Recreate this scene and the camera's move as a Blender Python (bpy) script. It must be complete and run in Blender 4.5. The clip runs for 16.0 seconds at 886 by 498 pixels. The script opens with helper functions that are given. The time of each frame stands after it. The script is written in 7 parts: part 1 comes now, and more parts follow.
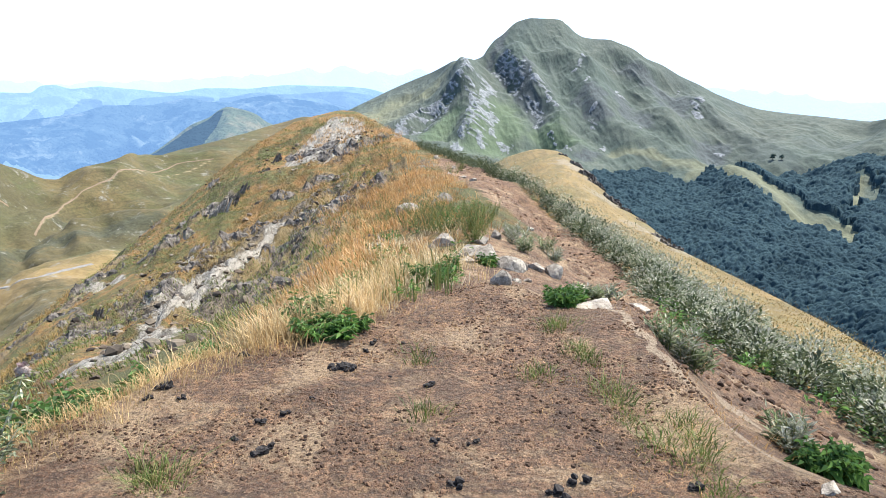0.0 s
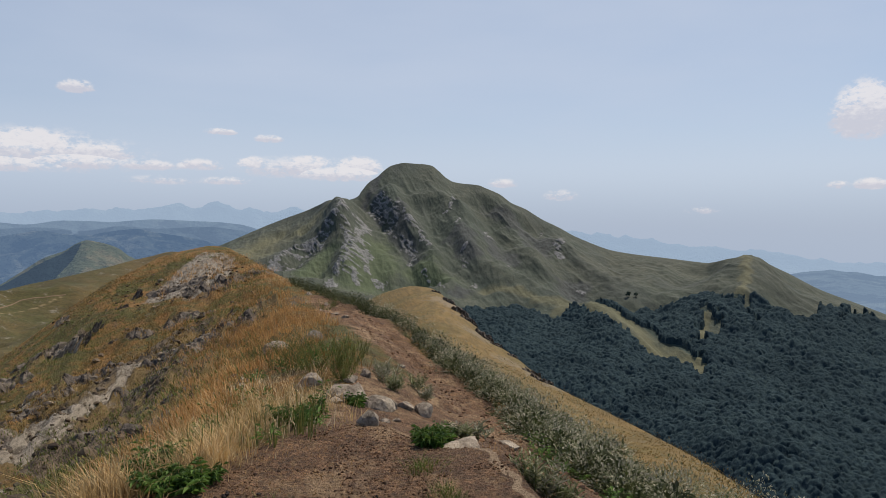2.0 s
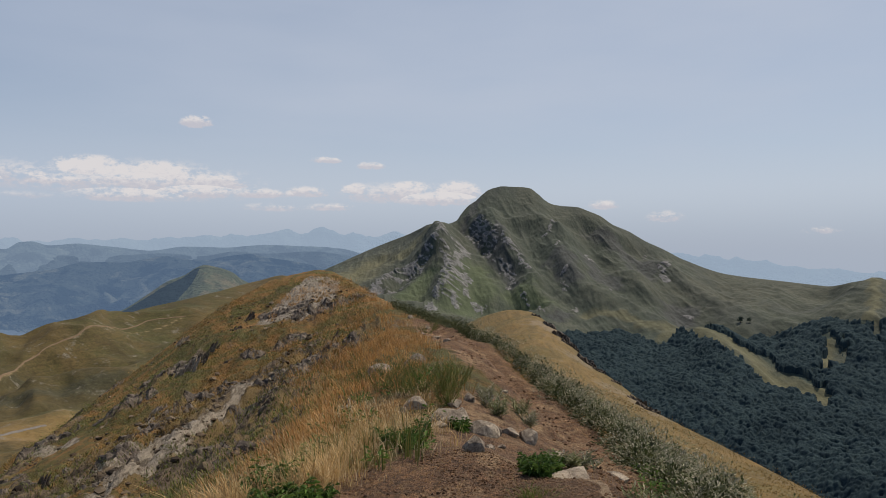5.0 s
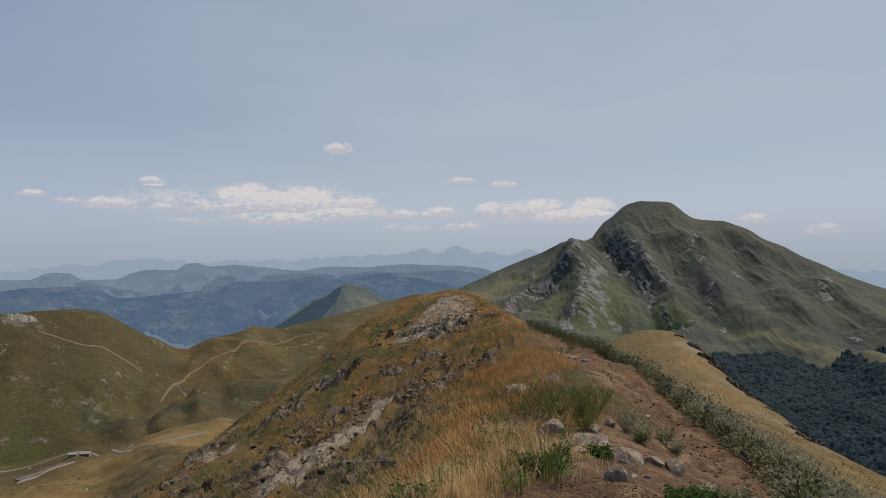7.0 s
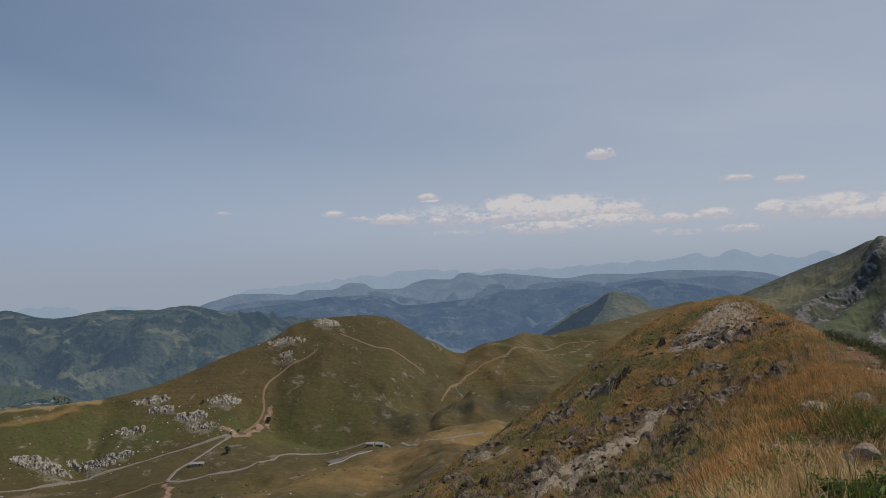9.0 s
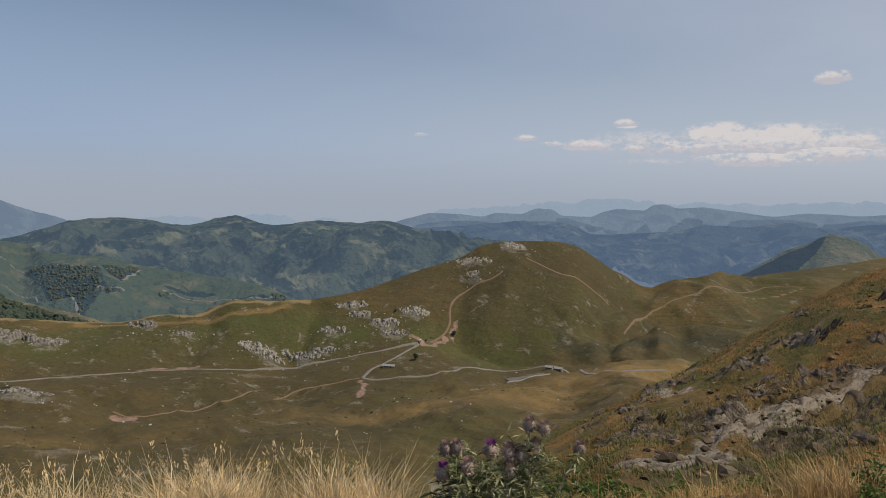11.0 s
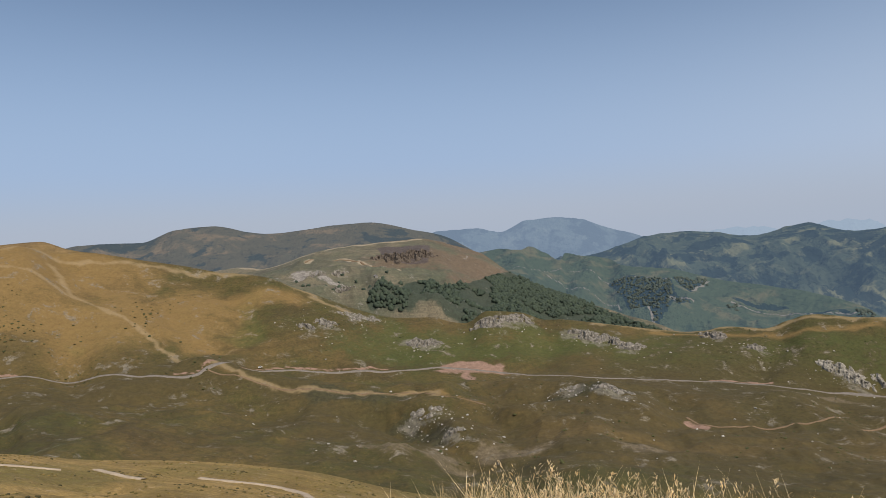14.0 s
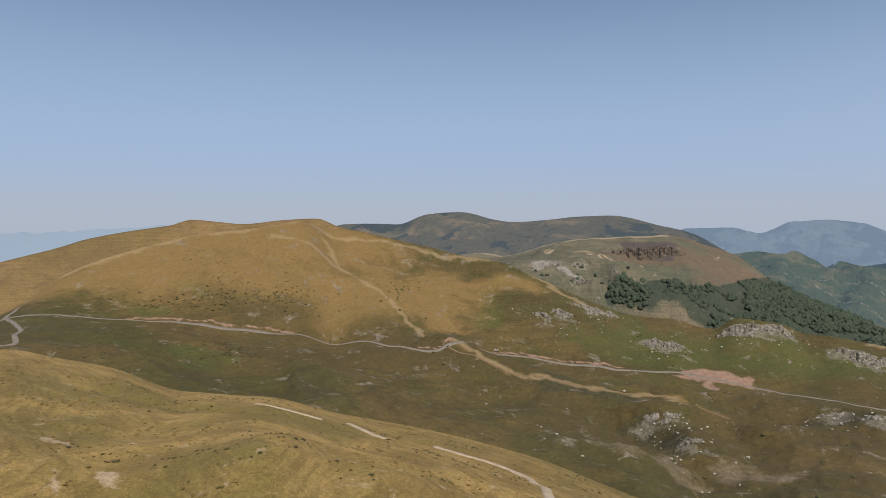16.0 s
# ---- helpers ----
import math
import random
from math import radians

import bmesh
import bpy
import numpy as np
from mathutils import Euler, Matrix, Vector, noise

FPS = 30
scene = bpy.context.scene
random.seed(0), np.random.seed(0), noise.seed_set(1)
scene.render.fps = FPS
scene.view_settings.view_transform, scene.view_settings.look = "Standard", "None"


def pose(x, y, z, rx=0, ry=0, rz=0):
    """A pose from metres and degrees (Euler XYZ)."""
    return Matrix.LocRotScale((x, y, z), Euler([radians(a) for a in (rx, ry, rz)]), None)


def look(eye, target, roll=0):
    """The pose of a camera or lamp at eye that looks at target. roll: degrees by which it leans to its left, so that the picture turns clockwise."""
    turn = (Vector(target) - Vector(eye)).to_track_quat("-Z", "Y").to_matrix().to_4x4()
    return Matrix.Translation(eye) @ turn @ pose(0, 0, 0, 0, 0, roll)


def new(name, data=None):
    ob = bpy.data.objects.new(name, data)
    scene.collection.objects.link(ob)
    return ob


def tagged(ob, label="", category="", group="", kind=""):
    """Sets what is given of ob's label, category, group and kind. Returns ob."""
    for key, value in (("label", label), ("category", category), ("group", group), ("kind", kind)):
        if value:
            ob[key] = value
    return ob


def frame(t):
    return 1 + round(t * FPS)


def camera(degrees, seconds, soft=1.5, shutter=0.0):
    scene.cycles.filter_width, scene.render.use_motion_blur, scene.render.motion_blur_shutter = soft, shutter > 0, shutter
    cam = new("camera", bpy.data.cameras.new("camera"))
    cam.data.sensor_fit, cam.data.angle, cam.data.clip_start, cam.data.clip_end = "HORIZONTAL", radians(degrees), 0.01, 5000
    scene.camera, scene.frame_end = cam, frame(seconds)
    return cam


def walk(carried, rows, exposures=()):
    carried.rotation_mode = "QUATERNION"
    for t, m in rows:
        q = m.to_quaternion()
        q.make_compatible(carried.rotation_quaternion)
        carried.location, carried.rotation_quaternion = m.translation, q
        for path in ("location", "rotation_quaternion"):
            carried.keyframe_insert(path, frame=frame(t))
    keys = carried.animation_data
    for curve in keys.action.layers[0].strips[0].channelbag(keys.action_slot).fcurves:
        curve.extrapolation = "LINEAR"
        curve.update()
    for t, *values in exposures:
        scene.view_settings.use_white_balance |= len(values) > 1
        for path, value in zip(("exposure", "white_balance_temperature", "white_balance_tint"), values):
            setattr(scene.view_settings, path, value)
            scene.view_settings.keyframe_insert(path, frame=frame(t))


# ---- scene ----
# ---- camera and its walk ----
cam = camera(66.45, 16.0, soft=0.65)
PATH = [  # seconds, x, y, z, yaw, pitch, roll
    (0.0, -0.000, -0.000, 1.600, 0.00, -13.79, -0.58),
    (0.5, 0.019, 0.007, 1.598, -3.86, -8.27, -0.17),
    (1.0, 0.041, -0.001, 1.606, -6.63, -4.91, 0.69),
    (1.5, 0.053, -0.015, 1.606, -8.88, -3.49, 0.71),
    (2.0, 0.067, -0.013, 1.610, -10.60, -2.25, 0.72),
    (2.5, 0.066, -0.022, 1.610, -10.06, -1.33, 0.65),
    (3.0, 0.064, -0.029, 1.611, -10.52, -0.46, 0.37),
    (5.5, 0.013, 0.000, 1.622, 0.22, -0.21, 0.12),
    (6.0, 0.018, 0.003, 1.616, 2.14, 0.17, -0.01),
    (6.5, 0.005, 0.019, 1.630, 4.85, -0.07, -0.32),
    (7.0, 0.005, 0.029, 1.640, 9.08, 1.22, -0.36),
    (7.5, -0.019, 0.038, 1.634, 14.72, 2.77, 1.01),
    (8.0, -0.029, 0.040, 1.614, 22.17, 2.81, -0.97),
    (10.5, 0.034, 0.035, 1.591, 40.61, -1.38, 2.14),
    (11.0, 0.040, 0.039, 1.589, 47.04, -4.19, 1.78),
    (11.5, 0.019, 0.018, 1.590, 57.61, -7.38, 0.28),
    (12.0, -0.002, 0.003, 1.600, 61.23, -7.04, -0.71),
    (12.5, -0.035, -0.024, 1.610, 68.72, -6.49, 0.06),
    (13.0, -0.060, -0.030, 1.610, 78.27, -4.98, -0.83),
    (13.5, -0.120, -0.060, 1.620, 85.44, -3.58, -3.19),
    (14.0, -0.190, -0.100, 1.630, 92.59, -2.75, -2.88),
    (14.5, -0.260, -0.140, 1.640, 98.12, -2.84, -2.71),
    (15.0, -0.310, -0.180, 1.650, 102.20, -2.55, -0.10),
    (15.5, -0.340, -0.200, 1.650, 106.23, -2.80, -0.02),
    (16.0, -0.360, -0.220, 1.650, 112.79, -2.98, -0.19),
]
EXPOSURES = [  # seconds, stops, kelvin, tint
    (0.0, 1.72, 5700, 5), (0.5, 0.7, 6300, 8), (1.0, 0.38, 6400, 9), (1.5, 0.18, 6500, 9), (2.0, 0.12, 6600, 10), (3.0, 0.05, 6700, 10), (6.5, -0.1, 6900, 11), (8.0, -0.25, 6800, 11),
    (10.5, -0.34, 6900, 11), (11.0, -0.15, 7000, 11), (11.5, 0.02, 7150, 11), (12.5, 0.16, 7000, 11), (13.5, 0.08, 6800, 11), (16.0, 0.1, 6900, 11)]
walk(cam, [(t, pose(px, py, pz, 90 + pitch, 0, yaw) @ pose(0, 0, 0, 0, 0, roll)) for t, px, py, pz, yaw, pitch, roll in PATH], EXPOSURES)

# ---- world, sun, exposure ----
SUN_BEARING, SUN_HEIGHT = -48.0, 58.0   # degrees left of +Y, degrees above the horizon
sun = new("sun", bpy.data.lights.new("sun", "SUN"))
sun.data.energy, sun.data.angle, sun.data.color = 4.0, radians(0.55), (1.0, 0.92, 0.80)
sun_way = Vector((-math.sin(radians(SUN_BEARING)) * math.cos(radians(SUN_HEIGHT)),
                  math.cos(radians(SUN_BEARING)) * math.cos(radians(SUN_HEIGHT)), math.sin(radians(SUN_HEIGHT))))
sun.matrix_world = look((0, 0, 50), Vector((0, 0, 50)) - sun_way)

world = bpy.data.worlds.new("sky")
scene.world = world
world.use_nodes = True
wn, wl = world.node_tree.nodes, world.node_tree.links
wn.clear()


def wnode(kind):
    return wn.new(kind)


def wmix():
    n = wn.new("ShaderNodeMix")
    n.data_type = "RGBA"
    return n


sky = wnode("ShaderNodeTexSky")
sky.sky_type, sky.sun_disc = "NISHITA", False
sky.sun_elevation, sky.sun_rotation = radians(SUN_HEIGHT), radians(-SUN_BEARING)
sky.altitude, sky.air_density, sky.dust_density, sky.ozone_density = 1500, 1.2, 0.6, 3.0
coord = wnode("ShaderNodeTexCoord")
split = wnode("ShaderNodeSeparateXYZ")
wl.new(coord.outputs["Generated"], split.inputs[0])


def wmath(op, a, b=0.0, clamp=False):
    n = wnode("ShaderNodeMath")
    n.operation, n.use_clamp = op, clamp
    for i, v in enumerate((a, b)):
        if isinstance(v, (int, float)):
            n.inputs[i].default_value = v
        else:
            wl.new(v, n.inputs[i])
    return n.outputs[0]


def wramp(x, lo, hi, to_lo, to_hi):
    n = wnode("ShaderNodeMapRange")
    n.interpolation_type = "SMOOTHSTEP"
    wl.new(x, n.inputs[0])
    for i, v in enumerate((lo, hi, to_lo, to_hi)):
        n.inputs[i + 1].default_value = v
    return n.outputs[0]


# fair-weather cumulus low over the far ranges: bearing, height of the flat base, half-width, height in degrees, density
CLOUDS = [(20.5, 4.3, 9.5, 2.6, 0.55), (1.0, 4.0, 7.0, 1.6, 0.5), (30.0, 4.6, 8.0, 1.8, 0.4), (25.2, 5.6, 3.4, 1.25, 1.0), (20.6, 5.3, 3.4, 1.35, 1.0), (16.4, 4.75, 3.2, 1.0, 1.0), (22.6, 4.65, 3.0, 0.9, 0.9), (27.0, 4.5, 2.2, 0.7, 0.7), (23.0, 3.5, 4.5, 0.8, 0.6), (17.5, 3.9, 3.5, 0.8, 0.6), (12.8, 4.0, 2.6, 0.7, 0.7),
          (9.2, 4.15, 2.2, 0.8, 0.7), (7.2, 3.0, 2.4, 0.6, 0.6), (17.8, 9.45, 1.5, 0.85, 0.9), (7.6, 6.9, 1.5, 0.45, 1.0), (3.9, 6.5, 1.4, 0.55, 0.8), (5.2, 4.5, 1.5, 0.8, 0.9), (0.6, 4.6, 2.2, 0.9, 0.95), (-3.4, 4.3, 2.4, 1.3, 1.0), (-2.0, 3.6, 3.5, 0.9, 0.7),
          (-15.5, 3.2, 1.5, 0.7, 0.6), (-20.4, 2.2, 1.8, 0.8, 0.5), (-42.3, 7.6, 2.6, 3.4, 1.05), (-42.8, 3.0, 1.4, 0.7, 0.9), (-40.8, 3.0, 1.0, 0.5, 0.7), (-31.5, 1.1, 1.6, 0.5, 0.4), (40.4, 5.2, 1.2, 0.45, 0.7), (35.6, 4.6, 2.2, 0.8, 0.9), (38.4, 4.8, 1.4, 0.4, 0.5),
          (32.3, 6.4, 1.3, 0.65, 0.85), (31.8, 4.4, 1.0, 0.6, 0.8), (28.9, 4.6, 1.4, 0.8, 0.85), (49.2, 5.3, 0.8, 0.3, 0.4), (12.0, 2.9, 3.5, 0.6, 0.4), (30.0, 3.4, 3.5, 0.5, 0.3)]
bearing = wmath("MULTIPLY", wmath("ARCTAN2", wmath("MULTIPLY", split.outputs[0], -1.0), split.outputs[1]), 57.2958)
height = wmath("MULTIPLY", wmath("ARCSINE", split.outputs[2]), 57.2958)
stretch = wnode("ShaderNodeMapping")
stretch.inputs["Scale"].default_value = (24, 24, 44)
wl.new(coord.outputs["Generated"], stretch.inputs[0])


def wnoise(scale, detail, rough):
    n = wnode("ShaderNodeTexNoise")
    n.inputs["Scale"].default_value, n.inputs["Detail"].default_value, n.inputs["Roughness"].default_value = scale, detail, rough
    wl.new(stretch.outputs[0], n.inputs["Vector"])
    return n.outputs[0]


puffs, billow = wnoise(4.2, 9, 0.66), wnoise(1.5, 4, 0.55)
body, crown_light = 0.0, 0.0
for c_bearing, c_base, c_wide, c_high, c_dense in CLOUDS:
    across = wmath("POWER", wmath("MULTIPLY", wmath("SUBTRACT", bearing, c_bearing), 1.0 / c_wide), 2.0)
    rise = wmath("SUBTRACT", height, c_base)
    up = wmath("POWER", wmath("MULTIPLY", wmath("MAXIMUM", rise, 0.0), 1.0 / c_high), 2.0)
    under = wmath("POWER", wmath("MULTIPLY", wmath("MINIMUM", rise, 0.0), 2.2 / c_high), 2.0)
    one = wmath("MULTIPLY", wmath("SUBTRACT", 1.0, wmath("ADD", across, wmath("ADD", up, under))), c_dense)
    crown_light = wmath("MAXIMUM", crown_light, wmath("MULTIPLY", wmath("GREATER_THAN", one, 0.0), wmath("MULTIPLY", rise, 1.0 / c_high, True), True))
    body = wmath("MAXIMUM", body, one)
ragged = wmath("ADD", wmath("MULTIPLY", wmath("SUBTRACT", puffs, 0.5), 2.8), wmath("MULTIPLY", wmath("SUBTRACT", billow, 0.5), 1.8))
cloud = wramp(wmath("ADD", body, ragged), -0.12, 0.70, 0, 0.74)
cloud = wmath("MULTIPLY", cloud, wramp(body, 0.0, 0.5, 0, 1))
# summer haze: pale and thick low down and towards the sun, with thin veils
veil_map = wnode("ShaderNodeMapping")
veil_map.inputs["Scale"].default_value = (1.2, 1.6, 5)
wl.new(coord.outputs["Generated"], veil_map.inputs[0])
veil = wnode("ShaderNodeTexNoise")
veil.inputs["Scale"].default_value, veil.inputs["Detail"].default_value = 1.6, 5
wl.new(veil_map.outputs[0], veil.inputs["Vector"])
toward = wramp(wmath("ADD", wmath("MULTIPLY", split.outputs[0], 0.62), wmath("MULTIPLY", split.outputs[1], 0.78)), -0.75, 0.75, 0.12, 1)
low = wramp(split.outputs[2], 0.0, 0.42, 0.92, 0.0)
thick = wmath("MAXIMUM", low, wmath("MULTIPLY", toward, wmath("ADD", 0.42, wmath("MULTIPLY", veil.outputs[0], 0.6))))
thick = wmath("MINIMUM", thick, 0.95)
haze = wmix()
wl.new(toward, haze.inputs[0])
haze.inputs[6].default_value, haze.inputs[7].default_value = (3.3, 4.8, 7.7, 1), (5.8, 6.6, 8.1, 1)
floor_haze = wmix()
wl.new(wramp(split.outputs[2], -0.01, 0.09, 1, 0), floor_haze.inputs[0])
wl.new(haze.outputs[2], floor_haze.inputs[6])
floor_haze.inputs[7].default_value = (4.2, 5.1, 6.7, 1)
mix_thin = wmix()
wl.new(thick, mix_thin.inputs[0])
wl.new(sky.outputs[0], mix_thin.inputs[6])
wl.new(floor_haze.outputs[2], mix_thin.inputs[7])
mix_cloud = wmix()
wl.new(cloud, mix_cloud.inputs[0])
wl.new(mix_thin.outputs[2], mix_cloud.inputs[6])
cloud_tone = wmix()
wl.new(wramp(wmath("ADD", crown_light, wmath("MULTIPLY", wmath("SUBTRACT", puffs, 0.5), 1.2)), 0.0, 0.55, 0, 1), cloud_tone.inputs[0])
cloud_tone.inputs[6].default_value, cloud_tone.inputs[7].default_value = (6.6, 6.5, 7.3, 1), (9.2, 8.8, 8.9, 1)
wl.new(cloud_tone.outputs[2], mix_cloud.inputs[7])
background = wnode("ShaderNodeBackground")
background.inputs["Strength"].default_value = 0.085
wl.new(mix_cloud.outputs[2], background.inputs[0])
world_out = wnode("ShaderNodeOutputWorld")
wl.new(background.outputs[0], world_out.inputs[0])

# ---- materials ----


class Mat:
    """A node material with a few short ways to wire it."""

    def __init__(self, name, rough=0.9):
        self.m = bpy.data.materials.new(name)
        self.m.use_nodes = True
        self.nodes, self.links = self.m.node_tree.nodes, self.m.node_tree.links
        self.bsdf = self.nodes["Principled BSDF"]
        self.bsdf.inputs["Roughness"].default_value = rough
        self.bsdf.inputs["Specular IOR Level"].default_value = 0.25
        self.place = self.nodes.new("ShaderNodeTexCoord").outputs["Object"]

    def put(self, socket, v):
        if isinstance(v, (int, float)):
            socket.default_value = v
        elif isinstance(v, (tuple, list)):
            socket.default_value = (*v, 1)[:4]
        else:
            self.links.new(v, socket)

    def noise(self, scale, detail=4, rough=0.55, squash=(1, 1, 1), warp=0.0):
        n = self.nodes.new("ShaderNodeTexNoise")
        mp = self.nodes.new("ShaderNodeMapping")
        mp.inputs["Scale"].default_value = squash
        self.links.new(self.place, mp.inputs[0])
        self.links.new(mp.outputs[0], n.inputs["Vector"])
        n.inputs["Scale"].default_value, n.inputs["Detail"].default_value = scale, detail
        n.inputs["Roughness"].default_value, n.inputs["Distortion"].default_value = rough, warp
        return n.outputs[0]

    def cells(self, scale, feature="F1", out="Distance", squash=(1, 1, 1)):
        n = self.nodes.new("ShaderNodeTexVoronoi")
        mp = self.nodes.new("ShaderNodeMapping")
        mp.inputs["Scale"].default_value = squash
        self.links.new(self.place, mp.inputs[0])
        self.links.new(mp.outputs[0], n.inputs["Vector"])
        n.feature = feature
        n.inputs["Scale"].default_value = scale
        return n.outputs[out]

    def ramp(self, x, lo, hi, a=0.0, b=1.0):
        n = self.nodes.new("ShaderNodeMapRange")
        n.interpolation_type = "SMOOTHSTEP"
        self.links.new(x, n.inputs[0])
        for i, v in enumerate((lo, hi, a, b)):
            n.inputs[i + 1].default_value = v
        return n.outputs[0]

    def math(self, op, a, b=0.0):
        n = self.nodes.new("ShaderNodeMath")
        n.operation = op
        self.put(n.inputs[0], a)
        self.put(n.inputs[1], b)
        return n.outputs[0]

    def mix(self, fac, a, b, blend="MIX"):
        n = self.nodes.new("ShaderNodeMix")
        n.data_type, n.blend_type = "RGBA", blend
        self.put(n.inputs[0], fac)
        self.put(n.inputs[6], a)
        self.put(n.inputs[7], b)
        return n.outputs[2]

    def steep(self):
        """0 on flat ground, 1 on a sheer face."""
        g = self.nodes.new("ShaderNodeNewGeometry")
        s = self.nodes.new("ShaderNodeSeparateXYZ")
        self.links.new(g.outputs["Normal"], s.inputs[0])
        return self.math("SUBTRACT", 1.0, s.outputs[2])

    def attr(self, name):
        a = self.nodes.new("ShaderNodeAttribute")
        a.attribute_name = name
        return a.outputs["Fac"]

    def each(self):
        return self.nodes.new("ShaderNodeObjectInfo").outputs["Random"]

    def island(self):
        return self.nodes.new("ShaderNodeNewGeometry").outputs["Random Per Island"]

    def color(self, c):
        self.put(self.bsdf.inputs["Base Color"], c)
        return self

    def bump(self, height, strength=0.5, distance=0.1):
        b = self.nodes.new("ShaderNodeBump")
        b.inputs["Strength"].default_value, b.inputs["Distance"].default_value = strength, distance
        self.links.new(height, b.inputs["Height"])
        self.links.new(b.outputs[0], self.bsdf.inputs["Normal"])
        return self


def pasture(name, green, straw, heath, size, rock=None, straw_bias=0.0, rock_cut=0.32, painted=(), clumps=0.32, speckle=0.4, lie=(1, 1, 1), terraces=0.3):
    """Grazed mountain grassland: green and straw mixed at three scales, darker heath, bare rock where steep.
    painted: (attribute, colour, break-up, strength, half-width of its edge, darkest grain) for patches with a shape of
    their own: bare ground, growth, and painted shade or light."""
    m = Mat(name)
    big = m.noise(1.0 / size, 5, 0.6, lie, warp=0.6)
    mid = m.noise(6.0 / size, 6, 0.65, lie)
    fine = m.noise(60.0 / size, 6, 0.75, lie)
    f = m.math("ADD", m.math("MULTIPLY", big, 0.62), m.math("ADD", m.math("MULTIPLY", mid, 0.26), m.math("MULTIPLY", fine, 0.12)))
    c = m.mix(m.ramp(f, 0.40 - straw_bias, 0.60 - straw_bias), green, straw)
    c = m.mix(m.ramp(m.noise(2.3 / size, 6, 0.6, lie, warp=1.0), 0.48, 0.66, 0, 0.6), c, heath)
    # cattle terraces along the contours
    c = m.mix(m.ramp(m.noise(14.0 / size, 5, 0.6, (0.22, 0.22, 7.0), warp=0.3), 0.40, 0.56, terraces, 0.0), c, tuple(0.62 * v for v in heath))
    c = m.mix(m.ramp(fine, 0.36, 0.60, 0.45, 0.0), c, tuple(0.5 * v for v in green))
    c = m.mix(m.ramp(m.noise(150.0 / size, 4, 0.7), 0.52, 0.68, 0.0, 0.4), c, tuple(1.4 * v for v in straw))
    c = m.mix(m.ramp(m.noise(22.0 / size, 7, 0.7, lie, warp=0.6), 0.38, 0.48, clumps, 0.0), c, tuple(0.6 * v for v in heath))
    c = m.mix(m.ramp(m.noise(110.0 / size, 5, 0.85), 0.34, 0.47, speckle, 0.0), c, tuple(0.45 * v for v in green))
    relief = m.math("ADD", mid, m.math("MULTIPLY", fine, 0.16))
    if rock:
        grain = m.noise(45.0 / size, 8, 0.75)
        stone = m.mix(m.ramp(grain, 0.38, 0.62), tuple(0.4 * v for v in rock), rock)
        c = m.mix(m.ramp(m.math("ADD", m.steep(), m.math("MULTIPLY", mid, 0.25)), rock_cut + 0.12, rock_cut + 0.22), c, stone)
    for attribute, tone, broken, strength, hard, dull in painted:
        grain = m.noise(50.0 / size, 8, 0.8)
        patch = m.math("ADD", m.attr(attribute), m.math("MULTIPLY", m.math("SUBTRACT", m.noise(9.0 / size, 8, 0.8, warp=0.4), 0.5), broken))
        c = m.mix(m.ramp(patch, 0.5 - hard, 0.5 + hard, 0, strength), c, m.mix(m.ramp(grain, 0.36, 0.64), tuple(dull * v for v in tone), tuple((1.6 - 0.6 * dull) * v for v in tone)))
    m.color(c)
    m.bump(relief, 0.9, size * 0.016)
    return m.m


GREEN, STRAW, HEATH = (0.062, 0.061, 0.019), (0.122, 0.084, 0.031), (0.060, 0.043, 0.020)
ROCK, EARTH, LUSH = (0.34, 0.32, 0.29), (0.255, 0.165, 0.125), (0.056, 0.076, 0.020)
MAT_VALLEY = pasture("valley_pasture", GREEN, STRAW, HEATH, 200, ROCK, rock_cut=0.66, painted=(("lush", LUSH, 2.4, 0.6, 0.35, 0.68), ("golden", (0.222, 0.142, 0.054), 2.0, 0.7, 0.4, 0.84), ("brown", (0.066, 0.052, 0.021), 2.6, 0.75, 0.35, 0.7),
                     ("gully_shade", (0.046, 0.044, 0.022), 2.4, 0.8, 0.25, 0.6), ("pale", (0.27, 0.20, 0.11), 1.8, 0.65, 0.42, 0.9), ("scree", (0.19, 0.15, 0.105), 3.5, 0.5, 0.3, 0.6), ("rock", (0.20, 0.185, 0.155), 5.0, 0.5, 0.15, 0.5), ("earth", EARTH, 1.6, 0.95, 0.2, 0.75)))
MAT_SHOULDER = pasture("golden_pasture", (0.160, 0.128, 0.038), (0.315, 0.212, 0.078), (0.16, 0.104, 0.036), 50, clumps=0.35, terraces=0.45, painted=(("scree", (0.34, 0.26, 0.17), 4.0, 1.0, 0.25, 0.7),))
# Bluish, dulled tones: haze before the mountain is put into the pasture colours.
MAT_PEAK = pasture("high_pasture_hazed", (0.050, 0.064, 0.047), (0.078, 0.081, 0.057), (0.048, 0.056, 0.049), 420, (0.22, 0.215, 0.21), rock_cut=0.62, clumps=0.25, speckle=0.2, lie=(1.3, 0.5, 0.5), terraces=0.15,
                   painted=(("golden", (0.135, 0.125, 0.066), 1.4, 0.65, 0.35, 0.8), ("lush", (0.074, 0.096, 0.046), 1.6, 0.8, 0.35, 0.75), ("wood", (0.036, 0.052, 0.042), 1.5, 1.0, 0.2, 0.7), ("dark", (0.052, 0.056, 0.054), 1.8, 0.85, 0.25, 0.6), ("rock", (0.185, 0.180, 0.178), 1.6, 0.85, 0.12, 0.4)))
MAT_SPUR = pasture("spur_grass", (0.118, 0.092, 0.028), (0.205, 0.126, 0.042), (0.112, 0.078, 0.026), 14, terraces=0.5, painted=(("rock", (0.2, 0.165, 0.12), 4.0, 0.6, 0.25, 0.6),))
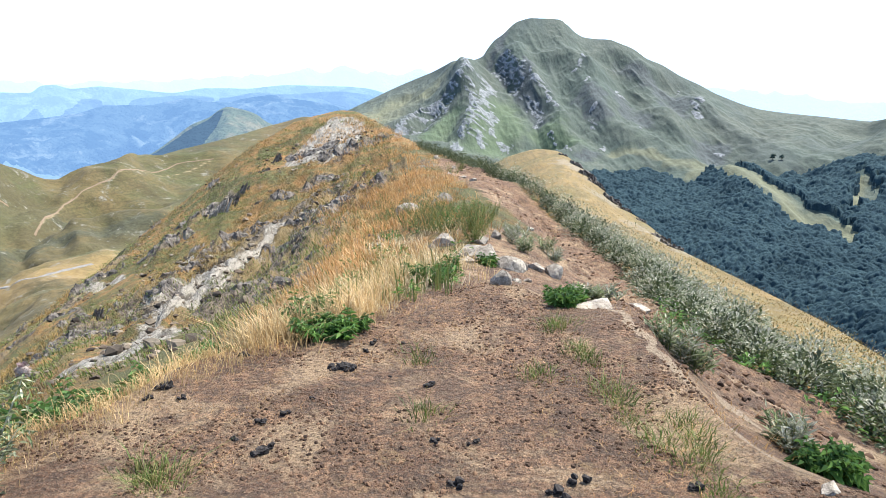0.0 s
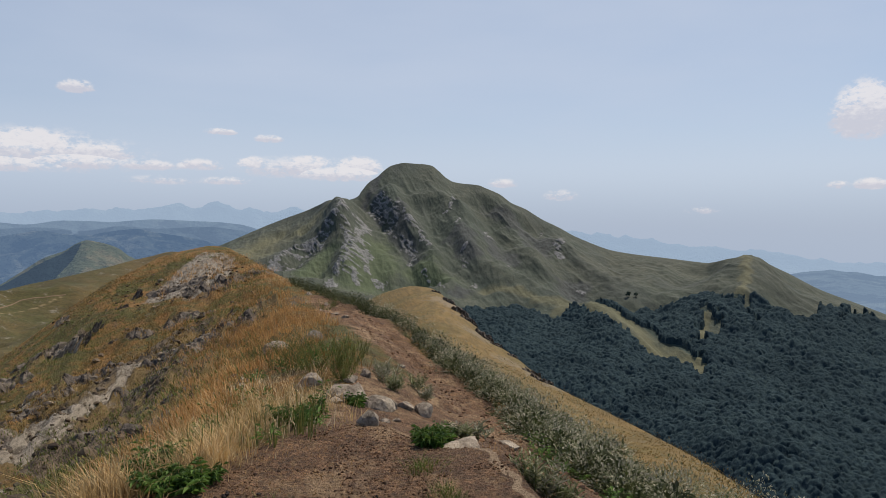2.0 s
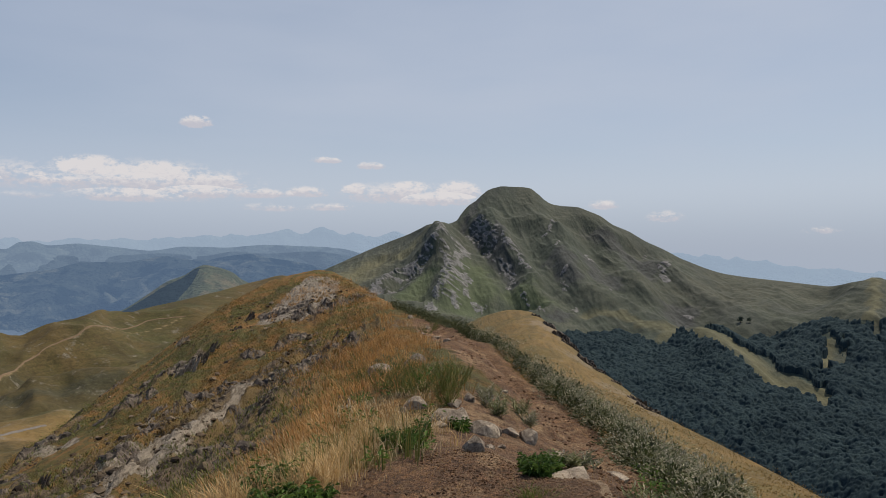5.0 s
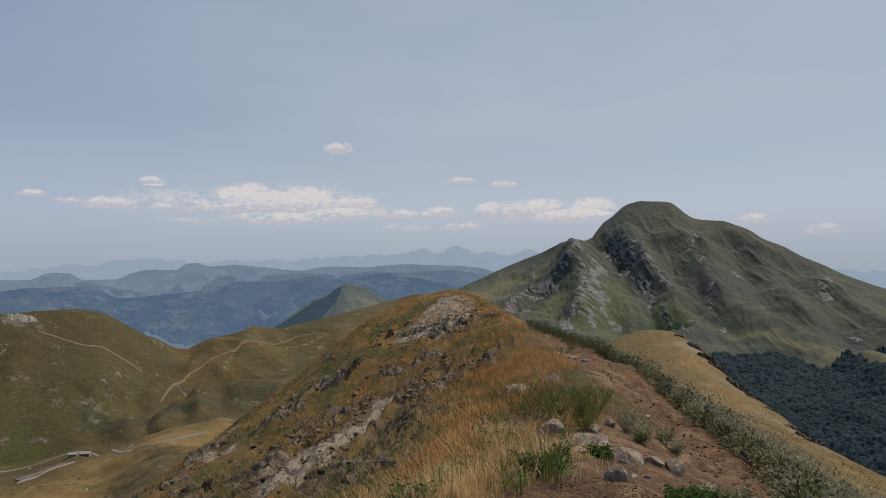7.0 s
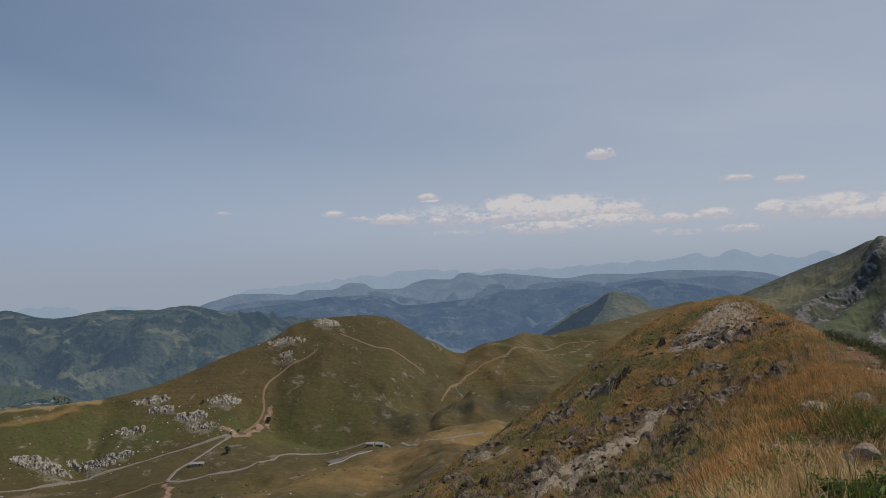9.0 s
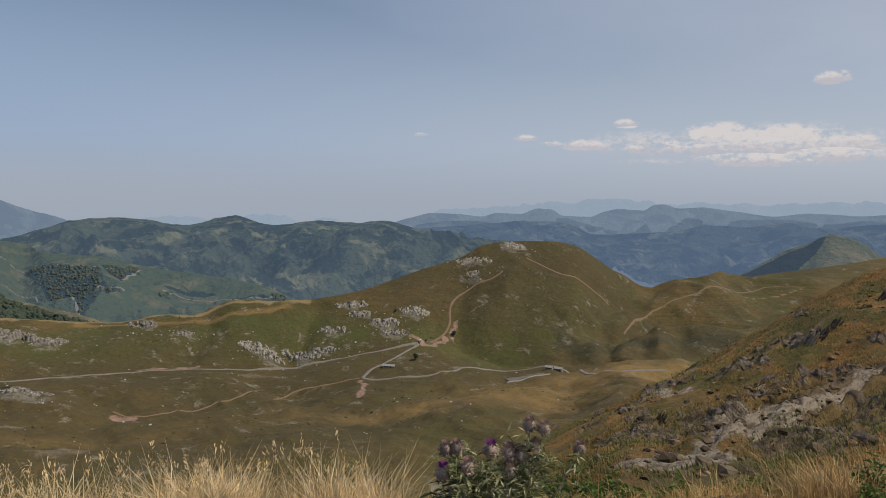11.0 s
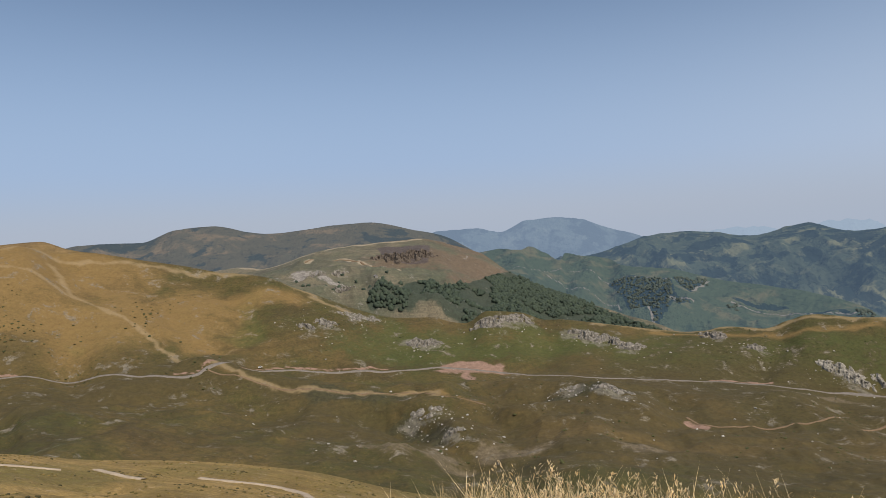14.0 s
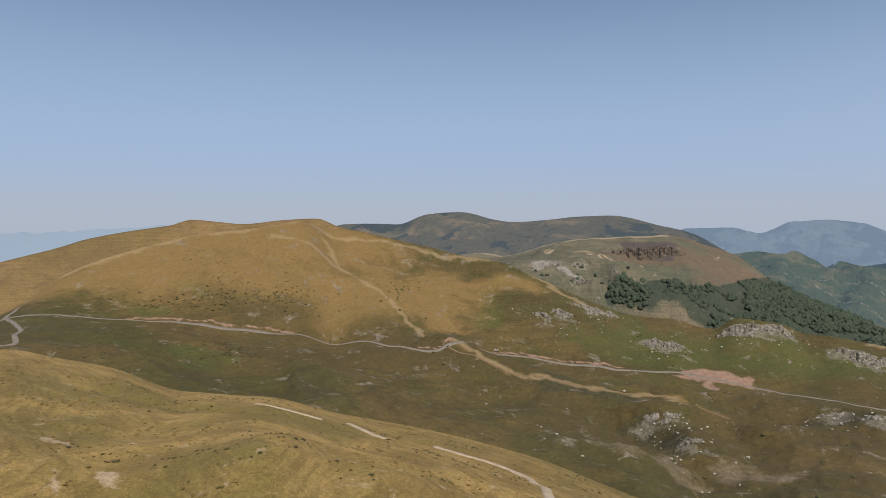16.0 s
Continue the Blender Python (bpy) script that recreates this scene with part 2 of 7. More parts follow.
# Hill grass paled and blued, with distance haze mixed into the base colours.
MAT_WOODHILL = pasture("hill_pasture_hazed", (0.088, 0.098, 0.066), (0.180, 0.152, 0.104), (0.076, 0.074, 0.058), 220, (0.2, 0.16, 0.13), rock_cut=0.6,
                       painted=(("brown", (0.128, 0.092, 0.064), 2.0, 0.8, 0.25, 0.7), ("wood", (0.036, 0.05, 0.036), 1.5, 0.9, 0.2, 0.7), ("rock", (0.26, 0.24, 0.22), 4.0, 0.85, 0.12, 0.5), ("dark", (0.085, 0.07, 0.066), 1.8, 0.95, 0.12, 0.5), ("pale", (0.30, 0.25, 0.18), 1.0, 0.8, 0.2, 0.85)))


def ridge_mat():
    """The ridge underfoot: red-brown trodden earth, straw grass, grey scree, dark slate rubble."""
    m = Mat("ridge_earth_and_grass", 0.95)
    broad, mid, fine, dust = m.noise(0.35, 5, 0.6, warp=0.5), m.noise(2.2, 7, 0.7), m.noise(14, 8, 0.75), m.noise(70, 6, 0.8)
    lie = (1.0, 0.28, 1.0)
    grass = m.mix(m.ramp(broad, 0.44, 0.56), (0.098, 0.088, 0.028), (0.30, 0.156, 0.051))
    grass = m.mix(m.ramp(mid, 0.48, 0.62, 0, 0.7), grass, (0.225, 0.124, 0.044))
    grass = m.mix(m.ramp(fine, 0.35, 0.55, 0.8, 0), grass, (0.055, 0.038, 0.016))
    soil = m.mix(m.ramp(mid, 0.34, 0.64), (0.181, 0.092, 0.049), (0.424, 0.229, 0.116))
    soil = m.mix(m.ramp(fine, 0.40, 0.58, 0.75, 0), soil, (0.076, 0.050, 0.033))
    soil = m.mix(m.ramp(m.noise(160, 5, 0.8), 0.42, 0.5, 0.65, 0), soil, (0.070, 0.045, 0.031))
    soil = m.mix(m.ramp(m.noise(38, 6, 0.8), 0.40, 0.50, 0.6, 0), soil, (0.085, 0.054, 0.037))
    soil = m.mix(m.ramp(dust, 0.5, 0.68, 0, 0.7), soil, (0.424, 0.287, 0.164))
    soil = m.mix(m.ramp(m.noise(5, 6, 0.7, warp=0.8), 0.55, 0.68, 0, 0.6), soil, (0.332, 0.208, 0.092))
    soil = m.mix(m.ramp(m.noise(1.1, 6, 0.7, warp=0.7), 0.50, 0.62, 0, 0.75), soil, (0.464, 0.312, 0.174))
    soil = m.mix(m.ramp(m.noise(1.7, 7, 0.75, warp=0.9), 0.36, 0.46, 0.6, 0), soil, (0.142, 0.087, 0.052))
    soil = m.mix(m.ramp(m.noise(90, 6, 0.85), 0.40, 0.47, 0.7, 0), soil, (0.060, 0.039, 0.029))
    soil = m.mix(m.ramp(m.noise(26, 8, 0.85), 0.41, 0.48, 0.75, 0), soil, (0.076, 0.046, 0.031))
    grass = m.mix(m.ramp(m.noise(0.8, 6, 0.7, (1, 1.6, 1), 0.6), 0.48, 0.57, 0, 0.7), grass, (0.112, 0.106, 0.035))
    grass = m.mix(m.ramp(m.noise(7, 8, 0.8), 0.38, 0.47, 0.75, 0), grass, (0.055, 0.042, 0.022))
    scree = m.mix(m.ramp(m.noise(5, 8, 0.8, lie), 0.40, 0.58), (0.13, 0.105, 0.078), (0.38, 0.325, 0.255))
    slate = m.mix(m.ramp(m.noise(3.6, 9, 0.85, lie), 0.42, 0.58), (0.042, 0.032, 0.022), (0.20, 0.150, 0.102))
    slate = m.mix(m.ramp(m.noise(0.9, 6, 0.7, lie), 0.46, 0.58, 0, 0.85), slate, (0.21, 0.142, 0.055))
    wander = m.math("SUBTRACT", m.math("ADD", m.math("MULTIPLY", mid, 0.6), m.math("MULTIPLY", fine, 0.4)), 0.5)
    c = m.mix(m.ramp(m.noise(1.5, 8, 0.75, lie, warp=0.5), 0.60, 0.68, 0, 0.7), grass, slate)
    for attribute, tone, broken in (("slate", slate, 2.4), ("scree", scree, 1.2), ("soil", soil, 1.1), ("lip", (0.38, 0.27, 0.17), 0.8)):
        c = m.mix(m.ramp(m.math("ADD", m.attr(attribute), m.math("MULTIPLY", wander, broken)), 0.42, 0.58), c, tone)
    m.color(c)
    m.bump(m.math("ADD", m.math("ADD", m.math("MULTIPLY", fine, 1.0), m.math("MULTIPLY", dust, 0.4)), m.math("MULTIPLY", m.cells(30, "F1"), -0.35)), 1.0, 0.09)
    return m.m


MAT_RIDGE = ridge_mat()


def distance_mat(name, body, meadow, haze_glow, size, dark=None, woods=0.55, painted=()):
    """Far ranges: a plain backdrop whose blue emission stands in for many kilometres of summer air."""
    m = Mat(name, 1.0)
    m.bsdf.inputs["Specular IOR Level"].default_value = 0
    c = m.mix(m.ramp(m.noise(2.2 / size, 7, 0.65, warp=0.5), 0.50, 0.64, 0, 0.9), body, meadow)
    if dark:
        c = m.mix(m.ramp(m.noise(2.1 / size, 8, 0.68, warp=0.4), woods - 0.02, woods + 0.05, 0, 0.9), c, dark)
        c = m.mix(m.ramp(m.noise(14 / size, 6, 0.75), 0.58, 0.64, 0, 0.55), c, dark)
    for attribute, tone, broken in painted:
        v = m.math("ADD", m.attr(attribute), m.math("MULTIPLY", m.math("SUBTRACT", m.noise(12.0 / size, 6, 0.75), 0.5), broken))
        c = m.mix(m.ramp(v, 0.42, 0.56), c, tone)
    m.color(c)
    # The hills emit a blue that imitates haze; they are no light source.
    m.put(m.bsdf.inputs["Emission Color"], haze_glow)
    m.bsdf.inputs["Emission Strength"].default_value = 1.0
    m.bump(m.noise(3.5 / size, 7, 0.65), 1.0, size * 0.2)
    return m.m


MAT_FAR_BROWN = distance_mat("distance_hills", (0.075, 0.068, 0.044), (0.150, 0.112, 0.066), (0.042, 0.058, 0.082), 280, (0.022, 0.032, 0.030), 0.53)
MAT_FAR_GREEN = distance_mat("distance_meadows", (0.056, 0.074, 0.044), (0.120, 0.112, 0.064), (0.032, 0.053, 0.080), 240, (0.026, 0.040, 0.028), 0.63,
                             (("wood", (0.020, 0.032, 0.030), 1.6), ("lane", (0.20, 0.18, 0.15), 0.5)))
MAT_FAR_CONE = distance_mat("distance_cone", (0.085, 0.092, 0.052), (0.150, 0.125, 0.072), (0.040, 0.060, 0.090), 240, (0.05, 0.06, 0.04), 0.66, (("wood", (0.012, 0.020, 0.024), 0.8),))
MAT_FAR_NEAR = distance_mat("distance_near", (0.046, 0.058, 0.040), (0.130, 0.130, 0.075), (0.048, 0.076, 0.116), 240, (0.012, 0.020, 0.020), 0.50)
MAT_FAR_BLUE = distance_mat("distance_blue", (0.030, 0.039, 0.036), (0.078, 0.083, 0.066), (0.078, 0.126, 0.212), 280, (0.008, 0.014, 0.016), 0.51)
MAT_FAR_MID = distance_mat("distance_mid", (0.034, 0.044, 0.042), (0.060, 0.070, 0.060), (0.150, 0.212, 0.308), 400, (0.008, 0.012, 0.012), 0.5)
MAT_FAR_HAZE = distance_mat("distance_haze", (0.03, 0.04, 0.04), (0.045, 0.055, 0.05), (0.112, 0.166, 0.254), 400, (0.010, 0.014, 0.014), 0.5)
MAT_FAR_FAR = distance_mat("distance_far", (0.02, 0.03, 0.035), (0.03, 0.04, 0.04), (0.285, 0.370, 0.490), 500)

# ---- the large forms ----


def hash01(ix, iy, iz, seed):
    h = (ix * 374761393 + iy * 668265263 + iz * 2147483647 + seed * 1274126177) & 0xFFFFFFFF
    h = ((h ^ (h >> 13)) * 1274126177) & 0xFFFFFFFF
    return ((h ^ (h >> 16)) & 0xFFFF) / 65535.0


def value_noise(x, y, seed=0):
    ix, iy = np.floor(x).astype(np.int64), np.floor(y).astype(np.int64)
    fx, fy = x - ix, y - iy
    fx, fy = fx * fx * fx * (fx * (fx * 6 - 15) + 10), fy * fy * fy * (fy * (fy * 6 - 15) + 10)
    a, b = hash01(ix, iy, 0, seed), hash01(ix + 1, iy, 0, seed)
    c, d = hash01(ix, iy + 1, 0, seed), hash01(ix + 1, iy + 1, 0, seed)
    return (a + (b - a) * fx) * (1 - fy) + (c + (d - c) * fx) * fy - 0.5


def fbm(x, y, size, octaves=5, seed=0, gain=0.5, ridged=False):
    total, amp, s = np.zeros_like(x), 1.0, 1.0 / size
    for k in range(octaves):
        n = value_noise(x * s + 17.3 * k, y * s - 9.1 * k, seed + k)
        total += amp * ((0.5 - 2 * np.abs(n)) if ridged else n)
        amp, s = amp * gain, s * 2.03
    return total


def smooth_interp(b, bs, vs):
    """Monotone cubic through the knots of a line of the terrain."""
    bs, vs = np.asarray(bs, float), np.asarray(vs, float)
    h = np.diff(bs)
    s = np.diff(vs) / h
    d = np.zeros_like(vs)
    d[0], d[-1] = s[0], s[-1]
    same = s[:-1] * s[1:] > 0
    d[1:-1][same] = 2 * s[:-1][same] * s[1:][same] / (s[:-1][same] + s[1:][same])
    b = np.clip(b, bs[0], bs[-1])
    k = np.clip(np.searchsorted(bs, b) - 1, 0, len(h) - 1)
    t = (b - bs[k]) / h[k]
    return ((2 * t**3 - 3 * t**2 + 1) * vs[k] + (t**3 - 2 * t**2 + t) * h[k] * d[k]
            + (3 * t**2 - 2 * t**3) * vs[k + 1] + (t**3 - t**2) * h[k] * d[k + 1])


def landform(name, mat, lines, start, stop, columns, rows, rough, size, keep=(), ridged=0.0, seed=0, roundness=0.0, octaves=6, label="", category="", kind="structure", lie=1.0):
    """A hillside laid through lines of (bearing, distance, height), from the near line to the far one.
    rows: steps between each two lines; rough: height of the relief in metres; keep: share of the relief at each line."""
    if not isinstance(rows, (list, tuple)):
        rows = [rows] * (len(lines) - 1)
    b = np.asarray(columns) if np.ndim(columns) else np.linspace(start, stop, columns)
    columns = len(b)
    knots = []
    for line in lines:
        p = np.array(line, float)
        knots.append((smooth_interp(b, p[:, 0], p[:, 1]), smooth_interp(b, p[:, 0], p[:, 2])))
    keep = keep or [1.0] * len(lines)
    dist, high, share = [], [], []
    for i in range(len(lines) - 1):
        n = rows[i]
        for j in range(n + (i == len(lines) - 2)):
            t = j / n
            u = t if not roundness else t + roundness * (t * t * (3 - 2 * t) - t)
            dist.append(knots[i][0] * (1 - t) + knots[i + 1][0] * t)
            high.append(knots[i][1] * (1 - u) + knots[i + 1][1] * u)
            share.append(np.full(columns, keep[i] * (1 - t) + keep[i + 1] * t))
    dist, high, share = np.array(dist), np.array(high), np.array(share)
    turn = np.radians(b)[None, :]
    x, y = -np.sin(turn) * dist, np.cos(turn) * dist
    relief = fbm(x, y * lie, size, octaves, seed)
    if ridged:
        relief = relief * (1 - ridged) + ridged * fbm(x, y * lie, size, octaves, seed + 40, ridged=True)
    z = high + rough * share * relief
    return sheet(name, mat, x, y, z, label, category, kind)


def sheet(name, mat, x, y, z, label="", category="", kind="structure"):
    r, c = x.shape
    me = bpy.data.meshes.new(name)
    verts = np.stack([x, y, z], -1).reshape(-1, 3)
    i = np.arange(r * c).reshape(r, c)
    quads = np.stack([i[:-1, :-1], i[1:, :-1], i[1:, 1:], i[:-1, 1:]], -1).reshape(-1, 4)
    me.from_pydata(verts.tolist(), [], quads.tolist())
    me.polygons.foreach_set("use_smooth", np.ones(len(quads), bool))
    # faces look up
    me.update()
    if me.polygons[len(quads) // 2].normal.z < 0:
        me.flip_normals()
    me.materials.append(mat)
    ob = new(name, me)
    tagged(ob, label, category, kind=kind)
    return ob


def plan(bearing_at, distance):
    a = np.radians(bearing_at)
    return -np.sin(a) * distance, np.cos(a) * distance


def along(x, y, line):
    """Distance in plan from points to a line of (bearing, distance)."""
    best = np.full(np.shape(x), 1e9)
    px, py = plan(np.array([p[0] for p in line], float), np.array([p[1] for p in line], float))
    for k in range(max(1, len(line) - 1)):
        j = min(k + 1, len(line) - 1)
        dx, dy = px[j] - px[k], py[j] - py[k]
        t = np.clip(((x - px[k]) * dx + (y - py[k]) * dy) / max(dx * dx + dy * dy, 1e-9), 0, 1)
        best = np.minimum(best, np.hypot(x - px[k] - t * dx, y - py[k] - t * dy))
    return best


def inside(x, y, line):
    """Which points lie in the closed outline of (bearing, distance)."""
    px, py = plan(np.array([p[0] for p in line], float), np.array([p[1] for p in line], float))
    odd = np.zeros(np.shape(x), bool)
    for k in range(len(line)):
        j = k - 1
        cross = (py[k] > y) != (py[j] > y)
        odd ^= cross & (x < (px[j] - px[k]) * (y - py[k]) / (py[j] - py[k] + 1e-12) + px[k])
    return odd


def corners(ob):
    co = np.empty(len(ob.data.vertices) * 3)
    ob.data.vertices.foreach_get("co", co)
    return co.reshape(-1, 3)


def spread(ob, name, values):
    a = ob.data.attributes.new(name, "FLOAT", "POINT")
    a.data.foreach_set("value", np.clip(values, 0, 1).astype(np.float32))


def patch(ob, name, strokes, areas=()):
    """Marks where a patch of another tone lies: bare, differently grown, or with shade or light put into its colour.
    strokes: (half-width, line); areas: outlines.
    """
    co = corners(ob)
    v = np.zeros(len(co))
    for half, line in strokes:
        close = along(co[:, 0], co[:, 1], line) < 5 * half
        x, y = co[close, 0], co[close, 1]
        wx, wy = 2.4 * half * fbm(x, y, 5 * half, 4, 131), 2.4 * half * fbm(x, y, 5 * half, 4, 151)
        v[close] = np.maximum(v[close], 1 - along(x + wx, y + wy, line) / (2 * half))
    for half, line in areas:
        v = np.maximum(v, np.where(inside(co[:, 0], co[:, 1], line), 1.0, 1 - along(co[:, 0], co[:, 1], line + line[:1]) / half))
    spread(ob, name, v)
    return v


def shifted(line, out, down):
    return [(b, d + out, z - down) for b, d, z in line]


def lowered(line, share, z):
    return [(b, d * share, z) for b, d, _ in line]


# lines of the terrain: bearing left of +Y in degrees, distance and height in metres
PEAK_CREST = [(-52.2, 1300, -172), (-46.6, 1300, -155), (-42.3, 1250, -119), (-39.9, 1260, -101), (-37.3, 1280, -73), (-34.8, 1300, -52), (-33.4, 1320, -58), (-31.8, 1400, -70), (-28.1, 1500, -66), (-25, 1550, -58), (-21.8, 1600, -29), (-20.3, 1625, -7), (-18.9, 1652, 12), (-17.5, 1675, 36.7), (-16.3, 1690, 52.4), (-15.3, 1715, 74.4), (-14.2, 1735, 89.5), (-13.4, 1760, 99.7), (-12.2, 1785, 104), (-11.4, 1795, 109), (-10.8, 1795, 119), (-10.1, 1820, 140.4), (-9.5, 1840, 155), (-8.9, 1850, 159), (-7.9, 1850, 160.5), (-7.2, 1850, 161.8), (-6.7, 1850, 158.5), (-6.1, 1844, 152), (-5.5, 1827, 136.4), (-5, 1810, 120), (-4.35, 1799, 105.5), (-3.7, 1770, 80), (-3.4, 1753, 66), (-2.9, 1745, 58.5), (-2.3, 1720, 54), (-1.6, 1700, 55), (1.1, 1850, 25), (3.6, 1900, -7), (7, 1900, -58), (11.9, 1900, -129)]
PEAK_UPPER = [(-52.3, 1100, -172), (-46.6, 1100, -153), (-42.3, 1100, -127), (-34.9, 1180, -83), (-30.2, 1250, -102), (-25.1, 1350, -99), (-19.1, 1450, -57), (-14.0,
    1520, -12), (-9.6, 1580, 25), (-6.8, 1620, 25), (-4.4, 1600, -3), (-1.7, 1480, 3), (-0.1, 1500, -29), (2.7, 1550, -68), (7.0, 1550, -81), (11.9, 1500, -125)]
PEAK_LOWER = [(-52.5, 800, -204.2), (-46.9, 800, -196.6), (-42.6, 800, -185.6), (-36.5, 850, -172.9), (-31.7, 850, -168.8), (-26.1, 950, -157), (-23.4, 1050, -142),
    (-19.2, 1100, -143), (-14.5, 1150, -133), (-9.7, 1250, -115), (-5.8, 1270, -129), (-3.0, 1250, -117), (1.7, 1280, -109), (7.0, 1250, -136), (12.0, 1200, -166)]
PEAK_FOOT = [(-52.9, 450, -173.1), (-47.3, 480, -182.5), (-42.9, 520, -183.3), (-36.7, 570, -180.3), (-31.9, 620, -185.3), (-21.7, 750, -189.3), (-14.6, 850, -177.1),
    (-4.9, 850, -179.4), (7.0, 850, -175.1), (12.0, 800, -180.0)]
SPUR_CREST = [(-44.7, 23.0, -8.21), (-39.9, 25.0, -8.32), (-35.1, 29.0, -8.70), (-31.6, 33.0, -9.12), (-28.4, 38.0, -9.79), (-25.0, 46.0, -11.04), (-21.5, 54.0, -11.78),
    (-18.8, 62.0, -12.2), (-16.4, 72.0, -12.2), (-14.6, 80.0, -12.1), (-13.1, 88.0, -11.2), (-11.2, 100.0, -9.9), (-9.6, 110.0, -9.1), (-8.4, 115.0, -9.3), (-5.6, 125.0,
    -11.6), (-4.2, 130.0, -13.7), (-0.8, 140.0, -18.1), (4.0, 150.0, -20.6)]
SPUR_LOW = [(-45.3, 12.0, -4.36), (-40.4, 13.0, -4.52), (-35.6, 15.0, -4.93), (-32.2, 17.0, -5.37), (-28.9, 20.0, -6.02), (-25.4, 24.0, -6.78), (-21.8, 28.0, -7.22),
    (-16.7, 36.0, -7.86), (-12.4, 45.0, -8.47), (-8.6, 55.0, -9.63), (-5.7, 70.0, -11.2), (-0.8, 80.0, -13.8), (4.1, 80.0, -16.4)]
VALLEY_CREST = [(-1.1, 1500, -213), (6.0, 1500, -166), (8.8, 1450, -87), (11.2, 1400, -61), (13.1, 1400, -72), (16.9, 1300, -89), (20.6, 1250, -103), (23.8, 1150, -111),
    (25.6, 1050, -107), (30.2, 1020, -107), (32.5, 1000, -95), (34.0, 980, -78), (35.9, 960, -58), (37.9, 950, -52), (40.7, 940, -53), (43.6, 930, -59), (45.5, 920, -76),
    (49.2, 900, -95), (51.0, 890, -105.6), (54.7, 880, -123.0), (58.2, 870, -130.6), (61.2, 860, -131.2), (63.7, 860, -129.1), (65.7, 860, -134.9), (67.6, 850, -145.0),
    (69.9, 850, -143.7), (71.6, 850, -149.3), (72.8, 850, -150.6), (75.2, 850, -147.9), (78.0, 850, -143.3), (80.4, 850, -138.7), (84.0, 850, -131.7), (86.7, 850,
    -123.0), (89.1, 850, -120.6), (91.0, 850, -134.5), (92.2, 850, -132.0), (93.8, 850, -125.0), (96.7, 855, -123.8), (100.3, 865, -110.3), (102.2, 870, -98.5), (103.6,
    880, -90.0), (105.3, 890, -79.7), (107.2, 905, -66), (111.0, 930, -55), (115.8, 960, -39), (118.7, 960, -27), (121.5, 950, -16), (123.8, 930, -13), (127.5, 900, -17),
    (130.6, 880, -19.4), (133.6, 860, -25.1), (136.9, 840, -36.6), (139.6, 820, -46.9), (142.3, 800, -62.0), (144.4, 780, -81.3), (146.2, 760, -92.6), (151.0, 740,
    -110.1), (157.9, 700, -131.0)]
VALLEY_ROAD = [(-1.1, 1100, -156), (7.4, 1050, -150), (13.1, 1000, -142), (19.7, 980, -144), (25.1, 960, -145), (29.8, 880, -156.3), (34.7, 720, -163.9), (41.1, 730,
    -178.4), (47.0, 760, -159.9), (49.4, 740, -162.8), (53.7, 735, -171.9), (60.3, 730, -185.2), (67.0, 720, -177.3), (73.2, 710, -173.9), (80.5, 700, -168.4), (88.2,
    700, -162.8), (92.8, 700, -158.7), (97.9, 700, -154.5), (99.7, 690, -150.7), (105.5, 690, -143.3), (112.9, 690, -135.3), (119.4, 690, -126.5), (121.6, 700, -131.6),
    (125.4, 690, -115.3), (130.7, 700, -111.5), (139.0, 700, -96.2), (144.1, 700, -88.2), (151.0, 690, -109.4), (157.9, 650, -129.3)]
VALLEY_MID = [(-1.0, 750, -179.4), (7.5, 700, -157.6), (17.9, 680, -150.6), (25.6, 620, -147.2), (27.3, 600, -142.6), (31.1, 560, -140.9), (36.3, 590, -160.6), (45.9,
    570, -168.3), (53.6, 560, -173.9), (64.8, 540, -173.0), (73.2, 540, -169.8), (80.6, 530, -160.9), (88.5, 540, -173.5), (98.1, 540, -167.0), (107.6, 540, -155.7),
    (116.7, 540, -141.1), (124.9, 540, -124.8), (126.3, 520, -130.9), (135.0, 500, -103.6), (142.8, 480, -89.1), (151.1, 450, -87.3), (158.0, 420, -98.2)]
VALLEY_LOW = [(-0.9, 500, -175.9), (7.5, 450, -152.7), (17.9, 420, -140.3), (27.1, 420, -130.7), (31.1, 400, -124.7), (36.1, 400, -139.0), (45.7, 380, -143.2), (60.2,
    370, -148.2), (73.2, 360, -141.1), (80.6, 360, -137.8), (88.6, 360, -145.8), (98.3, 360, -141.8), (112.5, 360, -130.0), (125.2, 360, -110.0), (135.2, 330, -107.1),
    (146.5, 300, -82.8), (158.1, 300, -87.8)]
SHOULDER_CREST = [(72.9, 230, -130.5), (87.4, 240, -123.0), (88.7, 240, -102.9), (95.9, 245, -99.6), (105.9, 260, -91.5), (113.3, 265, -84.8), (121.1, 270, -78.4),
    (128.7, 275, -70.0), (133.8, 290, -69.7), (139.1, 300, -59.5), (142.8, 305, -54.3), (146.3, 310, -49.9), (151.1, 310, -51.4), (157.9, 300, -58.8)]
SHOULDER_NEAR = [(73.0, 90.0, -66.4), (87.7, 90.0, -61.2), (88.9, 110.0, -57.7), (96.1, 110.0, -54.9), (106.3, 120.0, -54.2), (121.4, 130.0, -48.7), (129.1, 130.0,
    -43.5), (139.3, 140.0, -48.4), (146.5, 150.0, -42.7), (151.3, 150.0, -40.1), (158.1, 140.0, -41.8)]
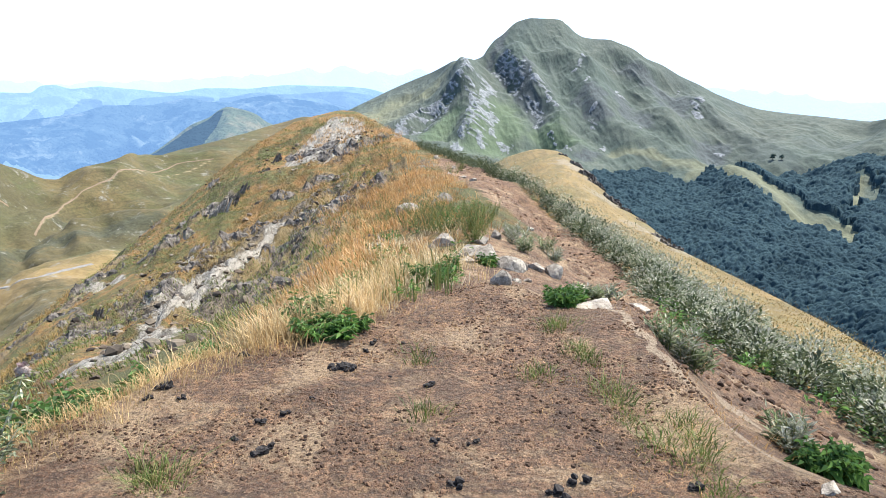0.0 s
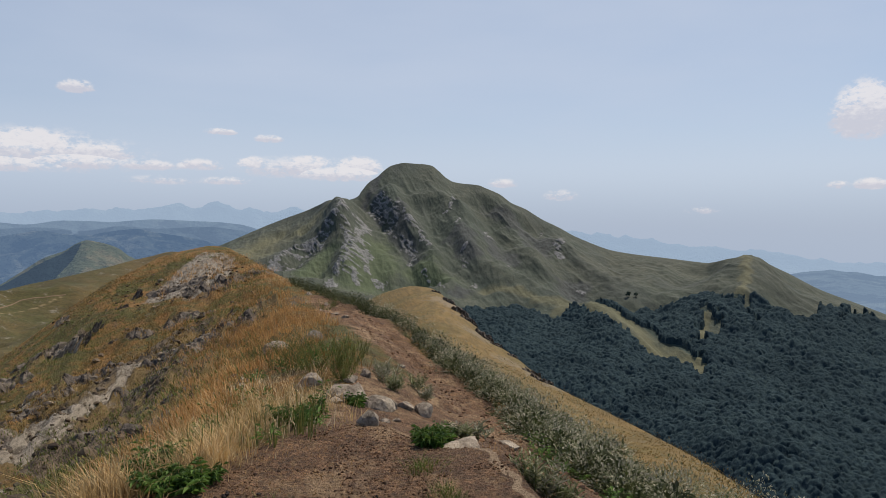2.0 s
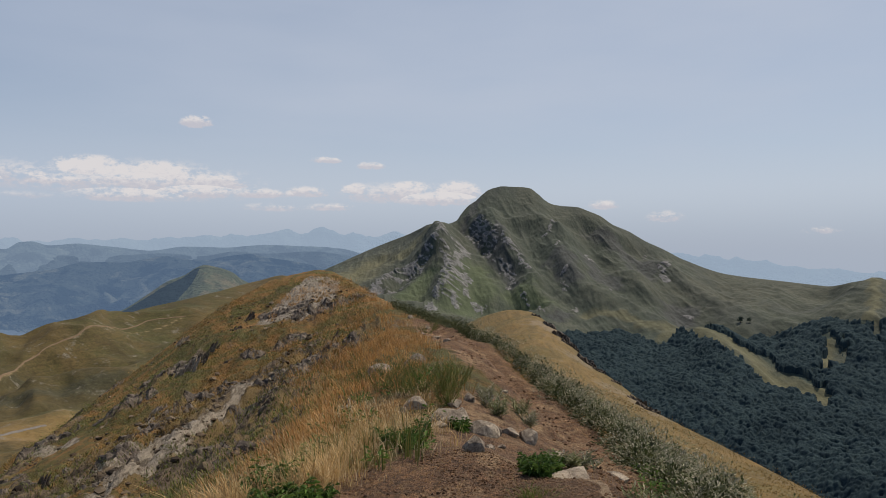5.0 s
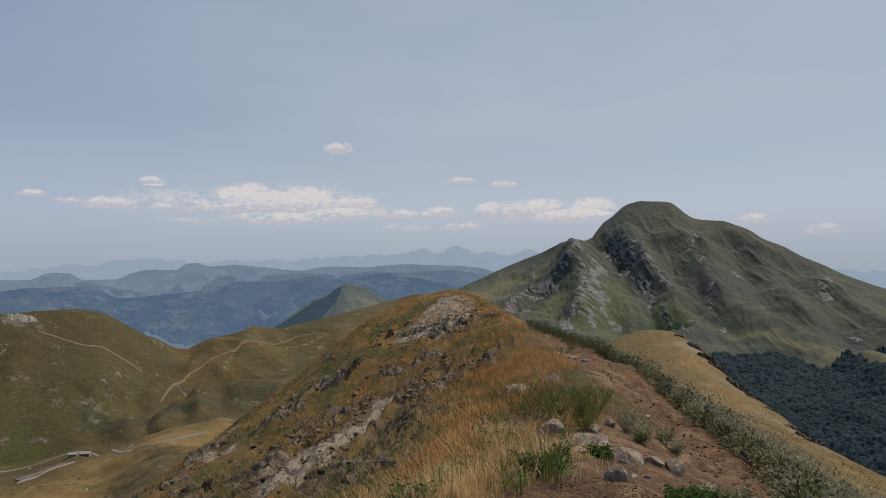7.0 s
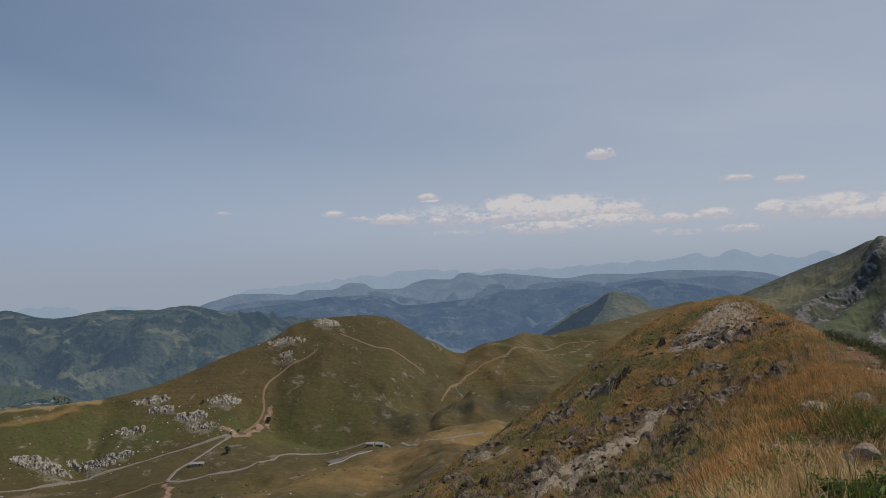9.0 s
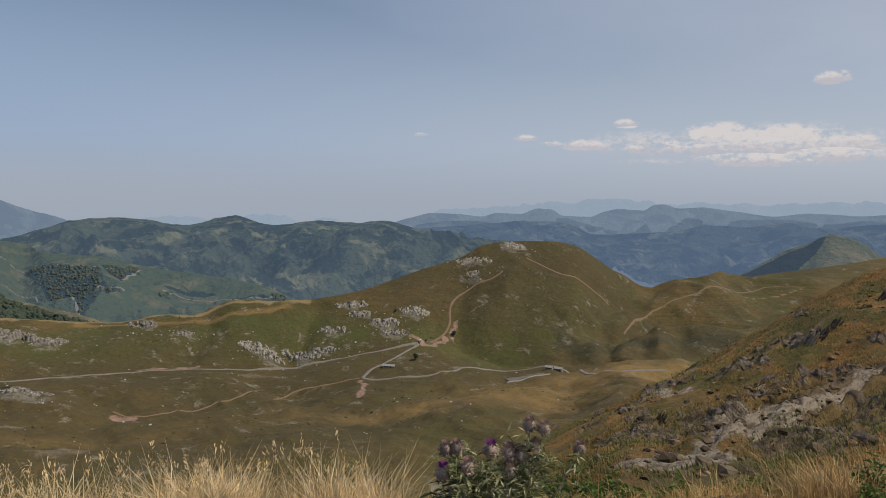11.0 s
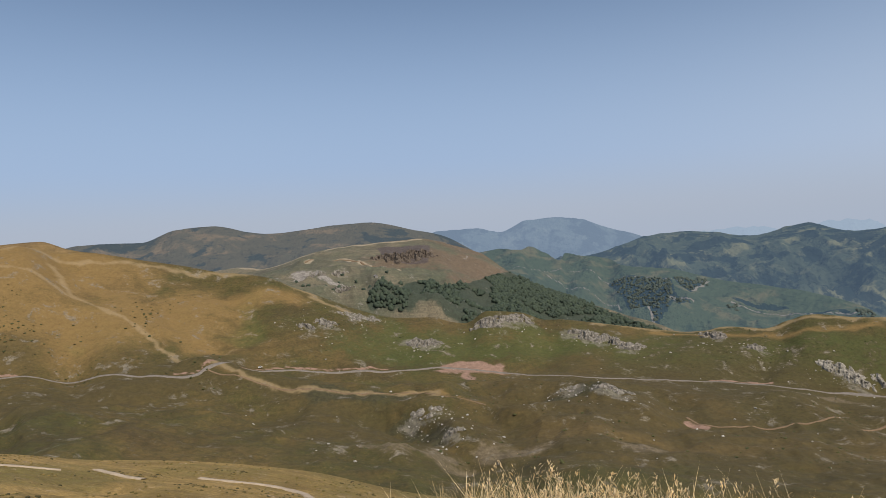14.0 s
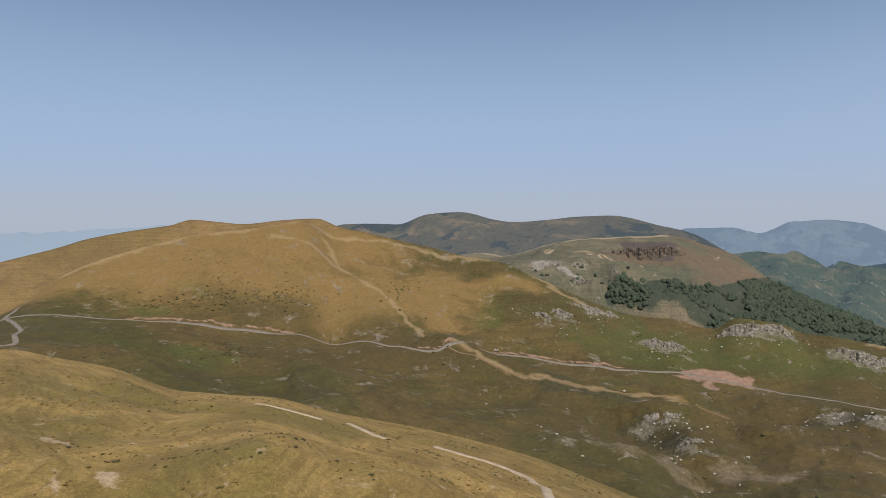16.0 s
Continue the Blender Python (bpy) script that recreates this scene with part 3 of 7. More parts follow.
BACK_DOME = [(113.9, 1150, -86), (116.8, 1150, -57), (118.2, 1150, -42), (119.6, 1150, -30), (121.5, 1150, -20), (123.4, 1150, -6), (126.1, 1150, -8), (129.2, 1150, -14),
    (131.4, 1150, -10), (133.1, 1150, -7), (134.8, 1150, -16), (137.6, 1150, -24), (140.7, 1150, -36), (142.6, 1150, -48), (146.1, 1150, -66), (150.9, 1150, -88), (157.6,
    1150, -106)]
CONE_CREST = [(8.3, 2200, -170), (12.2, 2200, -140), (13.3, 2200, -127), (14.3, 2200, -110), (15.0, 2200, -88), (15.8, 2200, -74.4), (16.5, 2200, -67.5), (17.2, 2200, -62.5), (17.9, 2200, -72), (18.6, 2200, -90.6), (20.0, 2200, -113), (21.4, 2200, -150), (23.3, 2200, -196), (25.1, 2200, -215), (27.7, 2200, -243), (33.1, 2200, -283)]
WOOD_CREST = [(69.0, 1150, -253), (72.9, 1180, -218), (75.2, 1230, -206), (78.3, 1300, -195), (81.2, 1350, -182), (83.8, 1400, -163), (86.0, 1450, -142), (87.6, 1500,
    -121), (89.5, 1550, -87), (92.0, 1550, -66), (94.5, 1550, -49), (98.0, 1550, -52), (102.2, 1550, -60), (107.2, 1550, -92), (109.6, 1700, -100), (116.8, 1700, -106),
    (121.6, 1700, -126), (126.2, 1700, -137)]
GREEN_CREST = [(54.4, 1500, -293), (59.3, 1550, -244), (61.0, 1600, -225), (64.5, 1650, -199), (70.2, 1750, -184), (74.1, 1800, -162), (77.6, 1850, -149), (79.0, 2000,
    -143), (80.4, 1900, -126), (82.4, 2000, -126), (82.8, 1900, -134), (84.1, 2000, -121), (85.3, 2000, -102), (86.1, 1900, -103), (88.3, 2000, -107), (92.9, 2000, -135)]
GREEN_FOOT = [(54.4, 1300, -299), (59.7, 1300, -249), (66.5, 1300, -253), (75.7, 1300, -244), (82.9, 1350, -248), (84.0, 1300, -221), (88.2, 1350, -233), (88.9, 1300,
    -202), (92.8, 1350, -236)]
RANGE_SECOND = [(3, 4000, -138), (6.5, 4000, -54), (9, 4000, -40), (12, 4000, -51), (15, 4000, -40), (17.5, 4000, -65), (20, 4000, -51), (23, 4000, -58), (25, 4000, -82), (27, 4000, -61), (29.5, 4000, -75), (32, 4000, -103), (35, 4000, -117), (37, 4000, -86), (40, 4000, -103), (42.2, 4000, -131), (45, 4000, -121), (48, 4000, -138), (52, 4000, -222), (58, 4000, -348)]
WOOD_FOOT = [(68.8, 1050, -301), (74.2, 1050, -252), (79.2, 1050, -231), (88.2, 1050, -197), (95.2, 1050, -158), (107.1, 1050, -120), (109.6, 1100, -129), (116.8, 1100,
    -137), (126.2, 1100, -161)]
BROWN_CREST = [(87.0, 2500, -203), (89.8, 2500, -136), (92.5, 2500, -71), (94.9, 2500, -43), (99.1, 2500, -7), (102.0, 2500, -12), (104.4, 2500, -23), (106.8, 2500, -31),
    (108.6, 2500, -19), (111.3, 2500, 10), (114.0, 2500, 1), (116.7, 2500, -37), (120.9, 2500, -36), (123.4, 2500, -65), (126.1, 2500, -80), (127.9, 2500, -64)]
BLUE_CREST = [(36.6, 3000, -284), (39.5, 3000, -249), (43.0, 3000, -207), (45.4, 3000, -181), (48.3, 3000, -150), (51.8, 3000, -105), (54.9, 3000, -119), (58.0, 3000,
    -113), (61.3, 3000, -134), (64.1, 3000, -103), (68.0, 3000, -141), (70.8, 3000, -116), (74.6, 3000, -130), (77.5, 3000, -159), (80.0, 3000, -203), (83.0, 3000, -242)]
BLUE_TWIN = [(70.9, 3300, -287), (74.0, 3300, -209), (76.4, 3300, -142), (78.9, 3300, -92), (80.8, 3300, -51), (82.8, 3300, -40), (85.0, 3300, -45), (87.8, 3300, -92),
    (89.7, 3300, -58), (92.0, 3300, -76), (96.4, 3300, -123), (98.3, 3300, -159)]
RANGE_NEAR = [(5, 3500, -182), (10.07, 3500, -84), (12.46, 3500, -63), (13.89, 3500, -50), (15.8, 3500, -61), (17.23, 3500, -77), (18.66, 3500, -73), (20.09, 3500, -56), (21.5, 3500, -67), (23.37, 3500, -83), (25.69, 3500, -85), (27.95, 3500, -115), (30.19, 3500, -130), (32.37, 3500, -145), (34.5, 3500, -154), (36.2, 3500, -111), (37.84, 3500, -92), (41.37, 3500, -102), (42.5, 3500, -110), (43.6, 3500, -115), (45.39, 3500, -133), (47.79, 3500, -144), (50, 3500, -163), (55, 3500, -194), (62, 3500, -243), (70, 3500, -366)]
RANGE_MID = [(3, 4100, -106), (6.31, 4100, -26), (9.14, 4100, -12), (12.47, 4100, 1), (15.81, 4100, -21), (18.68, 4100, -17), (21.04, 4100, -37), (23.4, 4100, -20), (26.18, 4100, 0), (28, 4100, -12), (29.14, 4100, 9), (29.81, 4100, 6), (30.68, 4100, -28), (32.43, 4100, -24), (33.72, 4100, -41), (34.97, 4100, -75), (37.05, 4100, -76), (38.08, 4100, -40), (39.08, 4100, -38), (40.63, 4100, -74), (42.53, 4100, -71), (43.99, 4100, -96), (46.13, 4100, -86), (47.83, 4100, -84), (50, 4100, -120), (52, 4100, -170), (56, 4100, -256)]
RANGE_FAR = [(-51.9, 4600, -204), (-46.4, 4600, -214), (-42.1, 4600, -205), (-37.6, 4600, -180), (-35.3, 4600, -152), (-32.2, 4600, -131), (-28.9, 4600, -112), (-26.3, 4600, -88), (-24.1, 4600, -50), (-22.7, 4600, -67), (-20.9, 4600, -43), (-14.4, 4600, -115), (-1.1, 4600, 21), (1.9, 4600, 76), (3.1, 4600, 54), (4.23, 4600, 50), (5.39, 4600, 87), (6.09, 4600, 71), (7.27, 4600, 84), (7.98, 4600, 110), (9.62, 4600, 55), (10.58, 4600, 88), (12.49, 4600, 77), (13.92, 4600, 48), (15.83, 4600, 50), (18.69, 4600, 42), (21.53, 4600, 18), (25.27, 4600, 31), (28.92, 4600, 14), (30.7, 4600, 26), (32.46, 4600, 35), (36.26, 4600, 4), (38.3, 4600, -6), (43.28, 4600, -51), (47.86, 4600, -88), (49.4, 4600, -175), (54, 4600, -185), (57.6, 4600, -168), (58.4, 4600, -219), (60.4, 4600, -146), (63.2, 4600, -151), (66.5, 4600, -178), (68.4, 4600, -167), (70.8, 4600, -182), (72.7, 4600, -190), (79.3, 4600, -219), (85.6, 4600, -223), (90.7, 4600, -237), (98.4, 4600, -229), (106.8, 4600, -153), (115.8, 4600, -110), (124.1, 4600, -98), (131.3, 4600, -64), (146, 4600, -110), (152.2, 4600, -109), (159.8, 4600, -119)]
# the lowest ground, out to where the air swallows it
base_b = np.radians(np.linspace(-180, 180, 241))[None, :]
base_r = np.array([0, 60, 150, 300, 600, 1000, 1600, 2400, 3300, 4200, 4850])[:, None]
base_x, base_y = -np.sin(base_b) * base_r, np.cos(base_b) * base_r
base_z = -335 + 60 * fbm(base_x, base_y, 500, 3) + np.clip((base_r - 2800) / 2050, 0, 1) * 90
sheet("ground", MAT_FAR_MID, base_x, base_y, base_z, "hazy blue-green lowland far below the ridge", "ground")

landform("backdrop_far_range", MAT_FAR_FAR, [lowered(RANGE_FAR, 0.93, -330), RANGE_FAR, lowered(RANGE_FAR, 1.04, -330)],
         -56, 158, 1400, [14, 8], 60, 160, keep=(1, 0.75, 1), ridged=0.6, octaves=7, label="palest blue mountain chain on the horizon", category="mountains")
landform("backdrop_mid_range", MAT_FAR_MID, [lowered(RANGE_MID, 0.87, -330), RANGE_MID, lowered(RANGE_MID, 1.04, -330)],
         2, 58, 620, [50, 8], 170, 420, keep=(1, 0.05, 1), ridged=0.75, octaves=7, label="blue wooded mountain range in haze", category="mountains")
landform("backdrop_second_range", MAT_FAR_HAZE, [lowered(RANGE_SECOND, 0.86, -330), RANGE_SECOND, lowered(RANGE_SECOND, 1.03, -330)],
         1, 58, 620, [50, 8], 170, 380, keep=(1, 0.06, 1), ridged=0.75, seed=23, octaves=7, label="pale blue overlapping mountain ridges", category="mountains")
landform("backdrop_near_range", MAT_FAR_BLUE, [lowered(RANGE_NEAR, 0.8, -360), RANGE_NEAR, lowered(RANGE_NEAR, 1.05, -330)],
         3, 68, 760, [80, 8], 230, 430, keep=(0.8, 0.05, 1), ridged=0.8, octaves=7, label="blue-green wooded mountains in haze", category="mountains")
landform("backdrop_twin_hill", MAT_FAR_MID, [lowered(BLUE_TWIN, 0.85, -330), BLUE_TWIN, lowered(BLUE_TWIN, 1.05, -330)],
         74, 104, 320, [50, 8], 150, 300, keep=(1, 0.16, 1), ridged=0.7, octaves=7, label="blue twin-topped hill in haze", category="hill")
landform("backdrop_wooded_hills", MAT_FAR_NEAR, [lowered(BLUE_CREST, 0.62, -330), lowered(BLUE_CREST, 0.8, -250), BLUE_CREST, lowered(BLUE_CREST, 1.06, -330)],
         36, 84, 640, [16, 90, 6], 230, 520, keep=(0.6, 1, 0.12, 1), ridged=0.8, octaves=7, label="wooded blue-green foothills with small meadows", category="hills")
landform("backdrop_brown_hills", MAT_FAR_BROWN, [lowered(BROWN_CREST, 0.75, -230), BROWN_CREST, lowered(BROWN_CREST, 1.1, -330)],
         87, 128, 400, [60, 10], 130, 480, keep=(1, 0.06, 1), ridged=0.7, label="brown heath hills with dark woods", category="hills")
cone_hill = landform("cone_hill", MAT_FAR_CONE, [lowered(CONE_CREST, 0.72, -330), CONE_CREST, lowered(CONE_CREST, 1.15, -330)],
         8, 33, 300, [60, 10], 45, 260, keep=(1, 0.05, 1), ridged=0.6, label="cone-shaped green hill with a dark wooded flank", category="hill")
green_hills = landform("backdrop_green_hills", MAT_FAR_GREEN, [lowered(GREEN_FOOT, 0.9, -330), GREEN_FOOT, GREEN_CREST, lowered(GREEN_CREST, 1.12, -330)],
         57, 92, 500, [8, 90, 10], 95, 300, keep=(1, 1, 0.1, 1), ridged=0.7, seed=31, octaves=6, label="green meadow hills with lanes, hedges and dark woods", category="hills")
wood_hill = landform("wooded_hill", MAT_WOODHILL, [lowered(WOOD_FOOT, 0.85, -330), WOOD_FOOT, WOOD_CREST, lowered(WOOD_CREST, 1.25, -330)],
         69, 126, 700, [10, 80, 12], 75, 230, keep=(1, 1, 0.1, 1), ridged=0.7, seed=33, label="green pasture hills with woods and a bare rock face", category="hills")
MAT_BACKDOME = pasture("tawny_pasture", (0.165, 0.118, 0.048), (0.235, 0.155, 0.072), (0.13, 0.088, 0.045), 160)
back_dome = landform("back_dome_hill", MAT_BACKDOME, [lowered(BACK_DOME, 0.85, -150), BACK_DOME, lowered(BACK_DOME, 1.15, -330)],
         116, 158, 300, [30, 8], 20, 160, keep=(1, 0.06, 1), seed=8, label="tawny grass dome behind the nearer hill", category="hill")
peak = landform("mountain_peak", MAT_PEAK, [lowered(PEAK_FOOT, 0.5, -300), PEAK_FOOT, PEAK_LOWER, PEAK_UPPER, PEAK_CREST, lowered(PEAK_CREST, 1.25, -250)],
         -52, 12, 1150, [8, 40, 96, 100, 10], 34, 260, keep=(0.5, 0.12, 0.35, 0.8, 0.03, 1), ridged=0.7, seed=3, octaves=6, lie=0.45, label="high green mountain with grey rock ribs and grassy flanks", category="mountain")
valley = landform("valley_ground", MAT_VALLEY, [lowered(VALLEY_LOW, 0.3, -190), VALLEY_LOW, VALLEY_MID, VALLEY_ROAD, VALLEY_CREST, lowered(VALLEY_CREST, 1.35, -330)],
         -1, 158, 950, [10, 50, 50, 70, 14], 34, 130, keep=(1, 0.6, 0.7, 0.2, 0.05, 1), ridged=0.5, seed=5, label="green and straw-coloured mountain pasture with crags", category="hillside")
shoulder = landform("golden_shoulder", MAT_SHOULDER, [lowered(SHOULDER_NEAR, 0.3, -60), SHOULDER_NEAR, SHOULDER_CREST, lowered(SHOULDER_CREST, 1.3, -190)],
         73, 158, 500, [10, 70, 10], 5, 50, keep=(1, 1, 0.05, 1), seed=7, label="sunburnt golden grass shoulder below the ridge", category="hillside")
spur = landform("grass_spur", MAT_SPUR, [lowered(SPUR_LOW, 0.7, -16), SPUR_LOW, SPUR_CREST, lowered(SPUR_CREST, 1.25, -60)],
         -45, 4, 400, [8, 50, 10], 1.2, 14, keep=(1, 1, 0.1, 1), seed=9, label="yellow grass spur falling away below the ridge", category="hillside")

# the ridge underfoot
RIDGE_EDGE = [(-180, 6, 0.1), (-120, 4, 0), (-60, 2.9, -0.02), (-36.4, 2.9, 0), (-29.8, 2.95, 0), (-25.3, 3.15, 0), (-20.5, 3.8, 0), (-15.5, 4.8, 0), (-10.7, 4.8, 0), (-5.7, 5.3, 0), (-0.8, 5.2, 0),
              (7.3, 4.6, 0), (13.3, 4.25, 0), (21.3, 4.05, 0), (28, 3.65, 0), (36, 3.4, 0), (45, 3.2, -0.02), (60, 3.2, -0.03), (75, 3.2, -0.03), (92, 3.3, 0), (105, 2.6, 0), (120, 2.3, 0), (155, 2.3, 0), (180, 6, 0.1)]
RIDGE_STEP = [(-180, 12, 0), (-120, 6, -0.6), (-60, 4, -0.6), (-36, 4.4, -0.75), (-30, 4.5, -0.7), (-25, 4.6, -0.6), (-20.5, 5.2, -0.5), (-15.5, 6.2, -0.45), (-10.7, 6.6, -0.45), (-5.7, 7, -0.35), (-0.8, 7.5, -0.3),
              (7.3, 6.5, -0.4), (13.3, 6.5, -0.8), (21.3, 7, -1.3), (28, 6, -1.1), (36, 5, -0.7), (45, 4.6, -0.6), (60, 4.6, -0.7), (92, 5, -0.8), (105, 3.6, -0.8), (120, 3.2, -0.9), (155, 3.2, -0.9), (180, 12, 0)]
RIDGE_MID = [(-180, 25, 0), (-120, 10, -2.5), (-60, 7.5, -2.2), (-36, 7.5, -1.75), (-31, 7.2, -1.45), (-25, 8, -1.35), (-17.7, 9, -1.14), (-10.5, 13, -1.55), (-3.2, 19, -1.24), (0.2, 13, -0.9),
             (7, 20, -2.6), (13, 17, -3.4), (23, 19, -4.5), (29, 20, -5.3), (36, 14, -4.6), (45, 10, -3.5), (60, 9, -3.5), (92, 9, -3.3), (105, 6.5, -3.5), (155, 6, -3.6), (180, 25, 0)]
RIDGE_UPPER = [(-180, 35, 0), (-120, 14, -5), (-60, 9, -3.2), (-36, 9.5, -2.6), (-25, 10.5, -2.1), (-17.7, 11.5, -1.8), (-10.5, 16, -1.65), (-3.2, 22, -1.4), (1, 24, -1.5),
               (7, 33, -2.6), (13, 33, -4.0), (23, 30, -6.0), (29, 31, -7.3), (36, 26, -8), (45, 16, -6), (60, 14, -6), (92, 14, -6), (155, 11, -7), (180, 35, 0)]
RIDGE_TOP = [(-180, 45, 0), (-120, 18, -7), (-60, 10, -4), (-45, 10, -3.7), (-36, 11.5, -3.6), (-31, 12, -3.4), (-25, 13, -3.0), (-18.9, 15, -2.6), (-12.3, 17, -1.9), (-8, 19, -1.5), (-4.2, 24, -1.6), (-2.3, 27, -1.64), (1.1, 34, -1.62),
             (4.3, 40, -1.0), (8, 46, -0.06), (10.3, 46, -0.4), (15.4, 44, -2.1), (22.3, 42, -5.7), (28.5, 40, -8.4), (35, 38, -10.7), (38, 36, -11.2), (45, 26, -10), (60, 20, -9.5), (92, 20, -9.5), (155, 17, -11), (180, 45, 0)]
ridge_lines = [[(-180, 0.0, 0), (180, 0.0, 0)], RIDGE_EDGE, RIDGE_STEP, RIDGE_MID, RIDGE_UPPER, RIDGE_TOP,
               [(b, d * 1.18 + 1, z - 2.5) for b, d, z in RIDGE_TOP], [(b, d * 1.6 + 20, z * 2 - 30) for b, d, z in RIDGE_TOP]]
RIDGE_COLUMNS = np.concatenate([np.linspace(-180, -50, 50), np.linspace(-49.8, 98, 960), np.linspace(99, 180, 40)])
ridge = landform("ridge_ground", MAT_RIDGE, ridge_lines, -180, 180, RIDGE_COLUMNS, [60, 18, 50, 44, 34, 8, 8], 0.5, 2.4, keep=(0.06, 0.09, 0.45, 1, 1.2, 0.35, 1, 3), ridged=0.45, octaves=7, seed=11,
                 label="bare reddish earth and dry grass on the ridge top", category="ground")

# ---- patches on the large forms ----


def carve(ob, strokes, crest=None, rest=40.0, wander=0.5, seed=300):
    """Raises spurs and cuts gullies. strokes: (height, half-width, line). The form dies out towards the crest line."""
    co = corners(ob)
    x, y = co[:, 0], co[:, 1]
    fade = 1.0
    if crest:
        far_off = np.interp(-np.degrees(np.arctan2(-x, y)), [-p[0] for p in crest][::-1] if crest[0][0] < crest[-1][0] else [-p[0] for p in crest], [p[1] for p in crest][::-1] if crest[0][0] < crest[-1][0] else [p[1] for p in crest])
        fade = np.clip((far_off - np.hypot(x, y)) / rest, 0, 1)
    add = np.zeros(len(co))
    for k, (rise, half, line) in enumerate(strokes):
        close = along(x, y, line) < 4 * half
        cx, cy = x[close], y[close]
        wx, wy = wander * half * fbm(cx, cy, 2.5 * half, 4, seed + k), wander * half * fbm(cx, cy, 2.5 * half, 4, seed + 50 + k)
        d = along(cx + wx, cy + wy, line) / half
        add[close] += rise * (0.5 * np.exp(-d * d) + 0.5 * np.clip(1 - d / 1.6, 0, 1))
    co[:, 2] += add * fade
    ob.data.vertices.foreach_set("co", co.ravel())
    ob.data.update()


# spurs and gullies of the mountain
carve(peak, [(13, 30, [(-1.6, 1640), (-1.4, 1500), (-0.7, 1465), (0.7, 1455), (1.8, 1460), (2.9, 1400)]), (-18, 26, [(-0.2, 1445), (1.2, 1400), (2.2, 1360)]),
             (16, 30, [(-2.3, 1600), (-2.8, 1450), (-3.0, 1390), (-2.6, 1320), (-1.8, 1260)]), (-14, 24, [(-1.6, 1440), (-1.4, 1360), (-0.4, 1290)]),
             (22, 40, [(-2.9, 1686), (-4.4, 1600), (-5.4, 1500), (-6.4, 1405), (-7.6, 1300)]), (-34, 34, [(-3.9, 1690), (-4.9, 1617), (-6.0, 1500), (-6.9, 1430), (-7.9, 1345), (-9.0, 1262)]),
             (28, 34, [(-5.6, 1690), (-6.6, 1600), (-7.4, 1520), (-8.5, 1450), (-9.2, 1380), (-10.8, 1265), (-11.5, 1220)]), (-24, 40, [(-9.4, 1600), (-10.0, 1430), (-10.8, 1340), (-12.6, 1226)]),
             (20, 40, [(-11.7, 1600), (-12.6, 1470), (-13.4, 1392), (-15.1, 1305), (-17.7, 1250), (-19.4, 1170), (-20.8, 1118), (-23.5, 1030), (-25.8, 942)]), (-24, 40, [(-13.9, 1640), (-14.5, 1525), (-15.6, 1390), (-17.5, 1302), (-20.1, 1207), (-23, 1110)]),
             (16, 40, [(-15.6, 1640), (-16.6, 1560), (-17.6, 1450), (-19.0, 1340)]), (-16, 40, [(-17.5, 1560), (-20.3, 1350), (-21.7, 1280), (-23.6, 1150)]), (16, 45, [(-20.8, 1500), (-23.5, 1352), (-26.2, 1269), (-28.4, 1166)]),
             (-12, 36, [(-24.4, 1430), (-26.7, 1247), (-27.6, 1095)]), (-12, 40, [(-31.4, 1330), (-29.7, 1228), (-28.2, 1100)]), (14, 40, [(-34.7, 1250), (-34.9, 1168), (-35.1, 1095)]), (-10, 40, [(-38.5, 1200), (-38.0, 1080)]),
             (-10, 30, [(2.8, 1700), (4.5, 1600), (5.5, 1500)]), (9, 30, [(1.0, 1700), (3.0, 1560)])], PEAK_CREST, 60)
# smaller runnels between the spurs
co = corners(peak)
to_crest = np.interp(np.degrees(np.arctan2(-co[:, 0], co[:, 1])), [p[0] for p in PEAK_CREST], [p[1] for p in PEAK_CREST]) - np.hypot(co[:, 0], co[:, 1])
co[:, 2] += 8 * fbm(co[:, 0] + 0.3 * co[:, 2], co[:, 1] * 0.4, 62, 4, 141, ridged=True) * np.clip(to_crest / 90, 0, 1)
peak.data.vertices.foreach_set("co", co.ravel())
peak.data.update()
PEAK_RIBS = [(8.6, [(-1.4, 1480), (-0.7, 1455), (0.7, 1447), (1.8, 1455), (2.9, 1390), (3.6, 1360)]), (5.0, [(-0.4, 1425), (0.4, 1392), (1.2, 1379), (2.0, 1356)]), (6.5, [(-2.2, 1580), (-2.3, 1539), (-2.8, 1436), (-3.1, 1404), (-2.6, 1321), (-2.2, 1288), (-1.6, 1241), (-1.0, 1225)]), (5.0, [(-3.6, 1548), (-4.1, 1467), (-4.1, 1408), (-3.7, 1341), (-4.4, 1300), (-5.1, 1278)]), (5.8, [(-2.8, 1381), (-3.3, 1353), (-3.1, 1284), (-3.7, 1251)]), (8.6, [(-5.0, 1680), (-5.6, 1615), (-6.0, 1564), (-6.3, 1520)]), (3.6, [(-7.5, 1550), (-8.3, 1465), (-8.8, 1418)]), (2.9, [(-11.3, 1643), (-11.4, 1600)]), (4.3, [(-20.1, 1500), (-20.2, 1420)]), (2.9, [(-18.6, 1573), (-18.8, 1550)]), (2.9, [(-14.2, 1514), (-14.5, 1490)]), (2.9, [(-13.7, 1245), (-13.5, 1220)]), (3.6, [(-6.9, 1480), (-7.5, 1418), (-8.2, 1358)]), (2.9, [(-12.4, 1394), (-12.8, 1330)])]
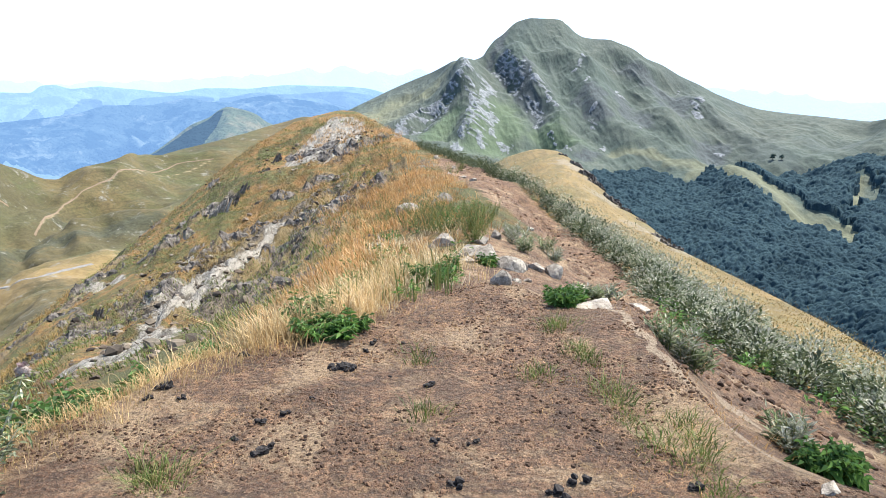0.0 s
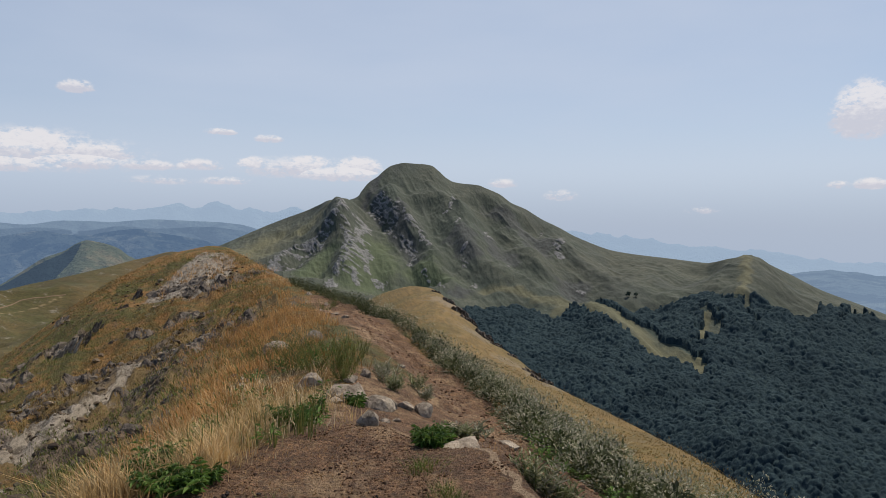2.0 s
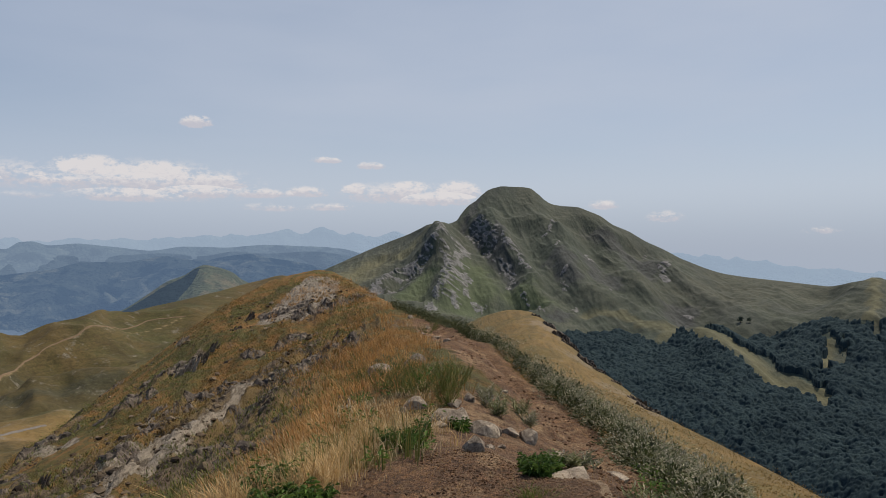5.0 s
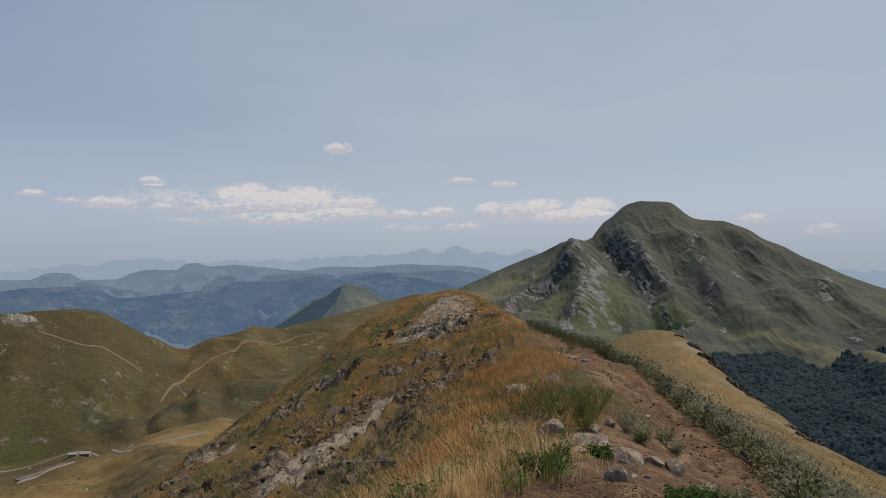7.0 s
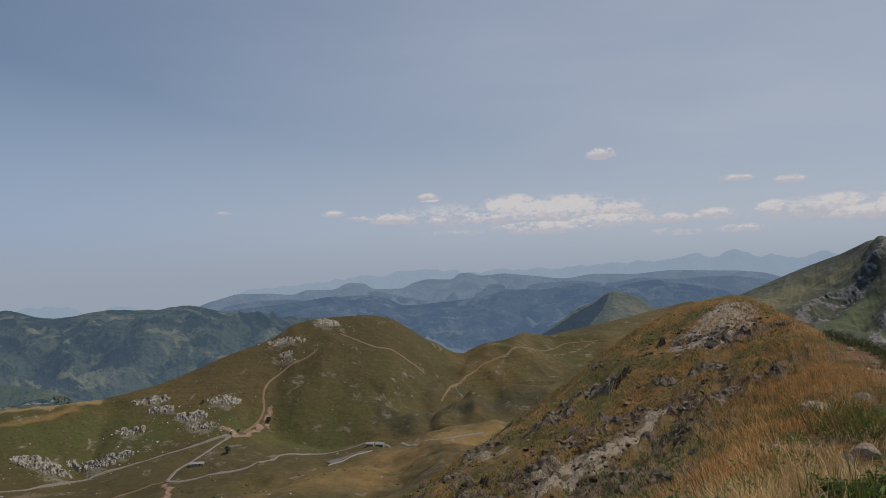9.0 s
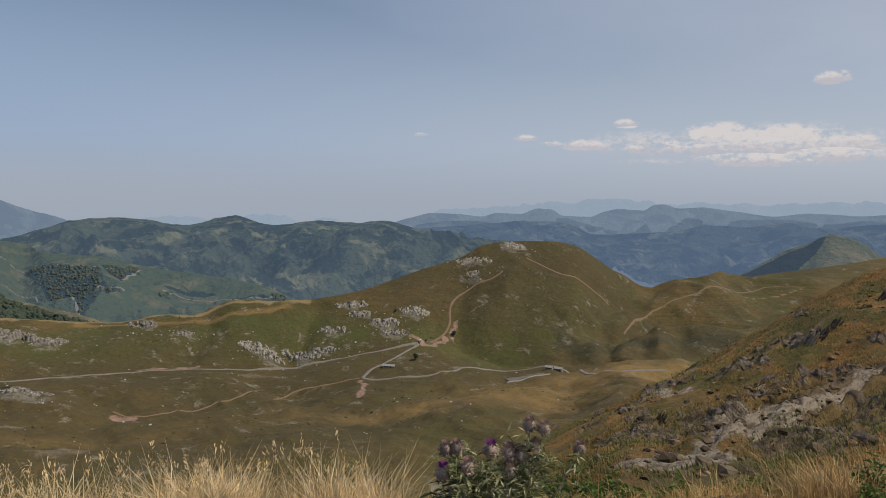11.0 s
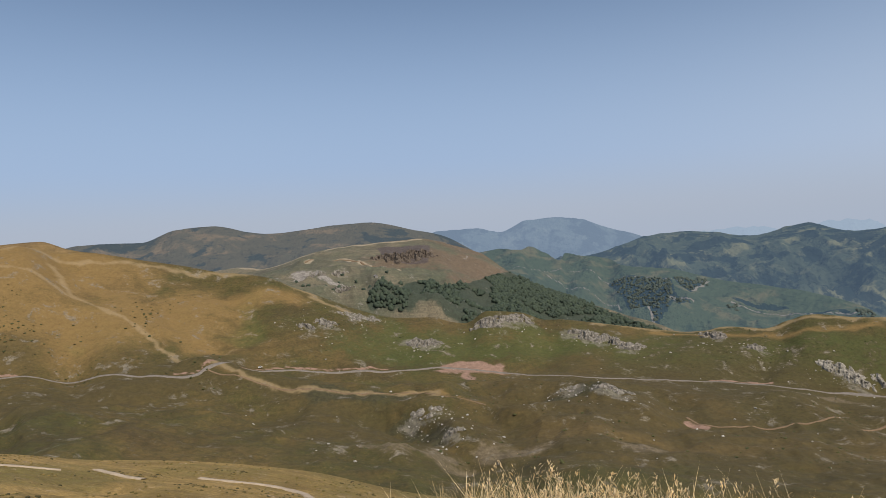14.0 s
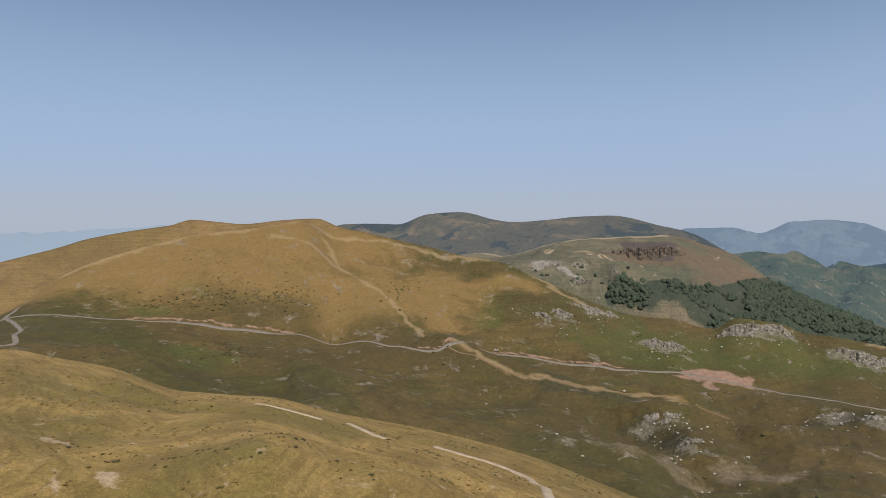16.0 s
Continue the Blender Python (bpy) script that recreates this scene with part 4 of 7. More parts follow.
PEAK_SPOTS = [[(-20.1, 1428), (-20.2, 1415)], [(-11.0, 1604), (-11.1, 1570)], [(-11.5, 1509), (-11.4, 1480)], [(-10.5, 1562)], [(-13.7, 1402)], [(-21.9, 1271), (-22.3, 1250)], [(-10.6, 1257), (-11.1, 1194)], [(-16.3, 1312)], [(-14.1, 1465)], [(-8.8, 1300), (-9.6, 1250)]]
co = corners(peak)
rib = np.zeros(len(co))
bend_x, bend_y = 26 * fbm(co[:, 0], co[:, 1], 60, 4, 121), 26 * fbm(co[:, 0], co[:, 1], 60, 4, 127)
for half, line in PEAK_RIBS + [(2.5, line) for line in PEAK_SPOTS]:
    rib = np.maximum(rib, 1 - along(co[:, 0] + bend_x, co[:, 1] + bend_y, line) / (2.4 * half))
# bedded rock: strata that lean across the face break through the turf
jag = fbm(co[:, 0] * 1.0 + co[:, 2] * 1.1, co[:, 1] * 0.35 + co[:, 2] * 0.5, 10, 4, 21, ridged=True)
spread(peak, "rock", np.clip(0.40 * np.clip(rib, 0, 1) ** 0.5 + 1.0 * jag * (rib > 0), 0, 1) * (rib > 0.02))
co[:, 2] += np.clip(rib * 1.5, 0, 1) * (0.5 + 3.5 * jag)
peak.data.vertices.foreach_set("co", co.ravel())
peak.data.update()
# Shade of cliffs, ravine walls and hollows, put into the turf as dark strokes.
patch(peak, "dark", [(14, [(-4.6, 1790), (-4.3, 1755), (-3.9, 1715), (-3.7, 1690)]), (10, [(-4.8, 1690), (-5.0, 1632), (-5.2, 1591)]), (14, [(-6.9, 1620), (-6.6, 1540), (-6.8, 1480), (-7.4, 1420), (-8.2, 1358)]), (8, [(-1.3, 1490), (-0.5, 1468), (0.7, 1462), (1.8, 1470), (2.8, 1410)]),
                     (22, [(-11.5, 1430), (-12.3, 1395), (-12.8, 1330)]), (26, [(-15.1, 1640), (-16.2, 1600), (-17.7, 1485), (-18.9, 1417)]), (16, [(-12.5, 1220), (-11.5, 1180)]), (18, [(-14.4, 1500), (-15.4, 1400), (-16.4, 1350)]), (20, [(-21.5, 1290), (-22.5, 1230)])])
patch(peak, "lush", [(50, [(-5.5, 1420), (-6.5, 1330), (-6.0, 1270)]), (26, [(-0.6, 1400), (0.6, 1350), (1.4, 1320)]), (40, [(-9.5, 1330), (-12, 1240)]), (40, [(-2.0, 1350), (-3.4, 1270)])])
WOOD_EDGE_A = [(-10, 1060), (-12.6, 1106), (-14.5, 1082), (-16.9, 1130), (-19.2, 1041), (-22, 1034), (-24.3, 966), (-26.1, 909), (-30, 843), (-32.2, 813), (-33, 1030)]
WOOD_EDGE_B = [(-23.5, 1049), (-24.2, 1107), (-28.2, 1124), (-31.5, 1101), (-34.3, 1065), (-35.5, 1060), (-38.1, 1031), (-40, 1060), (-42.3, 1075), (-46.6, 1087), (-53, 1090)]
WOOD_STRIP = [(-23.5, 1052), (-26.1, 986), (-28.3, 940), (-32.2, 858)]
patch(peak, "golden", [(60, [(2.5, 1700), (4.5, 1600), (6.5, 1500)]), (40, [(0.5, 1650), (2.5, 1560)]), (16, [(-14.5, 1220), (-17.3, 1172), (-19.2, 1122), (-22.0, 1044), (-24.8, 983), (-28.3, 918), (-31.9, 850)]), (7, [(-34.6, 1291), (-34.75, 1117), (-34.7, 1060)]), (12, [(-32, 1080), (-31.2, 1018), (-31.1, 940)])])


def wooded(b, d):
    """Whether beech forest grows at a bearing and distance on the mountain's foot."""
    a = np.interp(-b, [-p[0] for p in WOOD_EDGE_A], [p[1] for p in WOOD_EDGE_A])
    top = np.interp(-b, [-p[0] for p in WOOD_EDGE_B], [p[1] for p in WOOD_EDGE_B])
    strip = np.interp(-b, [-p[0] for p in WOOD_STRIP], [p[1] for p in WOOD_STRIP])
    first = (b < -10) & (b > -32.3) & (d < a)
    second = (b < -23.5) & (d < top) & ((d > strip) | (b < -32.2))
    x, y = plan(b, d)
    gap = (along(x, y, [(-32.2, 1027), (-31.95, 963), (-31.4, 914)]) < 8) | (along(x, y, [(-34.75, 1090), (-35.1, 1020)]) < 4) | (along(x, y, [(-33, 1000), (-32.6, 960)]) < 7)
    return (first | second) & ~gap


pb, pd = np.degrees(np.arctan2(-co[:, 0], co[:, 1])), np.hypot(co[:, 0], co[:, 1])
spread(peak, "wood", wooded(pb, pd).astype(float) * 0.9)

ROAD_MAIN = [(145.9, 705), (145.2, 700), (142.7, 690), (139.7, 683), (137.4, 698), (135, 700), (131.6, 702), (128.5, 699), (125.4, 684), (121.6, 697), (117.8, 664), (115, 652), (113.5, 648), (112.8, 653), (112.5, 660), (109.6, 672), (106.4, 686), (102.7, 686), (97.9, 696),
             (93.2, 706), (90, 699.5), (87.7, 693), (84, 678), (80.4, 668), (75.7, 690), (71, 702), (66.6, 712), (62.3, 728), (58.4, 737), (55, 732), (51.9, 736), (48.9, 747)]
ROAD_BEND = [(48.9, 747), (51.4, 692), (53.1, 665), (53.7, 648), (53.35, 633), (51.9, 630), (47.1, 630), (44.5, 668), (42.4, 700), (40, 706), (37.6, 708), (36.2, 705), (35, 650), (32.5, 588), (28.2, 614)]
ROAD_WEST = [(145.9, 705), (145.2, 650), (144.9, 622), (145.4, 580), (145.2, 545), (148, 535)]
ROAD_NORTH = [(146.3, 690), (145.6, 725), (145.1, 750)]
CRAGS = [(89.1, 816, 24, 11), (87.6, 826, 18, 8), (86.4, 832, 20, 7), (81.0, 808, 26, 10), (79.2, 800, 26, 11), (77.4, 786, 20, 8), (94.9, 768, 20, 10), (93.9, 770, 14, 7), (70.9, 826, 20, 9), (67.9, 800, 12, 5),
         (62.3, 764, 18, 9), (61.2, 752, 14, 8), (59.0, 761, 16, 10), (58.0, 752, 12, 7), (56.9, 758, 14, 8), (56.0, 796, 16, 8), (54.7, 848, 18, 10), (53.9, 822, 14, 8), (51.8, 793, 18, 9), (51.0, 770, 14, 7), (49.3, 810, 16, 7),
         (82.4, 602, 10, 2.5), (79.5, 587, 12, 4), (78.1, 582, 11, 3.5), (95.6, 553, 8, 2.5), (93.8, 553, 7, 2), (92.5, 489, 9, 4.5), (94.6, 545, 6, 2), (104.4, 781, 12, 7), (102.7, 798, 17, 8), (100.5, 838, 22, 6), (99.2, 842, 16, 5), (45.0, 908, 13, 2), (43.6, 900, 11, 2), (44.4, 880, 9, 2), (41.0, 930, 14, 1.2)]
cut_bank = [(b, d + 6.5) for b, d in ROAD_MAIN]
patch(valley, "earth", [(9, [(93.2, 703), (88.0, 697)]), (6, [(90.9, 690), (90.6, 674)]), (1.2, cut_bank[2:9]), (1.4, cut_bank[11:19]), (3.5, [(71.0, 711), (67.0, 725)]), (3, [(45.9, 770), (46.0, 800)]), (3, [(49.5, 760), (47.5, 740), (46.6, 770)]), (2.2, [(53.6, 634), (53.5, 600), (53.8, 575)]), (4, [(73.2, 568), (71.8, 556)])],
      [(10, [(93.0, 706), (91.5, 718), (90.1, 718), (88.4, 702), (90.6, 696)])])
patch(valley, "scree", [(10, [(98.2, 432), (94.8, 430), (91.4, 433)]), (10, [(88.5, 461), (87.5, 450)]), (8, [(76.4, 448), (75.5, 455)]), (6, [(66, 690), (62, 700)])])
patch(valley, "rock", [(max(5, w * 0.4), [(b + 0.4, d - 4), (b - 0.4, d - 10)]) for b, d, w, h in CRAGS])
patch(valley, "lush", [(60, [(47, 760), (43, 790), (39, 800)]), (9, [(133.8, 756), (131.5, 751)]), (6, [(130, 758), (127.4, 760)]), (8, [(137.6, 722), (136.3, 720)]), (6, [(121.8, 744), (121.2, 741)]), (9, [(133.6, 588), (131.4, 566)]), (6, [(138.4, 578), (137.8, 575)]), (8, [(134.2, 550), (133.2, 546)]), (12, [(109, 850), (108.4, 800), (109.8, 760)]), (34, [(98, 790), (88, 775), (78, 770), (68, 775), (58, 790), (53, 800)]), (38, [(44.0, 720), (40.5, 760)]), (30, [(62, 790), (57, 800)]), (26, [(77.5, 770), (72, 780)]), (26, [(95, 750), (90, 790)]), (22, [(86, 800), (82, 790)])])
patch(valley, "golden", [(36, [(42, 537), (38, 600), (35, 600), (32, 566), (29.8, 555), (27.6, 610)]), (60, [(128, 790), (122, 790), (117, 740)]), (60, [(139, 800), (131, 850), (119, 880)]), (40, [(112, 800), (108, 830)]), (40, [(143, 780), (134, 800)]), (30, [(124, 925), (131, 866), (140, 810)]), (18, [(121.5, 915), (119.2, 857), (116.8, 823), (114, 740)]), (22, [(112, 860), (106, 860)]),
                         (3, [(112.8, 668), (108.2, 624), (104.9, 608), (100.2, 601), (95.6, 610), (90.3, 570)]), (25, [(58, 520), (48, 500), (40, 480)]), (20, [(84, 500), (70, 480)]), (6, [(76, 840), (66, 830), (60, 850)])])
patch(valley, "brown", [(90, [(74, 640), (66, 650), (58, 660)]), (90, [(74, 520), (62, 520)]), (60, [(70, 600), (62, 620), (56, 640)]), (84, [(42, 840), (34, 860), (30, 820)]), (60, [(47, 640), (36, 660), (30, 720)]), (70, [(104, 500), (92, 480), (80, 480), (66, 500)]), (50, [(124, 620), (116, 620)]), (55, [(88, 430), (74, 430), (60, 450)]), (45, [(84, 520), (70, 520), (56, 530)]), (40, [(66, 620), (72, 640)]), (40, [(36.5, 820), (30.5, 840)]), (34, [(31, 700), (27, 760)]), (40, [(62, 600), (55, 590)]), (45, [(108, 590), (98, 560)]), (40, [(86, 600), (78, 560)]), (30, [(130, 760), (126, 770)]), (26, [(45.5, 820), (43.5, 800)]), (40, [(118, 600), (124, 590)])])
DOME_SPURS = [(9, [(122.7, 898), (121.0, 828), (117.5, 781), (115.9, 737), (113.9, 689)]), (8, [(127.0, 877), (124.2, 865), (122.7, 853), (121.0, 828)])]
RIM = [(143, 800), (135.4, 850), (129.4, 888), (123.5, 932), (121.0, 928), (116.9, 946), (107.2, 918), (103.6, 874)]
# Light catching the rim and spur crests painted in as pale strokes; paths too.
patch(valley, "pale", [(3, DOME_SPURS[0][1]), (3, DOME_SPURS[1][1]), (4, RIM), (4, [(104, 868), (103.0, 855), (101.2, 850)]), (3, [(b, d - 2) for b, d, _ in VALLEY_CREST if 58 < b < 84]), (3, [(112.0, 668), (108.2, 624), (104.9, 608), (100.2, 601), (95.6, 610), (93.5, 587)]), (0.8, [(31.2, 860), (29.6, 933), (27.8, 971), (26, 996), (24.2, 1043), (18.6, 1133)])])
# Ravine banks and hollows darkened: their shade is painted into the ground colour.
patch(valley, "gully_shade", [(22, [(22.5, 790), (25.5, 775), (28, 770), (30, 775), (32, 755), (33.4, 742)]), (10, [(37.2, 785), (36.3, 758), (35.3, 742)]), (12, [(24.2, 920), (27, 915), (29, 890)]), (12, [(86, 590), (82, 590), (78.5, 575)]), (9, [(97, 545), (94, 490)]), (10, [(104, 600), (98, 590)])])
carve(valley, [(8, 34, [(124.6, 905), (125.0, 880), (124.3, 855), (121.6, 830), (119.2, 826), (116.8, 806), (115.9, 780), (114.9, 738), (113.4, 690)]), (-9, 32, [(121.6, 920), (120.6, 890), (118.9, 850), (116.4, 820), (115.0, 790), (113.9, 725)]), (-9, 24, [(112.0, 905), (110.6, 855), (109.6, 798), (110.6, 741)]),
               (-5, 12, [(117.3, 798), (116.8, 735), (114.7, 695)]), (-5, 30, [(128, 830), (127.5, 760), (126, 720)]), (-5, 30, [(137, 780), (137.5, 730)]),
               (11, 24, [(113.0, 680), (109.6, 648), (104.8, 632), (100.2, 614), (95.6, 632), (93.4, 607), (89.6, 570), (88.0, 555)]), (-8, 22, [(119.8, 587), (115.9, 590), (111, 597), (107.2, 565)]), (-11, 20, [(100.1, 554), (96.5, 540), (93.4, 470), (92, 434)]),
               (10, 24, [(89.2, 625), (85.3, 628), (82.4, 616), (77.6, 594), (75.8, 555)]), (-8, 24, [(89.5, 600), (87.4, 520), (86.0, 460)]), (-6, 20, [(74.5, 600), (73.5, 540), (75, 470)]), (7, 26, [(66, 640), (63, 610), (60, 560)]), (-7, 24, [(62, 650), (57, 560), (52, 480)]), (6, 24, [(96.0, 560), (93.0, 520), (91.5, 480)]),
               (15, 34, [(18.6, 1170), (22.3, 1136), (24.2, 1089), (26, 1016), (27.8, 981), (29.5, 934), (30.9, 888), (31.7, 834)]), (-17, 30, [(29.6, 1000), (31.2, 930), (32.4, 870), (32.8, 800)]), (-13, 22, [(24.2, 930), (27.0, 925), (28.6, 905), (31.0, 840)]), (-9, 22, [(18.5, 1083), (21.4, 1014), (23.6, 909)]),
               (9, 24, [(22, 812), (25, 822), (27.7, 826), (29.9, 828), (31.2, 800), (32.5, 790), (33.8, 762)]), (-12, 26, [(22.5, 745), (25.9, 725), (27.7, 700), (29.9, 705), (32, 715), (34.5, 700)]), (-8, 12, [(27.2, 820), (27.0, 770), (27.6, 730)]), (-7, 12, [(30.4, 820), (30.2, 770), (30.0, 730)]), (-8, 12, [(33.2, 770), (32.8, 740), (32.4, 700)]),
               (-4, 14, [(37.3, 800), (36.3, 758), (35.2, 735)]), (-6, 18, [(34.4, 900), (34.2, 820), (34.6, 760)]), (6, 20, [(40.5, 880), (41.5, 840), (43.5, 790)]), (-6, 20, [(44.5, 860), (46.0, 800), (45.0, 740)]), (-6, 16, [(57.5, 850), (58.5, 790), (60, 750)]), (-6, 16, [(66, 840), (66.5, 780), (68, 740)]), (5, 20, [(72, 820), (73, 770)]), (-5, 18, [(84.5, 830), (84, 770), (85, 720)]),
               (6, 26, [(27.6, 640), (29.8, 585), (31.5, 585)])], wander=0.9)
patch(shoulder, "scree", [(1.5, [(143.4, 167), (142.5, 163)]), (1.6, [(146.2, 144), (144.8, 142)]), (1.5, [(140.2, 140), (139.2, 137)]), (0.8, [(143.2, 136)]), (0.7, [(131.2, 120), (130.4, 118)]), (0.7, [(128.2, 118), (127.4, 116)]), (0.6, [(122, 124), (121, 122)]), (0.8, [(113.4, 130), (112.6, 128)]), (0.6, [(108.3, 172), (107.9, 166)]), (0.5, [(136, 150)]), (0.5, [(134, 128)])])
carve(shoulder, [(1.0, 9, [(146, 200), (138, 205), (130, 190), (122, 200), (114, 180)]), (-1.5, 8, [(140, 240), (132, 225), (126, 215)]), (-1.6, 6, [(120, 170), (115, 150), (110, 140)]), (1.2, 6, [(128, 140), (122, 150), (116, 140)])], wander=1.0)
patch(spur, "rock", [(2.2, [(-11.5, 98), (-13.1, 88)]), (2.0, [(-14.6, 80), (-15.8, 74)]), (1.8, [(-18.8, 62), (-20.3, 56)])])
WOOD_ONE = [(99.1, 1040), (95.8, 1217), (93.5, 1237), (92.6, 1171), (90.2, 1300), (88.5, 1413), (87.0, 1470), (84.0, 1420), (80.6, 1340), (76.2, 1220), (73.0, 1150), (78.7, 1100), (83.4, 1080), (91.6, 1026), (92.9, 1037), (94.8, 1040), (97.0, 1022), (99.0, 1028)]
patch(wood_hill, "rock", [(16, [(104.5, 1250), (102.2, 1197)]), (12, [(101.1, 1080), (100.4, 1060)]), (10, [(101.3, 1245)])])
patch(wood_hill, "brown", [(70, [(92.6, 1400), (89.5, 1450), (89.0, 1400)]), (50, [(98.0, 1540), (93.5, 1520), (91, 1500)]), (30, [(90.5, 1290), (91.5, 1230)])])
patch(wood_hill, "dark", [], [(10, [(98.0, 1500), (96.6, 1490), (95.2, 1480), (93.9, 1485), (94.1, 1345), (95.4, 1345), (97.1, 1372)])])
patch(wood_hill, "pale", [(5, [(104.2, 1368), (101.0, 1430), (98.8, 1342), (96.2, 1261)]), (6, [(b, d - 8) for b, d, _ in WOOD_CREST if 94 < b < 118])])
patch(wood_hill, "wood", [], [(6, WOOD_ONE)])
GREEN_WOODS = [[(78.8, 1760), (76.5, 1725), (74.1, 1668), (73.9, 1519), (72.7, 1381), (75.4, 1265), (77.7, 1625)], [(73.8, 1692), (71.7, 1711), (72.6, 1585)]]
patch(green_hills, "wood", [(9, [(69.0, 1580), (66.0, 1560)]), (8, [(64.5, 1500), (62.0, 1480)]), (10, [(84.5, 1640), (82.0, 1600)])], [(8, w) for w in GREEN_WOODS])
patch(green_hills, "lane", [(1.7, [(86.7, 1717), (82.3, 1838), (76.5, 1725), (74.1, 1668), (71.1, 1725)]), (1.7, [(83.9, 1756), (81.1, 1662), (78.3, 1607), (75.5, 1269)]), (3.5, [(72.4, 1598), (71.4, 1716)]), (3, [(74.2, 1507), (72.4, 1406)]), (2.2, [(69.6, 1556), (61.3, 1464)])])

# the ridge: trodden earth, scree and rubble
PATH_LINE = [(-36, 4.6), (-26.5, 5.0), (-22.7, 5.7), (-19.3, 6.3), (-16.4, 7.9), (-12.5, 11.6), (-8.6, 14.2), (-5.6, 16.5), (-3.2, 20.7), (-1.3, 27.5)]
co = corners(ridge)
rb, rd = np.degrees(np.arctan2(-co[:, 0], co[:, 1])), np.hypot(co[:, 0], co[:, 1])
edge = np.interp(rb, [p[0] for p in RIDGE_EDGE], [p[1] for p in RIDGE_EDGE])
earth = np.clip((edge + 0.1 - rd) / 0.5 + 0.5, 0, 1)
earth = np.maximum(earth, 1 - along(co[:, 0], co[:, 1], PATH_LINE) / 1.7)
earth = np.maximum(earth, 1 - along(co[:, 0], co[:, 1], [(-6, 5.2), (-7, 7), (-9, 10)]) / 1.5)
belt = np.interp(rb, [-60, -42, -36, -31, -25, -20.7, -18.9, -16.8, -13.4], [5.4, 5.6, 6.0, 6.4, 6.8, 7.6, 9.0, 10.4, 12.5])
earth = np.maximum(earth, np.where((rb < -14) & (rb > -60) & (rd > edge - 0.4), np.clip((belt - rd) / 0.8 + 0.5, 0, 0.85), 0))
spread(ridge, "soil", earth)
patch(ridge, "scree", [(0.9, [(27, 11.5), (25.2, 15), (22, 20.5), (19.3, 22.5)]), (0.55, [(19.3, 22.5), (16.6, 23.0), (14, 26.5)]), (0.5, [(30, 34), (27, 33)]), (0.4, [(20, 30), (21.5, 29)])],
      [(1.2, [(12.3, 38.5), (10.4, 41), (8.6, 43.8), (7.2, 43), (7.6, 38.5), (9.5, 37)])])
patch(ridge, "lip", [(0.035, [(-11.5, 5.0), (-14.5, 4.85), (-16.5, 4.55), (-19.0, 4.0), (-21.5, 3.65)]), (0.05, [(-23.5, 3.5), (-26.5, 3.2), (-29.5, 3.05)]), (0.08, [(-25.5, 4.3), (-27.5, 4.2)])])
patch(ridge, "slate", [(1.6, [(13, 13), (12.2, 19), (10.5, 24), (8, 27)]), (1.3, [(18.5, 17), (16, 24), (12, 30)]), (1.0, [(22, 15), (21, 20)]), (1.3, [(15, 15), (12.8, 21), (10.7, 25.5), (7, 25)]), (0.9, [(26, 19), (22, 25), (17, 29)]), (1.2, [(8, 36), (6, 38)]), (0.9, [(31, 20), (29, 26)]), (0.7, [(33, 30), (27, 37)]), (0.7, [(14, 33), (10, 33)]), (0.6, [(24, 33), (18, 37)]), (0.5, [(13, 12), (10, 16)])])

# ledges of the bedded rock stand out of the flank
co = corners(ridge)
ledge_mask = np.zeros(len(co))
ledge_mask[:] = [a.value for a in ridge.data.attributes["slate"].data]
on_flank = (rb > 3) & (rb < 45) & (rd > 9)
steps_z = fbm(co[:, 0], co[:, 1] * 0.3, 0.9, 5, 171, ridged=True)
top_d = np.interp(rb, [p[0] for p in RIDGE_TOP], [p[1] for p in RIDGE_TOP])
co[:, 2] += np.where(on_flank, np.clip((top_d - rd) / 4, 0, 1) * (0.10 + 0.55 * np.clip(ledge_mask * 1.6, 0, 1)) * (steps_z - 0.1) * np.clip((rd - 9) / 6, 0, 1), 0)
ridge.data.vertices.foreach_set("co", co.ravel())
ridge.data.update()

# ---- helpers for things ----
from mathutils.bvhtree import BVHTree


class Ground:
    def __init__(self, ob):
        self.tree = BVHTree.FromPolygons([tuple(v.co) for v in ob.data.vertices], [tuple(p.vertices) for p in ob.data.polygons])

    def z(self, x, y):
        hit = self.tree.ray_cast(Vector((x, y, 600)), Vector((0, 0, -1)))
        return hit[0].z if hit[0] else None

    def spot(self, b, d):
        x, y = plan(b, d)
        z = self.z(x, y)
        return Vector((x, y, z if z is not None else 0.0))


patch(cone_hill, "wood", [], [(25, [(17.9, 2185), (20, 2160), (24.6, 2185), (27, 2160), (24, 2000), (21, 1960), (19.4, 2060), (18.4, 2120)])])

on_green = Ground(green_hills)
on_ridge, on_valley, on_peak, on_wood, on_spur, on_shoulder = Ground(ridge), Ground(valley), Ground(peak), Ground(wood_hill), Ground(spur), Ground(shoulder)


def mesh_of(name, verts, faces, mat, smooth=False):
    me = bpy.data.meshes.new(name)
    me.from_pydata([tuple(v) for v in verts], [], [tuple(f) for f in faces])
    if smooth:
        me.polygons.foreach_set("use_smooth", np.ones(len(faces), bool))
    me.materials.append(mat)
    return me


def thing(name, place, label, category, group="", turn=0.0):
    """An empty at the base of a thing; its parts hang under it."""
    ob = new(name)
    ob.matrix_basis = Matrix.Translation(place) @ Matrix.Rotation(turn, 4, "Z")
    ob.empty_display_size = 0.1
    return tagged(ob, label, category, group)


